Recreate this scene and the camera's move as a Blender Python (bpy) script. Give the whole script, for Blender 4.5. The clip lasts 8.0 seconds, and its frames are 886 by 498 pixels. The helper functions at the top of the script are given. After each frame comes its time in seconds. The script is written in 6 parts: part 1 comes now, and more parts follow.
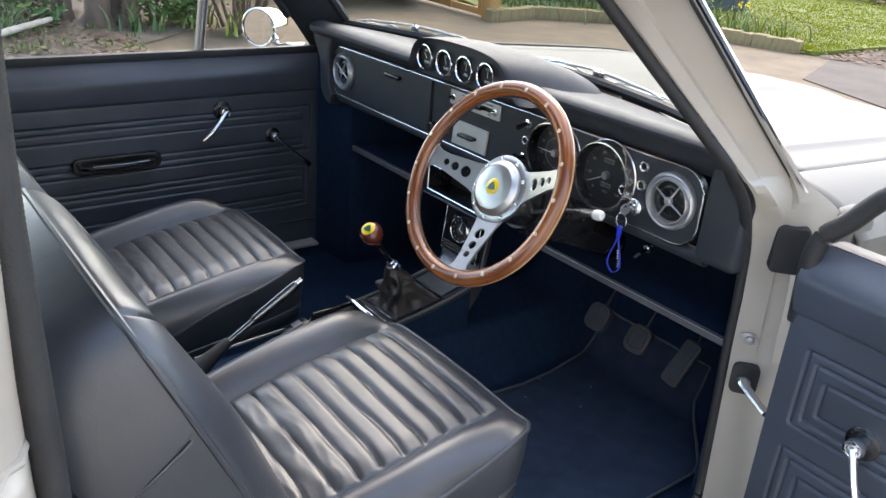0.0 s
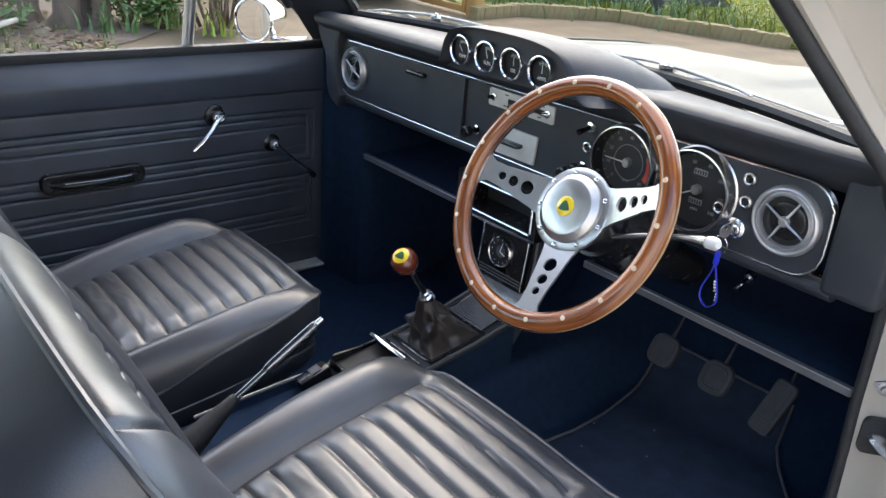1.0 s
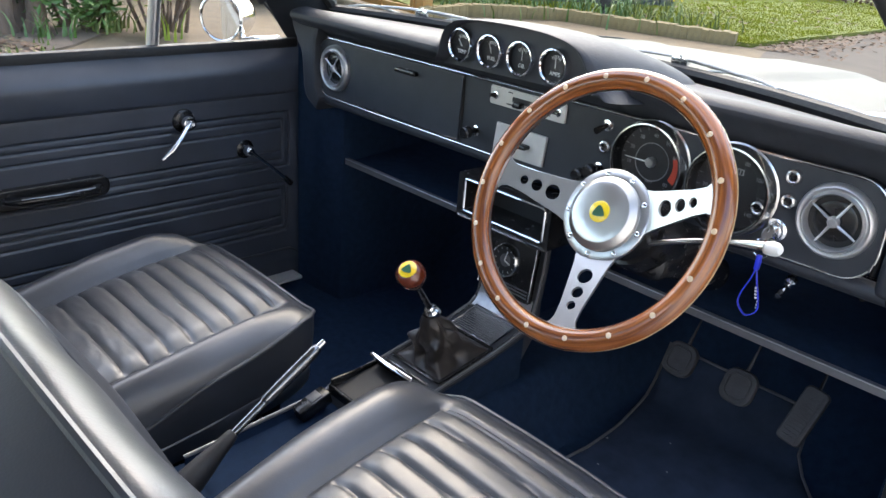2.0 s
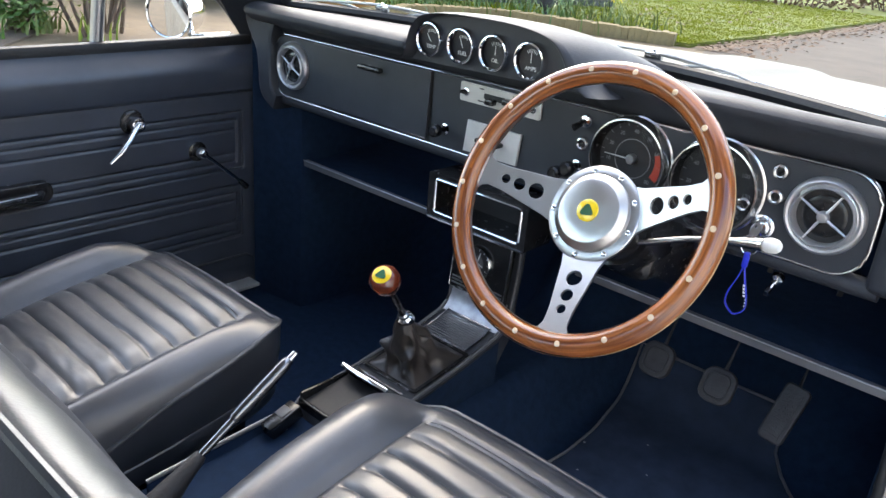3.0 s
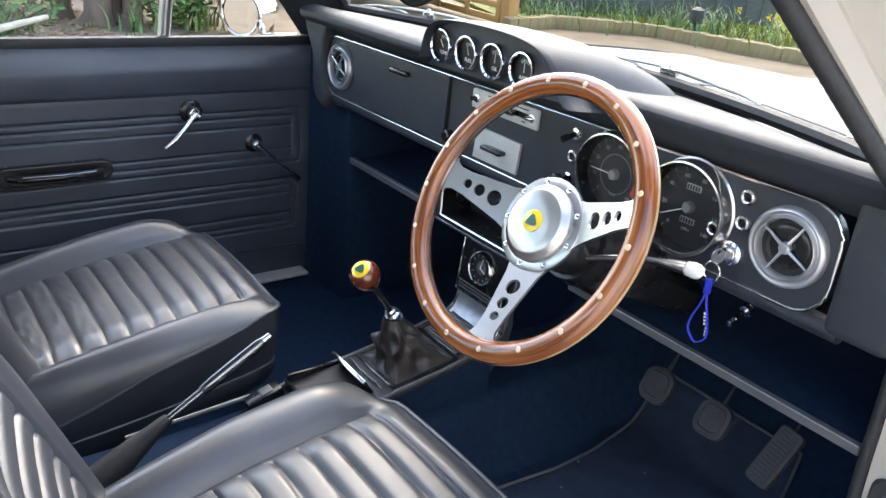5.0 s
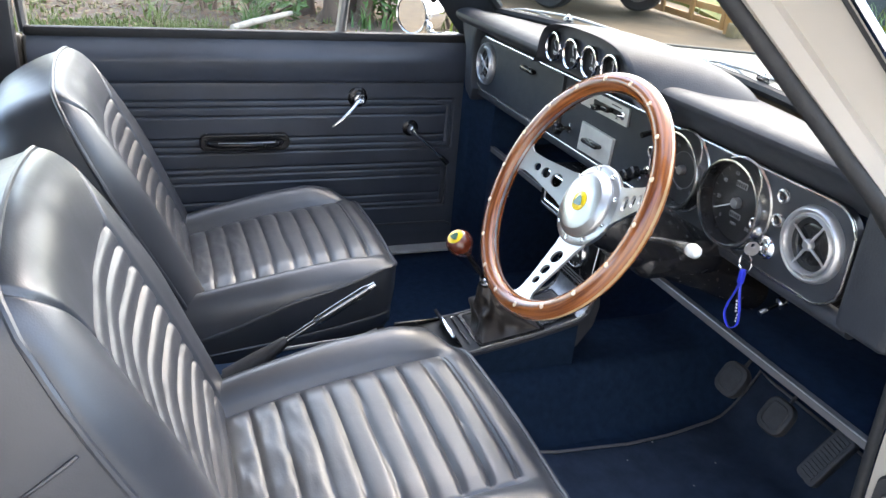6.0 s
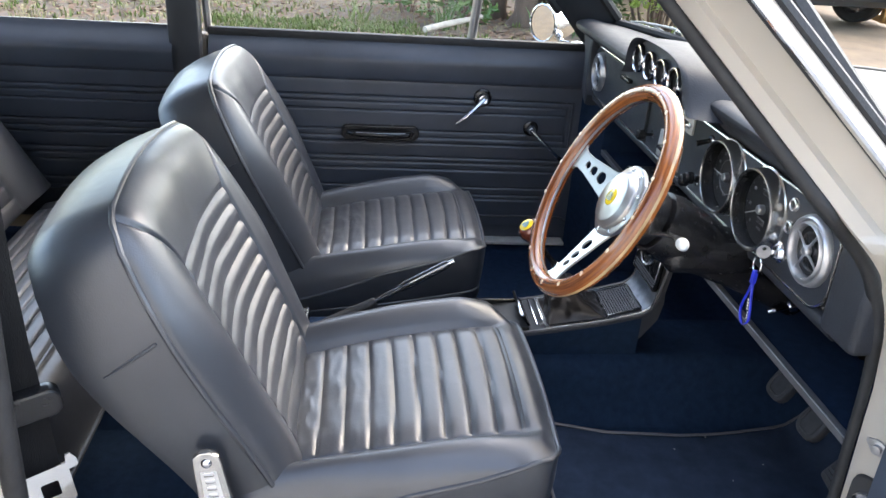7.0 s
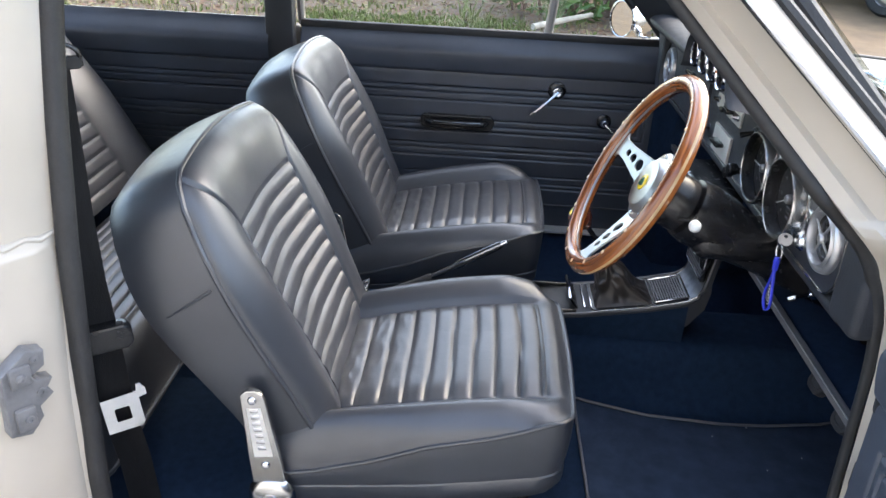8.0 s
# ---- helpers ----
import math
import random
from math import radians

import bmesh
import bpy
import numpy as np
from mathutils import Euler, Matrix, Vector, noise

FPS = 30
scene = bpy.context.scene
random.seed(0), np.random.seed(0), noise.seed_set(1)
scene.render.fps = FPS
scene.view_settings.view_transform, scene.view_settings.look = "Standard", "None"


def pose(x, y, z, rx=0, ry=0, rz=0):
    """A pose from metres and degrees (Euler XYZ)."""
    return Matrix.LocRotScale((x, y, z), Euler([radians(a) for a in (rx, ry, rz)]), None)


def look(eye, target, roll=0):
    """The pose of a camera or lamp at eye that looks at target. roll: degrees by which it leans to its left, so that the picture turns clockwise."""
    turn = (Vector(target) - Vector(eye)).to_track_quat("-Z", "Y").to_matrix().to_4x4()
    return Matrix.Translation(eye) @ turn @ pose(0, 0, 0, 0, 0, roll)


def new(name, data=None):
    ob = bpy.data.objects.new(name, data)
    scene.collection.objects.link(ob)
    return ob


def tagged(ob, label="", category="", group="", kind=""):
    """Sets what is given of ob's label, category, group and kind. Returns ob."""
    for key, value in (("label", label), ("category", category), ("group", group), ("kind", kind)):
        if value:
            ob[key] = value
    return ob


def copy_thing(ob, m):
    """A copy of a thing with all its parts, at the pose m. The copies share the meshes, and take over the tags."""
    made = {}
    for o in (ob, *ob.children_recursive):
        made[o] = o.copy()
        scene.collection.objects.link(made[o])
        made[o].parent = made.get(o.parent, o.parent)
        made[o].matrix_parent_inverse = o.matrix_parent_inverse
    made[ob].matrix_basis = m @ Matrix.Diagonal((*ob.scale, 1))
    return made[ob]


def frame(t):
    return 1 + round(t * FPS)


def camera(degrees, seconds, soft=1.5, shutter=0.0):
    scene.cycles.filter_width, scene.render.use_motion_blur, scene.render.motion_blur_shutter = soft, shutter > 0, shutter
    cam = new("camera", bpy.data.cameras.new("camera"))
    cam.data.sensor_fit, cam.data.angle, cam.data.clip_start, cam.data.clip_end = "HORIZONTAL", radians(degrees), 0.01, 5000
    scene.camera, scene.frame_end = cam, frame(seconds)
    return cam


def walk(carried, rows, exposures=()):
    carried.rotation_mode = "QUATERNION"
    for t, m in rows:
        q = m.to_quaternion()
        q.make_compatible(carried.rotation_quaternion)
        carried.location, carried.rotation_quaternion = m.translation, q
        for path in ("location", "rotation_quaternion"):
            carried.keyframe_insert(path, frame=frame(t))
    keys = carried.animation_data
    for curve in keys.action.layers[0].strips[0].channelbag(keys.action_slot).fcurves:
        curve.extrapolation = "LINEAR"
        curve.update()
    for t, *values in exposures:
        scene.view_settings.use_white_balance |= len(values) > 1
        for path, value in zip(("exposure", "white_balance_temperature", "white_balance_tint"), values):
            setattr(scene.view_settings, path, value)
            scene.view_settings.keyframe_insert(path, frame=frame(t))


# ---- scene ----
cam = camera(58.0, 8.0)
PATH = [
    (0, (1.257, -1.074, 1.295), (-0.164, 0.081, 0.49), 4.9),
    (0.5, (1.13, -1.034, 1.267), (-0.279, 0.139, 0.467), 4.9),
    (1, (0.985, -1.006, 1.227), (-0.401, 0.193, 0.427), 4.6),
    (2.5, (0.813, -1.013, 1.182), (-0.435, 0.343, 0.405), 4.7),
    (3, (0.777, -1.008, 1.169), (-0.426, 0.391, 0.398), 5.0),
    (3.5, (0.759, -0.985, 1.166), (-0.433, 0.426, 0.398), 5.2),
    (4, (0.791, -0.933, 1.181), (-0.437, 0.445, 0.412), 5.4),
    (4.2, (0.819, -0.913, 1.185), (-0.438, 0.438, 0.415), 5.6),
    (5.3, (1.017, -0.824, 1.19), (-0.511, 0.196, 0.398), 5.6),
    (5.5, (1.066, -0.808, 1.196), (-0.513, 0.121, 0.394), 5.4),
    (6, (1.201, -0.76, 1.23), (-0.493, -0.084, 0.408), 5.0),
    (6.5, (1.301, -0.691, 1.238), (-0.462, -0.254, 0.401), 4.5),
    (7, (1.424, -0.599, 1.287), (-0.374, -0.383, 0.438), 4.0),
    (7.5, (1.496, -0.521, 1.305), (-0.309, -0.461, 0.446), 3.5),
    (8, (1.53, -0.486, 1.3), (-0.27, -0.547, 0.433), 3.0),
]
EV = 2.60
walk(cam, [(t, look(eye, target, roll)) for t, eye, target, roll in PATH],
     exposures=[(t, EV + e, 6850, 10) for t, e in ((0, 0.05), (1.2, 0.25), (2.5, 0.42), (3.5, 0.58), (4.2, 0.66), (5.3, 0.68), (6, 0.7), (7, 0.5), (8, 0.3))])

# ---- world and light ----
SUN_EL, SUN_AZ = radians(46), radians(-45)
world = bpy.data.worlds.new("sky_world")
scene.world = world
world.use_nodes = True
_wn = world.node_tree.nodes
_sky = _wn.new("ShaderNodeTexSky")
_sky.sky_type, _sky.sun_disc = "NISHITA", False
_sky.sun_elevation, _sky.sun_rotation = SUN_EL, SUN_AZ
_sky.air_density, _sky.dust_density, _sky.ozone_density = 1.0, 2.0, 1.0
world.node_tree.links.new(_sky.outputs[0], _wn["Background"].inputs[0])
_wn["Background"].inputs[1].default_value = 0.15
_sun = new("sun", bpy.data.lights.new("sun", "SUN"))
_sun.data.energy, _sun.data.angle, _sun.data.color = 0.38, radians(130), (1.0, 0.99, 0.975)
_sun.matrix_world = Matrix.Rotation(-SUN_AZ, 4, "Z") @ Matrix.Rotation(-(math.pi / 2 - SUN_EL), 4, "X")


# ---- materials ----
def mat(name, rgb, rough=0.5, metal=0.0, vary=0.15, scale=20.0, bump=0.0, bump_scale=300.0, coat=0.0, rough_vary=0.08, spec=0.5, second=None, kind="NOISE", stretch=(1, 1, 1), crease=0.0):
    """Principled surface with colour variation at two scales, uneven gloss and fine relief."""
    m = bpy.data.materials.new(name)
    m.use_nodes = True
    nt = m.node_tree
    n, l = nt.nodes, nt.links
    b = n["Principled BSDF"]
    tc = n.new("ShaderNodeTexCoord")
    mp = n.new("ShaderNodeMapping")
    mp.inputs["Scale"].default_value = stretch
    l.new(tc.outputs["Object"], mp.inputs[0])
    big = n.new("ShaderNodeTexNoise")
    big.inputs["Scale"].default_value = scale
    big.inputs["Detail"].default_value = 6
    l.new(mp.outputs[0], big.inputs["Vector"])
    ramp = n.new("ShaderNodeMapRange")
    ramp.inputs[1].default_value, ramp.inputs[2].default_value = 0.3, 0.7
    l.new(big.outputs["Fac"], ramp.inputs[0])
    mix = n.new("ShaderNodeMix")
    mix.data_type = "RGBA"
    c = Vector(rgb)
    d = Vector(second) if second else c * (1 - vary)
    mix.inputs[6].default_value = (*(c * (1 + vary * 0.4) if not second else c), 1)
    mix.inputs[7].default_value = (*d, 1)
    l.new(ramp.outputs[0], mix.inputs[0])
    l.new(mix.outputs[2], b.inputs["Base Color"])
    rr = n.new("ShaderNodeMapRange")
    rr.inputs[3].default_value, rr.inputs[4].default_value = max(0.02, rough - rough_vary), min(1, rough + rough_vary)
    fine = n.new("ShaderNodeTexNoise")
    fine.inputs["Scale"].default_value = scale * 4
    fine.inputs["Detail"].default_value = 4
    l.new(mp.outputs[0], fine.inputs["Vector"])
    l.new(fine.outputs["Fac"], rr.inputs[0])
    l.new(rr.outputs[0], b.inputs["Roughness"])
    b.inputs["Metallic"].default_value = metal
    b.inputs["Specular IOR Level"].default_value = spec
    b.inputs["Coat Weight"].default_value = coat
    b.inputs["Coat Roughness"].default_value = 0.08
    if bump:
        if kind == "VORONOI":
            t = n.new("ShaderNodeTexVoronoi")
            out = t.outputs["Distance"]
        else:
            t = n.new("ShaderNodeTexNoise")
            t.inputs["Detail"].default_value = 3
            out = t.outputs["Fac"]
        t.inputs["Scale"].default_value = bump_scale
        l.new(mp.outputs[0], t.inputs["Vector"])
        bp = n.new("ShaderNodeBump")
        bp.inputs["Strength"].default_value = bump
        bp.inputs["Distance"].default_value = 0.002
        l.new(out, bp.inputs["Height"])
        l.new(bp.outputs[0], b.inputs["Normal"])
        if crease:
            w = n.new("ShaderNodeTexNoise")
            w.inputs["Scale"].default_value, w.inputs["Detail"].default_value, w.inputs["Distortion"].default_value = 22, 3, 0.8
            l.new(mp.outputs[0], w.inputs["Vector"])
            b2 = n.new("ShaderNodeBump")
            b2.inputs["Strength"].default_value, b2.inputs["Distance"].default_value = crease, 0.006
            l.new(w.outputs["Fac"], b2.inputs["Height"])
            l.new(b2.outputs[0], bp.inputs["Normal"])
    return m


def glass(name, gloss, edge=0.5, tint=(1, 1, 1), rough=0.0):
    """Clear pane: gloss straight on, more of it at a grazing view."""
    m = bpy.data.materials.new(name)
    m.use_nodes = True
    n, l = m.node_tree.nodes, m.node_tree.links
    n.remove(n["Principled BSDF"])
    tr, gl, mx, lw = n.new("ShaderNodeBsdfTransparent"), n.new("ShaderNodeBsdfGlossy"), n.new("ShaderNodeMixShader"), n.new("ShaderNodeLayerWeight")
    pw, ma = n.new("ShaderNodeMath"), n.new("ShaderNodeMath")
    pw.operation, pw.inputs[1].default_value = "POWER", 4.0
    ma.operation, ma.inputs[1].default_value, ma.inputs[2].default_value = "MULTIPLY_ADD", edge, gloss
    tr.inputs[0].default_value = (*tint, 1)
    gl.inputs["Roughness"].default_value = rough
    l.new(lw.outputs["Facing"], pw.inputs[0])
    l.new(pw.outputs[0], ma.inputs[0])
    l.new(ma.outputs[0], mx.inputs[0])
    l.new(tr.outputs[0], mx.inputs[1])
    l.new(gl.outputs[0], mx.inputs[2])
    l.new(mx.outputs[0], n["Material Output"].inputs[0])
    return m


VINYL = mat("black_vinyl", (0.030, 0.033, 0.039), 0.42, vary=0.25, scale=9, bump=0.25, bump_scale=520, kind="VORONOI", rough_vary=0.06)
SEAT = mat("black_seat_leather", (0.030, 0.034, 0.042), 0.42, vary=0.25, scale=7, bump=0.06, bump_scale=480, kind="VORONOI", rough_vary=0.06, spec=0.75, crease=0.10)
SEAT.node_tree.nodes["Principled BSDF"].inputs["Coat Weight"].default_value = 0.35
SEAT.node_tree.nodes["Principled BSDF"].inputs["Coat Roughness"].default_value = 0.27
TRIM = mat("black_door_vinyl", (0.044, 0.053, 0.071), 0.38, vary=0.25, scale=8, bump=0.08, bump_scale=600, kind="VORONOI", spec=0.6)
PADM = mat("black_crash_pad", (0.021, 0.024, 0.031), 0.60, vary=0.25, scale=10, bump=0.12, bump_scale=420, kind="VORONOI")
PANEL = mat("black_dash_panel", (0.025, 0.029, 0.036), 0.42, vary=0.2, scale=14, bump=0.2, bump_scale=700)
CARPET = mat("black_carpet", (0.011, 0.024, 0.051), 0.95, vary=0.25, scale=60, bump=0.5, bump_scale=900, spec=0.1)
MATM = mat("black_floor_mat", (0.026, 0.040, 0.068), 0.9, vary=0.25, scale=25, bump=0.45, bump_scale=800, spec=0.15)
RUBBER = mat("black_rubber", (0.018, 0.018, 0.019), 0.6, vary=0.3, scale=30, bump=0.3, bump_scale=300)
# The same rubber in a lighter grey for the pedals.
PEDALM = mat("grey_pedal_rubber", (0.034, 0.035, 0.039), 0.6, vary=0.3, scale=30, bump=0.3, bump_scale=300)
BLACKP = mat("black_gloss_plastic", (0.012, 0.012, 0.013), 0.25, vary=0.3, scale=20)
WEBBING = mat("black_belt_webbing", (0.016, 0.016, 0.018), 0.7, vary=0.3, scale=40, bump=0.6, bump_scale=900, stretch=(1, 1, 0.2))
# One cream paint in two tones: darkened here against bright skylight on the bonnet.
PAINT = mat("cream_paint_dimmed_copy", (0.165, 0.154, 0.133), 0.50, vary=0.03, scale=2, coat=0.0, rough_vary=0.03, spec=0.06)
# Lighter copy of the same paint for the dimmer-lit posts, pillars and quarter.
LITPAINT = mat("cream_paint_lit_copy", (0.415, 0.376, 0.318), 0.35, vary=0.08, scale=6, coat=0.3, rough_vary=0.06)
CHROME = mat("chrome", (0.82, 0.83, 0.85), 0.07, metal=1, vary=0.08, scale=40, rough_vary=0.04)
VENTM = mat("silver_vent_plastic", (0.50, 0.50, 0.51), 0.34, metal=0.8, vary=0.12, scale=40)
HUBM = mat("turned_aluminium", (0.52, 0.515, 0.50), 0.30, metal=1.0, vary=0.05, scale=30, rough_vary=0.04)
_hn, _hl = HUBM.node_tree.nodes, HUBM.node_tree.links
_tan = _hn.new("ShaderNodeTangent")
_tan.direction_type, _tan.axis = "RADIAL", "Z"
_hl.new(_tan.outputs[0], _hn["Principled BSDF"].inputs["Tangent"])
_hn["Principled BSDF"].inputs["Anisotropic"].default_value = 0.75
ALU = mat("brushed_aluminium", (0.49, 0.49, 0.485), 0.30, metal=0.95, vary=0.05, scale=30, rough_vary=0.05)
SATIN = mat("satin_chrome", (0.60, 0.59, 0.57), 0.22, metal=1, vary=0.15, scale=60)
STEEL = mat("galvanised_steel", (0.40, 0.40, 0.41), 0.42, metal=1, vary=0.3, scale=50)
SILVERP = mat("silver_plate", (0.60, 0.59, 0.56), 0.38, metal=0.25, vary=0.12, scale=30)
RAILM = mat("dark_grey_trim", (0.10, 0.10, 0.105), 0.4, vary=0.2, scale=20)


def rim_wood():
    """Varnished laminated wood whose grain runs round the rim."""
    m = mat("varnished_rim_wood", (0.27, 0.083, 0.020), 0.20, vary=0.3, scale=90, second=(0.16, 0.045, 0.012), coat=0.6, rough_vary=0.05)
    n, l = m.node_tree.nodes, m.node_tree.links
    b = n["Principled BSDF"]
    tc, sp, at, ln, cb = n.new("ShaderNodeTexCoord"), n.new("ShaderNodeSeparateXYZ"), n.new("ShaderNodeMath"), n.new("ShaderNodeVectorMath"), n.new("ShaderNodeCombineXYZ")
    l.new(tc.outputs["Object"], sp.inputs[0])
    at.operation = "ARCTAN2"
    l.new(sp.outputs[1], at.inputs[0])
    l.new(sp.outputs[0], at.inputs[1])
    ln.operation = "LENGTH"
    l.new(tc.outputs["Object"], ln.inputs[0])
    for src, k, ax in ((at.outputs[0], 1.6, 0), (ln.outputs["Value"], 260.0, 1), (sp.outputs[2], 260.0, 2)):
        mu = n.new("ShaderNodeMath")
        mu.operation, mu.inputs[1].default_value = "MULTIPLY", k
        l.new(src, mu.inputs[0])
        l.new(mu.outputs[0], cb.inputs[ax])
    ns = n.new("ShaderNodeTexNoise")
    ns.inputs["Scale"].default_value, ns.inputs["Detail"].default_value, ns.inputs["Distortion"].default_value = 1.0, 5, 0.4
    l.new(cb.outputs[0], ns.inputs["Vector"])
    rp = n.new("ShaderNodeValToRGB")
    for e, (p, c) in zip((rp.color_ramp.elements[0], rp.color_ramp.elements[1]), ((0.32, (0.10, 0.026, 0.007, 1)), (0.66, (0.31, 0.100, 0.024, 1)))):
        e.position, e.color = p, c
    l.new(ns.outputs["Fac"], rp.inputs[0])
    l.new(rp.outputs[0], b.inputs["Base Color"])
    return m


RIMWOOD = rim_wood()
PLUG = mat("pale_wood_plug", (0.62, 0.47, 0.30), 0.35, vary=0.15, scale=60, coat=0.4)
WOODP = mat("pale_wood_lamination", (0.50, 0.33, 0.16), 0.3, vary=0.3, scale=40, coat=0.6)
WOODK = mat("red_brown_knob_wood", (0.16, 0.035, 0.014), 0.15, vary=0.4, scale=40, second=(0.08, 0.016, 0.008), coat=0.8)
BADGE = mat("yellow_badge_enamel", (0.75, 0.53, 0.02), 0.2, vary=0.1, scale=60, coat=0.5)
BADGEG = mat("green_badge_enamel", (0.03, 0.10, 0.05), 0.2, vary=0.1, scale=60, coat=0.5)
DIAL = mat("black_dial", (0.012, 0.012, 0.013), 0.5, vary=0.3, scale=60)
MARK = mat("white_marking", (0.75, 0.75, 0.72), 0.5, vary=0.1, scale=50)
GREYMARK = mat("grey_marking", (0.20, 0.20, 0.205), 0.5, vary=0.1, scale=50)
REDMARK = mat("red_marking", (0.55, 0.06, 0.03), 0.5, vary=0.1, scale=50)
BLUEM = mat("blue_plastic_strap", (0.02, 0.035, 0.50), 0.3, vary=0.15, scale=60)
WHITEK = mat("white_plastic", (0.62, 0.62, 0.60), 0.3, vary=0.05, scale=50)
GAITER = mat("dark_brown_leather", (0.032, 0.026, 0.023), 0.42, vary=0.5, scale=24, bump=0.12, bump_scale=420, kind="VORONOI", spec=0.6)
STITCH = mat("grey_thread", (0.11, 0.11, 0.11), 0.7, vary=0.2, scale=80)
GLASS = glass("window_glass", 0.05, 0.5, (0.90, 0.92, 0.90))
SCREEN = glass("windscreen_glass", 0.03, 0.15, (0.72, 0.735, 0.70))
DIALGLASS = glass("gauge_glass", 0.04, 0.3)
MIRRORM = mat("mirror_silver", (0.86, 0.86, 0.86), 0.02, metal=1, vary=0.02, scale=10, rough_vary=0.01)


# ---- mesh helpers ----
def part(name, bm, material, parent=None, label="", smooth=True, weld=False):
    if weld:
        bmesh.ops.remove_doubles(bm, verts=bm.verts, dist=1e-5)
    bmesh.ops.recalc_face_normals(bm, faces=bm.faces)
    me = bpy.data.meshes.new(name)
    bm.to_mesh(me)
    bm.free()
    me.materials.append(material)
    if smooth:
        me.polygons.foreach_set("use_smooth", [True] * len(me.polygons))
        me.set_sharp_from_angle(angle=radians(38))
    ob = new(name, me)
    if parent:
        ob.parent = parent
    if label:
        ob["label"] = label
    return ob


def box(x0, x1, y0, y1, z0, z1, bevel=0.0, bm=None, seg=2):
    bm = bm or bmesh.new()
    vs = [bm.verts.new((x, y, z)) for x in (x0, x1) for y in (y0, y1) for z in (z0, z1)]
    fs = [bm.faces.new([vs[i] for i in q]) for q in ((0, 1, 3, 2), (4, 6, 7, 5), (0, 4, 5, 1), (2, 3, 7, 6), (0, 2, 6, 4), (1, 5, 7, 3))]
    if bevel:
        es = list({e for f in fs for e in f.edges})
        bmesh.ops.bevel(bm, geom=es, offset=bevel, segments=seg, affect="EDGES", profile=0.5)
    return bm


def moved(bm, m):
    bmesh.ops.transform(bm, matrix=m, verts=bm.verts)
    return bm


def sheet(fn, us, vs, bm=None, close_u=False):
    """A surface through fn(u, v)."""
    bm = bm or bmesh.new()
    rows = [[bm.verts.new(fn(u, v)) for u in us] for v in vs]
    for a, b in zip(rows, rows[1:]):
        k = len(us)
        for i in range(k if close_u else k - 1):
            bm.faces.new((a[i], a[(i + 1) % k], b[(i + 1) % k], b[i]))
    return bm


def lin(a, b, n):
    return [a + (b - a) * i / (n - 1) for i in range(n)]


def ring_of(p, d, up=None):
    d = Vector(d).normalized()
    s = d.cross(Vector(up) if up else (Vector((0, 0, 1)) if abs(d.z) < 0.9 else Vector((0, 1, 0)))).normalized()
    return s, s.cross(d)


def tube(pts, r, n=10, closed=False, caps=True, bm=None, flat=1.0, up=None):
    """A round (or flattened) bar along pts; r is a number or one for each point."""
    bm = bm or bmesh.new()
    pts = [Vector(p) for p in pts]
    rs = r if isinstance(r, (list, tuple)) else [r] * len(pts)
    rows = []
    k = len(pts)
    for i, p in enumerate(pts):
        a = pts[(i - 1) % k] if closed or i else p
        b = pts[(i + 1) % k] if closed or i < k - 1 else p
        s, t = ring_of(p, b - a, up)
        rows.append([bm.verts.new(p + rs[i] * (math.cos(q) * s + flat * math.sin(q) * t)) for q in (2 * math.pi * j / n for j in range(n))])
    pairs = list(zip(rows, rows[1:])) + ([(rows[-1], rows[0])] if closed else [])
    for a, b in pairs:
        for j in range(n):
            bm.faces.new((a[j], a[(j + 1) % n], b[(j + 1) % n], b[j]))
    if caps and not closed:
        bm.faces.new(rows[0][::-1])
        bm.faces.new(rows[-1])
    return bm


def flow(pts, n=6):
    """A smooth path through pts."""
    pts = [Vector(p) for p in pts]
    out = []
    for i in range(len(pts) - 1):
        a, b, c, d = pts[max(0, i - 1)], pts[i], pts[i + 1], pts[min(len(pts) - 1, i + 2)]
        for j in range(n):
            t = j / n
            out.append(0.5 * (2 * b + (c - a) * t + (2 * a - 5 * b + 4 * c - d) * t * t + (3 * b - a - 3 * c + d) * t ** 3))
    return out + [pts[-1]]


def lathe(profile, at=(0, 0, 0), axis=(0, 0, 1), n=32, bm=None, turn=0.0):
    """Turns (radius, height) pairs round an axis."""
    bm = bm or bmesh.new()
    a = Vector(axis).normalized()
    s, t = ring_of(at, a)
    at = Vector(at)
    rows = []
    for r, h in profile:
        if r < 1e-6:
            rows.append([bm.verts.new(at + a * h)])
        else:
            rows.append([bm.verts.new(at + a * h + r * (math.cos(q) * s + math.sin(q) * t)) for q in (turn + 2 * math.pi * j / n for j in range(n))])
    for p, q in zip(rows, rows[1:]):
        for j in range(n):
            k = (j + 1) % n
            if len(p) == 1 and len(q) == 1:
                continue
            if len(p) == 1:
                bm.faces.new((p[0], q[k], q[j]))
            elif len(q) == 1:
                bm.faces.new((p[j], p[k], q[0]))
            else:
                bm.faces.new((p[j], p[k], q[k], q[j]))
    return bm


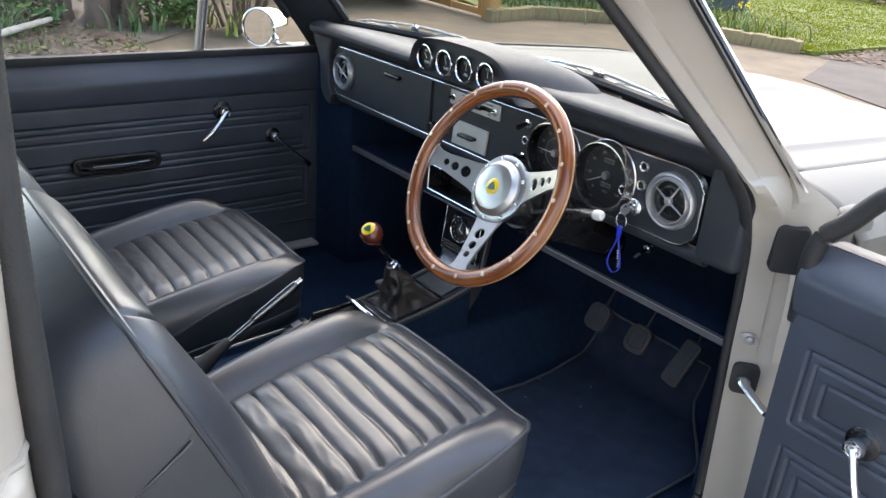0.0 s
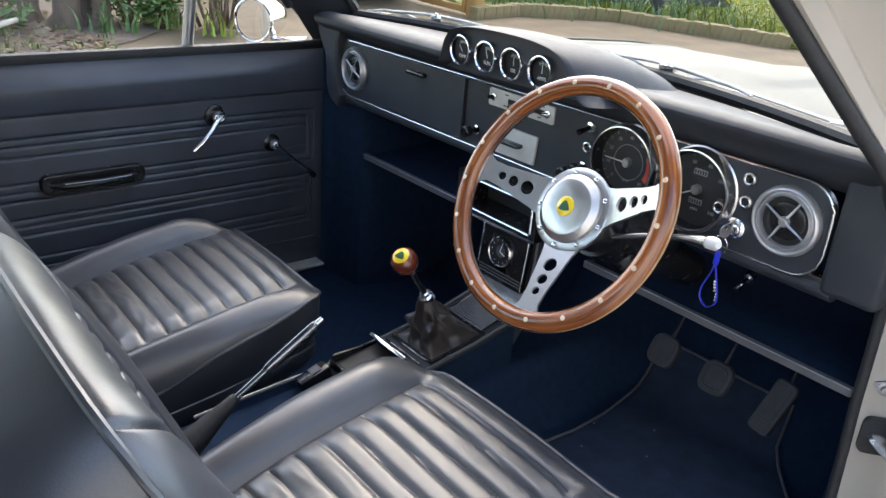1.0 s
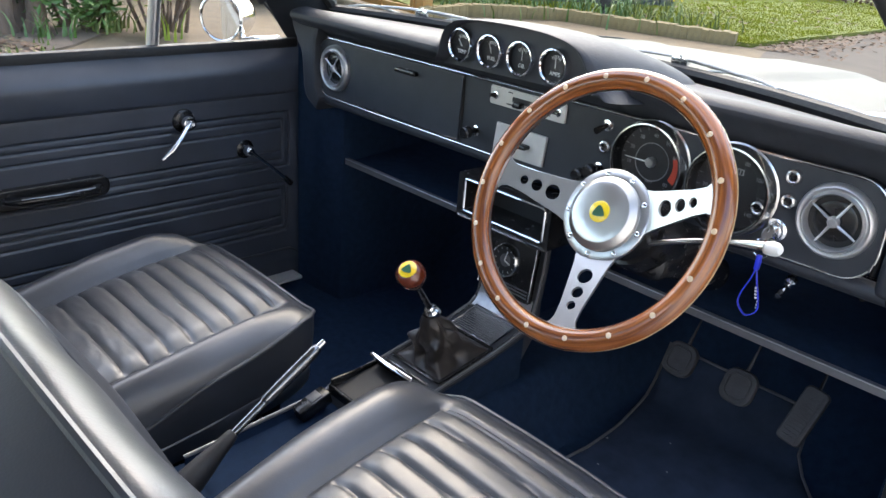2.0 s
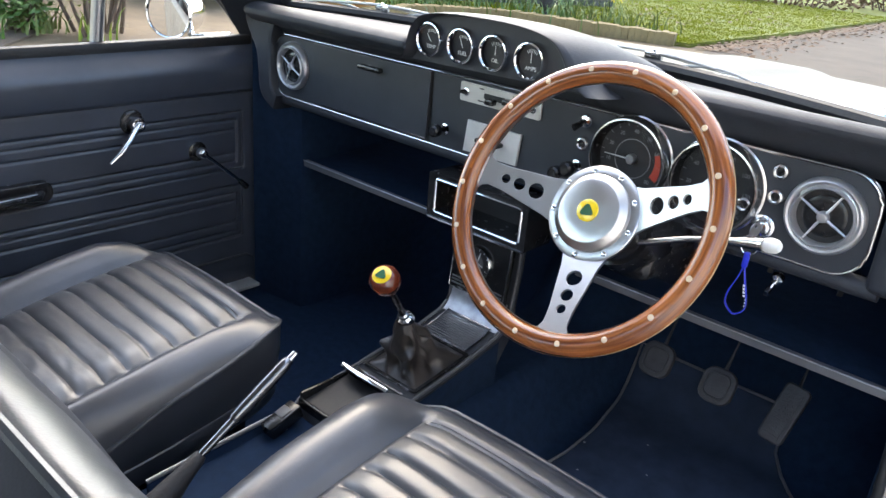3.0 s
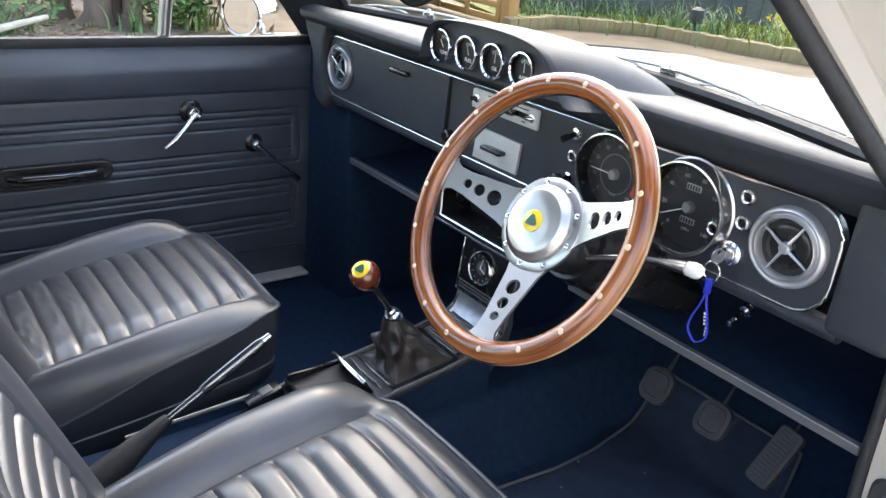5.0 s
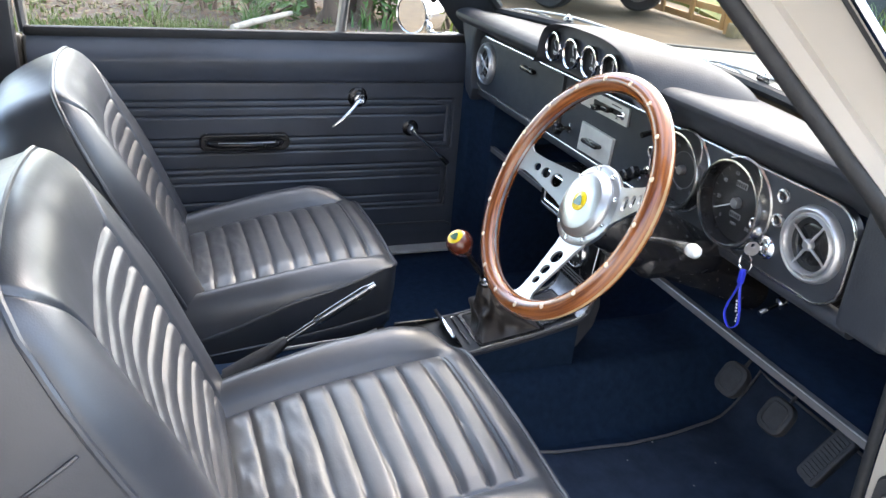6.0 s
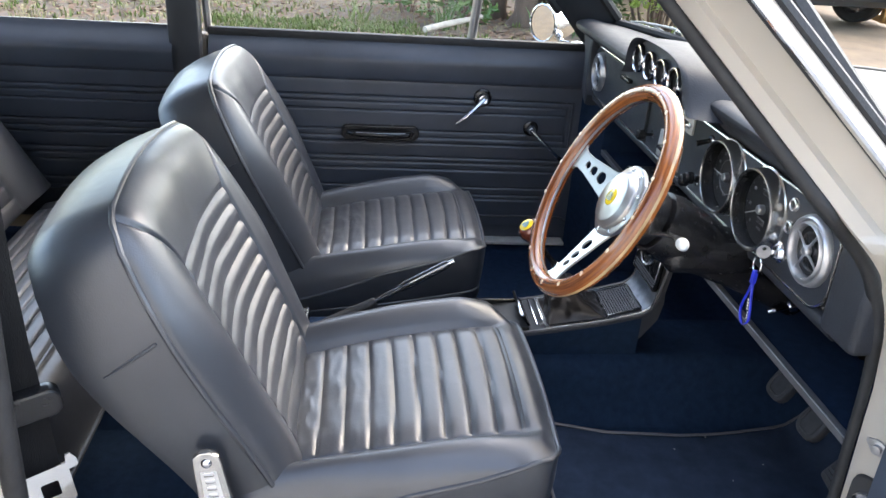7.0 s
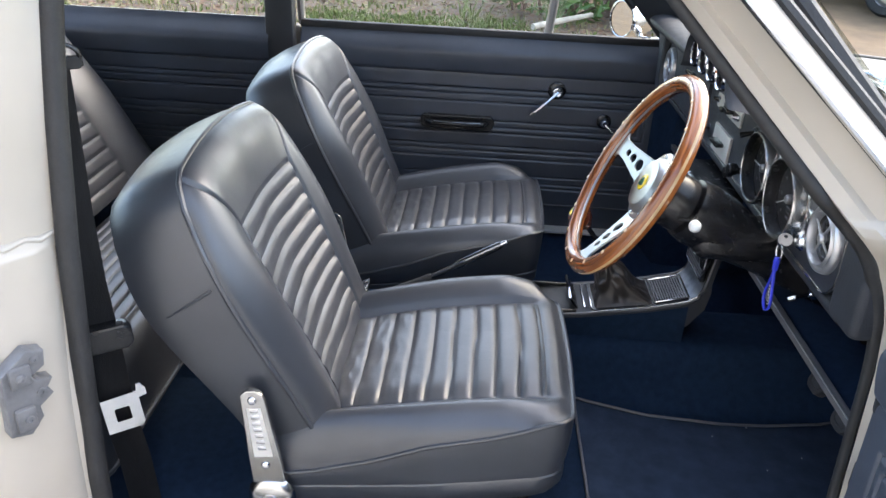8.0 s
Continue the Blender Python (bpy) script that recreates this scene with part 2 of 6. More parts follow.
def plate(outline, thick, holes=(), bevel=0.0, m=None):
    """A flat plate from 2D outlines with holes, in its own xy plane, turned by m."""
    cu = bpy.data.curves.new("plate", "CURVE")
    cu.dimensions, cu.fill_mode, cu.extrude, cu.bevel_depth, cu.bevel_resolution = "2D", "BOTH", thick / 2, bevel, 1
    for pts in (outline, *holes):
        s = cu.splines.new("POLY")
        s.points.add(len(pts) - 1)
        s.use_cyclic_u = True
        for q, p in zip(s.points, pts):
            q.co = (p[0], p[1], 0, 1)
    ob = bpy.data.objects.new("plate", cu)
    me = bpy.data.meshes.new_from_object(ob)
    bm = bmesh.new()
    bm.from_mesh(me)
    bpy.data.objects.remove(ob)
    bpy.data.curves.remove(cu)
    bpy.data.meshes.remove(me)
    return moved(bm, m) if m else bm


def circle(cx, cy, r, n=24, r2=None):
    r2 = r2 or r
    return [(cx + r * math.cos(2 * math.pi * i / n), cy + r2 * math.sin(2 * math.pi * i / n)) for i in range(n)]


def rounded(x0, x1, y0, y1, r, n=6):
    pts = []
    for cx, cy, a in ((x1 - r, y1 - r, 0), (x0 + r, y1 - r, 90), (x0 + r, y0 + r, 180), (x1 - r, y0 + r, 270)):
        for i in range(n + 1):
            q = radians(a + 90 * i / n)
            pts.append((cx + r * math.cos(q), cy + r * math.sin(q)))
    return pts


def facing(at, normal=(0, -1, 0), up=(0, 0, 1)):
    """A frame at a place whose z looks along normal and whose y is up."""
    z = Vector(normal).normalized()
    x = Vector(up).cross(z).normalized()
    y = z.cross(x)
    m = Matrix((x, y, z)).transposed().to_4x4()
    m.translation = at
    return m


def words(name, text, size, m, material, parent, depth=0.0003):
    cu = bpy.data.curves.new(name, "FONT")
    cu.body, cu.size, cu.align_x, cu.align_y, cu.extrude = text, size, "CENTER", "CENTER", depth
    ob = bpy.data.objects.new(name, cu)
    me = bpy.data.meshes.new_from_object(ob)
    bpy.data.objects.remove(ob)
    bpy.data.curves.remove(cu)
    bm = bmesh.new()
    bm.from_mesh(me)
    bpy.data.meshes.remove(me)
    return part(name, moved(bm, m), material, parent, smooth=False)


def smooth01(a, b, x):
    t = min(1, max(0, (x - a) / (b - a)))
    return t * t * (3 - 2 * t)


def blend(x, knots):
    """Piecewise linear through (x, value) knots."""
    if x <= knots[0][0]:
        return knots[0][1]
    for (a, p), (b, q) in zip(knots, knots[1:]):
        if x <= b:
            return p + (q - p) * (x - a) / (b - a)
    return knots[-1][1]


# ---- outside: ground, drive, lawn ----
GROUND = mat("tan_gravel_drive", (0.165, 0.115, 0.062), 0.9, vary=0.3, scale=3, second=(0.110, 0.078, 0.044), bump=0.6, bump_scale=60)
ROADM = mat("grey_asphalt", (0.100, 0.075, 0.054), 0.95, vary=0.3, scale=2.5, second=(0.074, 0.056, 0.041), bump=0.5, bump_scale=90)
SOIL = mat("dark_leaf_litter", (0.145, 0.105, 0.074), 0.95, vary=0.4, scale=5, second=(0.09, 0.066, 0.046), bump=0.9, bump_scale=40)
LAWN = mat("lawn_soil", (0.155, 0.165, 0.016), 0.95, vary=0.4, scale=4, second=(0.10, 0.12, 0.018), bump=0.8, bump_scale=60)
BLADE = mat("grass_blade", (0.105, 0.135, 0.022), 0.7, vary=0.5, scale=3, second=(0.14, 0.17, 0.045))
TURF = mat("lawn_blade", (0.250, 0.250, 0.014), 0.9, vary=0.3, scale=3, second=(0.200, 0.215, 0.014), spec=0.05)
STRAW = mat("dry_grass", (0.30, 0.25, 0.13), 0.8, vary=0.4, scale=3, second=(0.17, 0.18, 0.06))
LEAFG = mat("green_leaf", (0.095, 0.18, 0.030), 0.45, vary=0.5, scale=6, second=(0.035, 0.085, 0.015))
LEAFY = mat("yellow_green_leaf", (0.34, 0.38, 0.05), 0.5, vary=0.5, scale=6, second=(0.15, 0.24, 0.03))
LEAFB = mat("brown_dead_leaf", (0.15, 0.09, 0.052), 0.8, vary=0.5, scale=8, second=(0.14, 0.075, 0.04))
BARK = mat("brown_bark", (0.17, 0.11, 0.075), 0.9, vary=0.5, scale=14, second=(0.08, 0.055, 0.04), bump=0.9, bump_scale=60, stretch=(1, 1, 0.25))
KERB = mat("yellow_sandstone", (0.27, 0.20, 0.095), 0.9, vary=0.4, scale=9, second=(0.16, 0.12, 0.06), bump=0.7, bump_scale=70)
TIMBER = mat("orange_timber", (0.42, 0.235, 0.075), 0.6, vary=0.3, scale=12, second=(0.42, 0.20, 0.06), stretch=(1, 1, 0.15))
DARKFENCE = mat("dark_fence_board", (0.055, 0.06, 0.055), 0.8, vary=0.4, scale=10, stretch=(1, 1, 0.1))
TERRA = mat("terracotta", (0.50, 0.24, 0.15), 0.85, vary=0.2, scale=12)
BRICKM = mat("red_brick", (0.26, 0.11, 0.075), 0.9, vary=0.3, scale=12, second=(0.18, 0.075, 0.05), bump=0.6, bump_scale=80)
MORTAR = mat("mortar", (0.33, 0.29, 0.24), 0.95, vary=0.2, scale=30, bump=0.6, bump_scale=120)

rnd = random.Random(7)


def flat_patch(name, outline, z, material, label, category, thick=0.25):
    bm = plate(outline, thick, m=Matrix.Translation((0, 0, z - thick / 2)))
    return tagged(part(name, bm, material, None, smooth=False), label, category, kind="structure")


ground = tagged(part("ground", sheet(lambda u, v: (u, v, -0.03 if abs(u) + abs(v) > 60 else -0.004),
                [-900, -120, -30, -12, -6, -3, 0, 3, 8, 30, 120, 900], [-900, -120, -30, -10, -4, 0, 4, 8, 12, 20, 40, 120, 900]), GROUND),
                "tan gravel drive with a dusty worn surface", "ground", kind="structure")
road = flat_patch("road", [(-3.1, 7.6), (-2.6, 6.2), (0.95, 4.6), (0.95, -14), (30, -14), (30, 6), (60, 60), (-2, 60), (-3.2, 16), (-3.1, 11)], 0.008, ROADM,
                  "worn grey-brown asphalt road beside the lawn", "road")
lawn = flat_patch("ground_lawn", [(-3.35, 7.75), (-3.3, 11), (-3.4, 16), (-5, 45), (-40, 45), (-40, 9), (-8.5, 6.4), (-6.15, 5.5), (-6.15, 6.15), (-5.55, 7.25), (-4.6, 7.45)], 0.045, LAWN,
                  "green lawn strewn with fallen leaves", "lawn")
# Unseen pale slab on the driver's side, added as fill from below.
CONCRETE = mat("pale_bounce_concrete", (0.38, 0.365, 0.335), 0.9, vary=0.2, scale=3, second=(0.31, 0.30, 0.275), bump=0.4, bump_scale=70)
flat_patch("pavement_bounce", [(0.70, -9.0), (3.05, -9.0), (3.05, 0.9), (0.98, 0.9)], 0.016, CONCRETE, "unseen pale slab added to bounce light up at the car", "pavement")
bed = flat_patch("ground_bed", [(-4.6, -9), (-4.75, -4), (-4.9, -0.5), (-5.15, 0.6), (-5.6, 1.25), (-6.2, 1.8), (-7.0, 2.3), (-30, 2.2), (-30, -9)], 0.014, SOIL,
                 "woodland border of brown leaf litter and bark", "flower bed")


def leaf_cloud(verts, faces, c, rad, count, size, squash=1.0, r=rnd):
    """Adds many small bent leaves round a clump's surface."""
    for _ in range(count):
        d = Vector((r.gauss(0, 1), r.gauss(0, 1), r.gauss(0, 1))).normalized()
        k = rad * (0.45 + 0.6 * r.random() ** 0.6)
        p = Vector(c) + Vector((d.x * k, d.y * k, d.z * k * squash))
        a = Vector((r.gauss(0, 1), r.gauss(0, 1), r.gauss(0, 0.6))).normalized()
        b = a.cross(d + Vector((0, 0, 0.3))).normalized()
        s = size * (0.6 + 0.8 * r.random())
        i = len(verts)
        mid = d * s * 0.18
        verts += [p - a * s, p + b * s * 0.38 + mid, p + a * s, p - b * s * 0.38 + mid]
        faces += [(i, i + 1, i + 2), (i, i + 2, i + 3)]


def mesh_from(name, verts, faces, material, parent=None, label=""):
    me = bpy.data.meshes.new(name)
    me.from_pydata([tuple(v) for v in verts], [], faces)
    me.materials.append(material)
    ob = new(name, me)
    if parent:
        ob.parent = parent
    if label:
        ob["label"] = label
    return ob


def shrub(label, clumps, leaf, size, count, stems=5, category="shrub", group=""):
    """A bush: stems from the ground to each clump, and leaves in uneven clumps."""
    x, y = clumps[0][0], clumps[0][1]
    top = tagged(new("shrub"), label, category, group)
    verts, faces = [], []
    for cx, cy, cz, rad in clumps:
        leaf_cloud(verts, faces, (cx, cy, cz), rad, int(count * rad * rad), size, 0.85)
    mesh_from("foliage", verts, faces, leaf, top)
    bm = bmesh.new()
    for cx, cy, cz, rad in clumps:
        for _ in range(stems):
            a, b = rnd.uniform(-0.5, 0.5) * rad, rnd.uniform(-0.5, 0.5) * rad
            base = Vector((x * 0.4 + cx * 0.6 + a * 0.5, y * 0.4 + cy * 0.6 + b * 0.5, 0.03))
            tip = Vector((cx + a, cy + b, cz + rad * 0.3))
            mid = base.lerp(tip, 0.5) + Vector((rnd.uniform(-0.1, 0.1), rnd.uniform(-0.1, 0.1), 0))
            tube([base, mid, tip], [0.018, 0.013, 0.005], 6, bm=bm)
    part("branches", bm, BARK, top)
    return top


def tufts(name, label, count, place, material, h, spread=0.05, width=0.006, category="grass"):
    """One object of many bent blades in tufts."""
    verts, faces = [], []
    for _ in range(count):
        x, y, z = place()
        for _ in range(6):
            a = rnd.uniform(0, 2 * math.pi)
            hh = h * rnd.uniform(0.5, 1.2)
            ox, oy = x + rnd.uniform(-spread, spread), y + rnd.uniform(-spread, spread)
            lean = rnd.uniform(0.1, 0.7) * hh
            dx, dy = math.cos(a), math.sin(a)
            sx, sy = -dy * width, dx * width
            i = len(verts)
            verts += [(ox - sx, oy - sy, z), (ox + sx, oy + sy, z), (ox + sx * 0.7 + dx * lean * 0.35, oy + sy * 0.7 + dy * lean * 0.35, z + hh * 0.6),
                      (ox - sx * 0.7 + dx * lean * 0.35, oy - sy * 0.7 + dy * lean * 0.35, z + hh * 0.6), (ox + dx * lean, oy + dy * lean, z + hh)]
            faces += [(i, i + 1, i + 2, i + 3), (i + 3, i + 2, i + 4)]
    return tagged(mesh_from(name, verts, faces, material), label, category, kind="stuff")


def litter(name, label, count, place, material, size):
    verts, faces = [], []
    for _ in range(count):
        x, y, z = place()
        a, s = rnd.uniform(0, 6.3), size * rnd.uniform(0.5, 1.3)
        u, w = Vector((math.cos(a), math.sin(a), rnd.uniform(-0.3, 0.3))) * s, Vector((-math.sin(a), math.cos(a), rnd.uniform(-0.3, 0.5))) * s * 0.5
        p = Vector((x, y, z + 0.012))
        i = len(verts)
        verts += [p - u, p + w, p + u, p - w]
        faces += [(i, i + 1, i + 2), (i, i + 2, i + 3)]
    return tagged(mesh_from(name, verts, faces, material), label, "leaves", kind="stuff")


# ---- car: floor and shell ----
floor = tagged(new("floor"), "black carpeted car floor with tunnel and toe board", "car floor", kind="structure")


def floor_z(x, y):
    z = 0.300 + 0.30 * smooth01(0.26, 0.58, y)
    t = 0.120 * (1 - smooth01(0.075, 0.15, abs(x - 0.01)))
    t += 0.02 * (1 - smooth01(0.02, 0.05, abs(abs(x) - 0.70)))
    return z + t + 0.002 * noise.noise(Vector((x * 9, y * 9, 1)))


part("carpet", sheet(lambda u, v: (u, v, floor_z(u, v)), lin(-0.72, 0.68, 90), lin(-1.9, 0.6, 100)), CARPET, floor)
MAT_LEFT = ((-0.245, 0.150), (-0.20, 0.158), (-0.10, 0.184), (0.05, 0.197), (0.15, 0.193), (0.27, 0.170), (0.37, 0.152))
MAT_RIGHT = ((-0.245, 0.605), (0.15, 0.602), (0.22, 0.545), (0.31, 0.468), (0.37, 0.452))


def mat_pt(u, v):
    """Cut-to-shape mat; its sides follow the tunnel and the wheel arch."""
    y = -0.245 + 0.615 * v
    a, b = blend(y, MAT_LEFT), blend(y, MAT_RIGHT)
    x = a + (b - a) * u
    return (x, y, floor_z(x, y) + 0.009 - 0.004 * (u in (0, 1) or v in (0, 1)))


floor_mat = tagged(part("floor_mat", sheet(mat_pt, lin(0, 1, 30), lin(0, 1, 44)), MATM), "black carpet floor mat with bound edge", "mat")
MATE = [mat_pt(0, v) for v in lin(0, 1, 22)] + [mat_pt(u, 1) for u in lin(0, 1, 10)[1:-1]] + [mat_pt(1, v) for v in lin(1, 0, 22)] + [mat_pt(u, 0) for u in lin(1, 0, 14)[1:-1]]
part("binding", tube([(x, y, z + 0.003) for x, y, z in MATE], 0.0028, 6, closed=True), RAILM, floor_mat)
for x, y in ((0.204, 0.097), (0.288, 0.178), (0.24, 0.02), (0.33, 0.10)):
    part("speck", box(x - 0.0018, x + 0.0018, y - 0.0012, y + 0.0012, floor_z(x, y) + 0.008, floor_z(x, y) + 0.0095), GREYMARK, floor_mat, smooth=False)

body = tagged(new("car_body"), "cream white two-door saloon car body shell", "car")


def hood_line(y):
    return 0.906 - 0.065 * (y - 0.40) - 0.05 * max(0, y - 0.9) ** 2 - 0.35 * max(0, y - 1.1) ** 2


def bonnet_z(x, y):
    a = abs(x)
    z = hood_line(y) + 0.020 * (1 - (a / 0.6) ** 2)
    z += 0.010 * (1 - smooth01(0.09, 0.13, a)) * smooth01(0.50, 0.75, y)
    return z + 0.005 * math.exp(-((a - 0.51) / 0.012) ** 2)


def wing_z(s, y):
    """s runs from the bonnet gap over the shoulder and down the flank."""
    crest = hood_line(y) - 0.002
    if s <= 1:
        return crest - 0.012 * s - 0.045 * s ** 3
    return crest - 0.057 - (s - 1) * 0.6


xs_bon = sorted(set(lin(-0.616, 0.616, 61) + [k * (0.49 + 0.01 * i) for i in range(5) for k in (-1, 1)]))


def bonnet_rear(x):
    return 0.345 - 0.13 * (x / 0.6) ** 2


def bonnet_pt(u, v):
    y = bonnet_rear(u) + (1.40 - bonnet_rear(u)) * v
    return (u, y, bonnet_z(u, y))


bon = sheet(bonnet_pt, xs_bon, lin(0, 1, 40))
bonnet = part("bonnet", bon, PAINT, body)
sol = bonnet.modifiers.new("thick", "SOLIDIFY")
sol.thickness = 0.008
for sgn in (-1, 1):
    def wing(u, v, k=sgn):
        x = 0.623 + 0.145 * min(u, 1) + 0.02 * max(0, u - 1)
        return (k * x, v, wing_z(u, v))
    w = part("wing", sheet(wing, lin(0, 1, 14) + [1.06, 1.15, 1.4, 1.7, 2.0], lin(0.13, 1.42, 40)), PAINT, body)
    w.modifiers.new("thick", "SOLIDIFY").thickness = -0.006
    # Dark strip below the bonnet gap, in place of its shade.
    part("shut_gap_shade", tube([(sgn * 0.6195, y, hood_line(y) - 0.010) for y in lin(0.14, 1.40, 20)], 0.005, 6), RUBBER, body, "dark strip for the shade in the bonnet gap")
# scuttle between bonnet and screen
def scuttle_pt(u, v):
    y0, y1 = 0.215 - 0.150 * (u / 0.622) ** 2, bonnet_rear(u) - 0.004
    z0 = 0.966 - 0.05 * (abs(u) / 0.62) ** 2.5
    return (u, y0 + (y1 - y0) * v, z0 + (bonnet_z(u, y1) - 0.001 - z0) * v ** 0.8)


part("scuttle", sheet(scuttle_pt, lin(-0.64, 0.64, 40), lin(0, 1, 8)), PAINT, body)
part("bulkhead", box(-0.70, 0.70, 0.56, 0.60, 0.2, 0.80), CARPET, body)
part("nose_panel", box(-0.74, 0.74, 1.36, 1.42, 0.3, 0.77, 0.02), PAINT, body)


def seal_edge(k, z):
    return Vector((k * (0.640 - 0.45 * (z - 1.03) * (1 if z > 0.96 else 1.1)), -0.135 - 0.93 * (z - 1.03), z))


def gutter_line(k, z):
    return Vector((k * (0.710 - 0.170 * (z - 0.908)), 0.084 - 1.07 * (z - 0.908), z))


# inner edge of the driver's door opening, from the pillar down the post
POST_Y = ((0.3, 0.040), (0.55, 0.038), (0.65, 0.037), (0.75, 0.034), (0.82, 0.026), (0.86, 0.014), (0.895, -0.003), (0.912, -0.014), (0.935, -0.034), (0.957, -0.057), (0.98, -0.082))
POST_LEFT = ((0.3, 0.682), (0.36, 0.681), (0.45, 0.676), (0.55, 0.671), (0.65, 0.666), (0.75, 0.664), (0.86, 0.663), (0.912, 0.664), (0.935, 0.664), (0.957, 0.663), (0.98, 0.663))

for sgn in (-1, 1):
    def pil(u, v, k=sgn):
        e, g = seal_edge(k, v), gutter_line(k, v)
        s = e.lerp(g, 0.08)
        w = g - s
        prof = (s + Vector((-k * 0.010, 0.02, 0)), s, s + w * 0.06 + Vector((k * 0.004, -0.004, 0)), s + w * 0.30 + Vector((k * 0.002, -0.003, 0)), s + w * 0.36 + Vector((-k * 0.004, 0.004, 0)),
                s + w * 0.90 + Vector((-k * 0.006, 0.006, 0)), s + w * 0.93, g, g + Vector((k * 0.004, 0.008, 0)), g + Vector((-k * 0.006, 0.012, 0)), g + Vector((-k * 0.050, 0.042, 0)),
                g + Vector((-k * 0.075, 0.052, 0)), s + Vector((-k * 0.03, 0.06, 0)), s + Vector((-k * 0.010, 0.02, 0)))
        return prof[u]
    part("windscreen_pillar", sheet(pil, range(14), lin(0.975 if sgn > 0 else 0.90, 1.36, 16)), LITPAINT if sgn > 0 else VINYL, body, "" if sgn > 0 else "black trimmed inner pillar")
    part("gutter_trim", tube([gutter_line(sgn, z) + Vector((sgn * 0.003, 0.002, 0)) for z in lin(0.905, 1.35, 10)], 0.0048, 8), CHROME, body, "chrome gutter strip")
    part("gutter_groove", tube([gutter_line(sgn, z) + Vector((-sgn * 0.006, -0.003, 0)) for z in lin(0.945, 1.35, 10)], 0.0028, 6), RUBBER, body, "black gutter groove")
    part("screen_finisher", tube([gutter_line(sgn, z) + Vector((-sgn * 0.064, 0.052, 0)) for z in lin(0.97, 1.35, 10)], 0.006, 8), CHROME, body, "chrome windscreen finisher")
    part("screen_rubber", tube([gutter_line(sgn, z) + Vector((-sgn * 0.050, 0.046, 0)) for z in lin(0.94, 1.35, 10)], 0.009, 8), RUBBER, body, "black windscreen rubber")
    seal = [seal_edge(sgn, z).lerp(gutter_line(sgn, z), -0.01) for z in lin(1.35, 0.985, 10)]
    if sgn > 0:
        seal += [(blend(z, POST_LEFT) - 0.006, blend(z, POST_Y) - 0.006, z) for z in (0.957, 0.935, 0.912, 0.89, 0.86, 0.82, 0.75, 0.65, 0.55, 0.45)] + [(0.676, 0.030, 0.37), (0.684, 0.000, 0.337), (0.690, -0.08, 0.331), (0.692, -0.3, 0.33), (0.692, -0.97, 0.33)]
    run = flow(seal, 12)
    part("door_seal", tube(run, [0.0066 + 0.0024 * smooth01(0.72, 0.92, p[2]) + 0.0004 * (i % 2) for i, p in enumerate(run)], 12), RUBBER, body, "black furry door seal")
    if sgn < 0:
        bmk = sheet(lambda u, v: ((-0.676, -0.668, -0.640, -0.580, -0.548, -0.538, -0.536)[u], (0.006, 0.016, 0.026, 0.034, 0.040, 0.060, 0.56)[u], 0.30 + ((0.64, 0.62, 0.58, 0.50, 0.49, 0.485, 0.485)[u]) * v), range(7), lin(0, 1, 8))
        part("kick_panel", bmk, CARPET, body, "black trimmed footwell side")
        continue
    part("kick_panel", box(0.655, 0.664, 0.040, 0.58, 0.30, 0.86, 0.002), CARPET, body, "black trimmed footwell side")
# front door post, driver's side
POST_X = (0.0, 0.006, 0.026, 0.030, 0.034, 0.045, 0.068, 0.072)
POST_D = (0.0, 0.012, 0.031, 0.035, 0.039, 0.050, 0.100, 0.140)


def post_skin(u, v):
    """Pressed door post with a shallow upright groove."""
    groove = 0.006 * smooth01(0.60, 0.66, v) * (1 - smooth01(0.86, 0.895, v)) if u in (3, 4) else 0
    swell = 0.004 * noise.noise(Vector((u * 0.4, v * 9, 2.0)))
    return (blend(v, POST_LEFT) + POST_X[u] - groove * 0.7 + (swell if 1 < u < 7 and v < 0.88 else 0), blend(v, POST_Y) + POST_D[u] + groove, v)


def post_pt(u, v):
    """The post runs up into the foot of the windscreen pillar."""
    p, k = Vector(post_skin(u, v)), smooth01(0.875, 0.975, v)
    return p if k <= 0 else p.lerp(pil(u + 1, v, 1), k)


part("door_post", sheet(post_pt, range(8), lin(0.26, 0.86, 50) + lin(0.865, 0.985, 30)), LITPAINT, body)
part("door_post", sheet(lambda u, v: (-0.735 + 0.04 * u, 0.035 + 0.02 * u, v), (0, 1), lin(0.3, 0.95, 6)), VINYL, body, "black trimmed post")
part("wing_corner", box(0.712, 0.764, 0.118, 0.20, 0.78, 0.907, 0.024, seg=4), PAINT, body)
part("hinge_cover", moved(plate(rounded(-0.021, 0.021, -0.036, 0.036, 0.007), 0.016, bevel=0.004), facing((0.702, 0.061, 0.842), (0.66, -0.75, 0))), RUBBER, body, "black rubber buffer")
for z, nm in ((0.677, "courtesy_switch"),):
    sw = lathe([(0, 0.010), (0.006, 0.009), (0.006, 0.003), (0.010, 0.002), (0.010, 0)], (0.682, 0.054, z - 0.004), (0.55, -0.83, 0), 14)
    cs = part(nm, sw, STEEL, body)
    part("switch_plate", moved(plate([(-0.020, 0), (-0.006, 0.009), (0.006, 0.009), (0.020, 0), (0.006, -0.009), (-0.006, -0.009)], 0.003), facing((0.682, 0.0545, z - 0.004), (0.55, -0.83, 0)) @ Matrix.Rotation(radians(-20), 4, "Z")), STEEL, cs)
part("check_seal", moved(plate(rounded(-0.022, 0.022, -0.028, 0.028, 0.012), 0.008), facing((0.690, 0.057, 0.600), (0.62, -0.78, 0))), RUBBER, body)
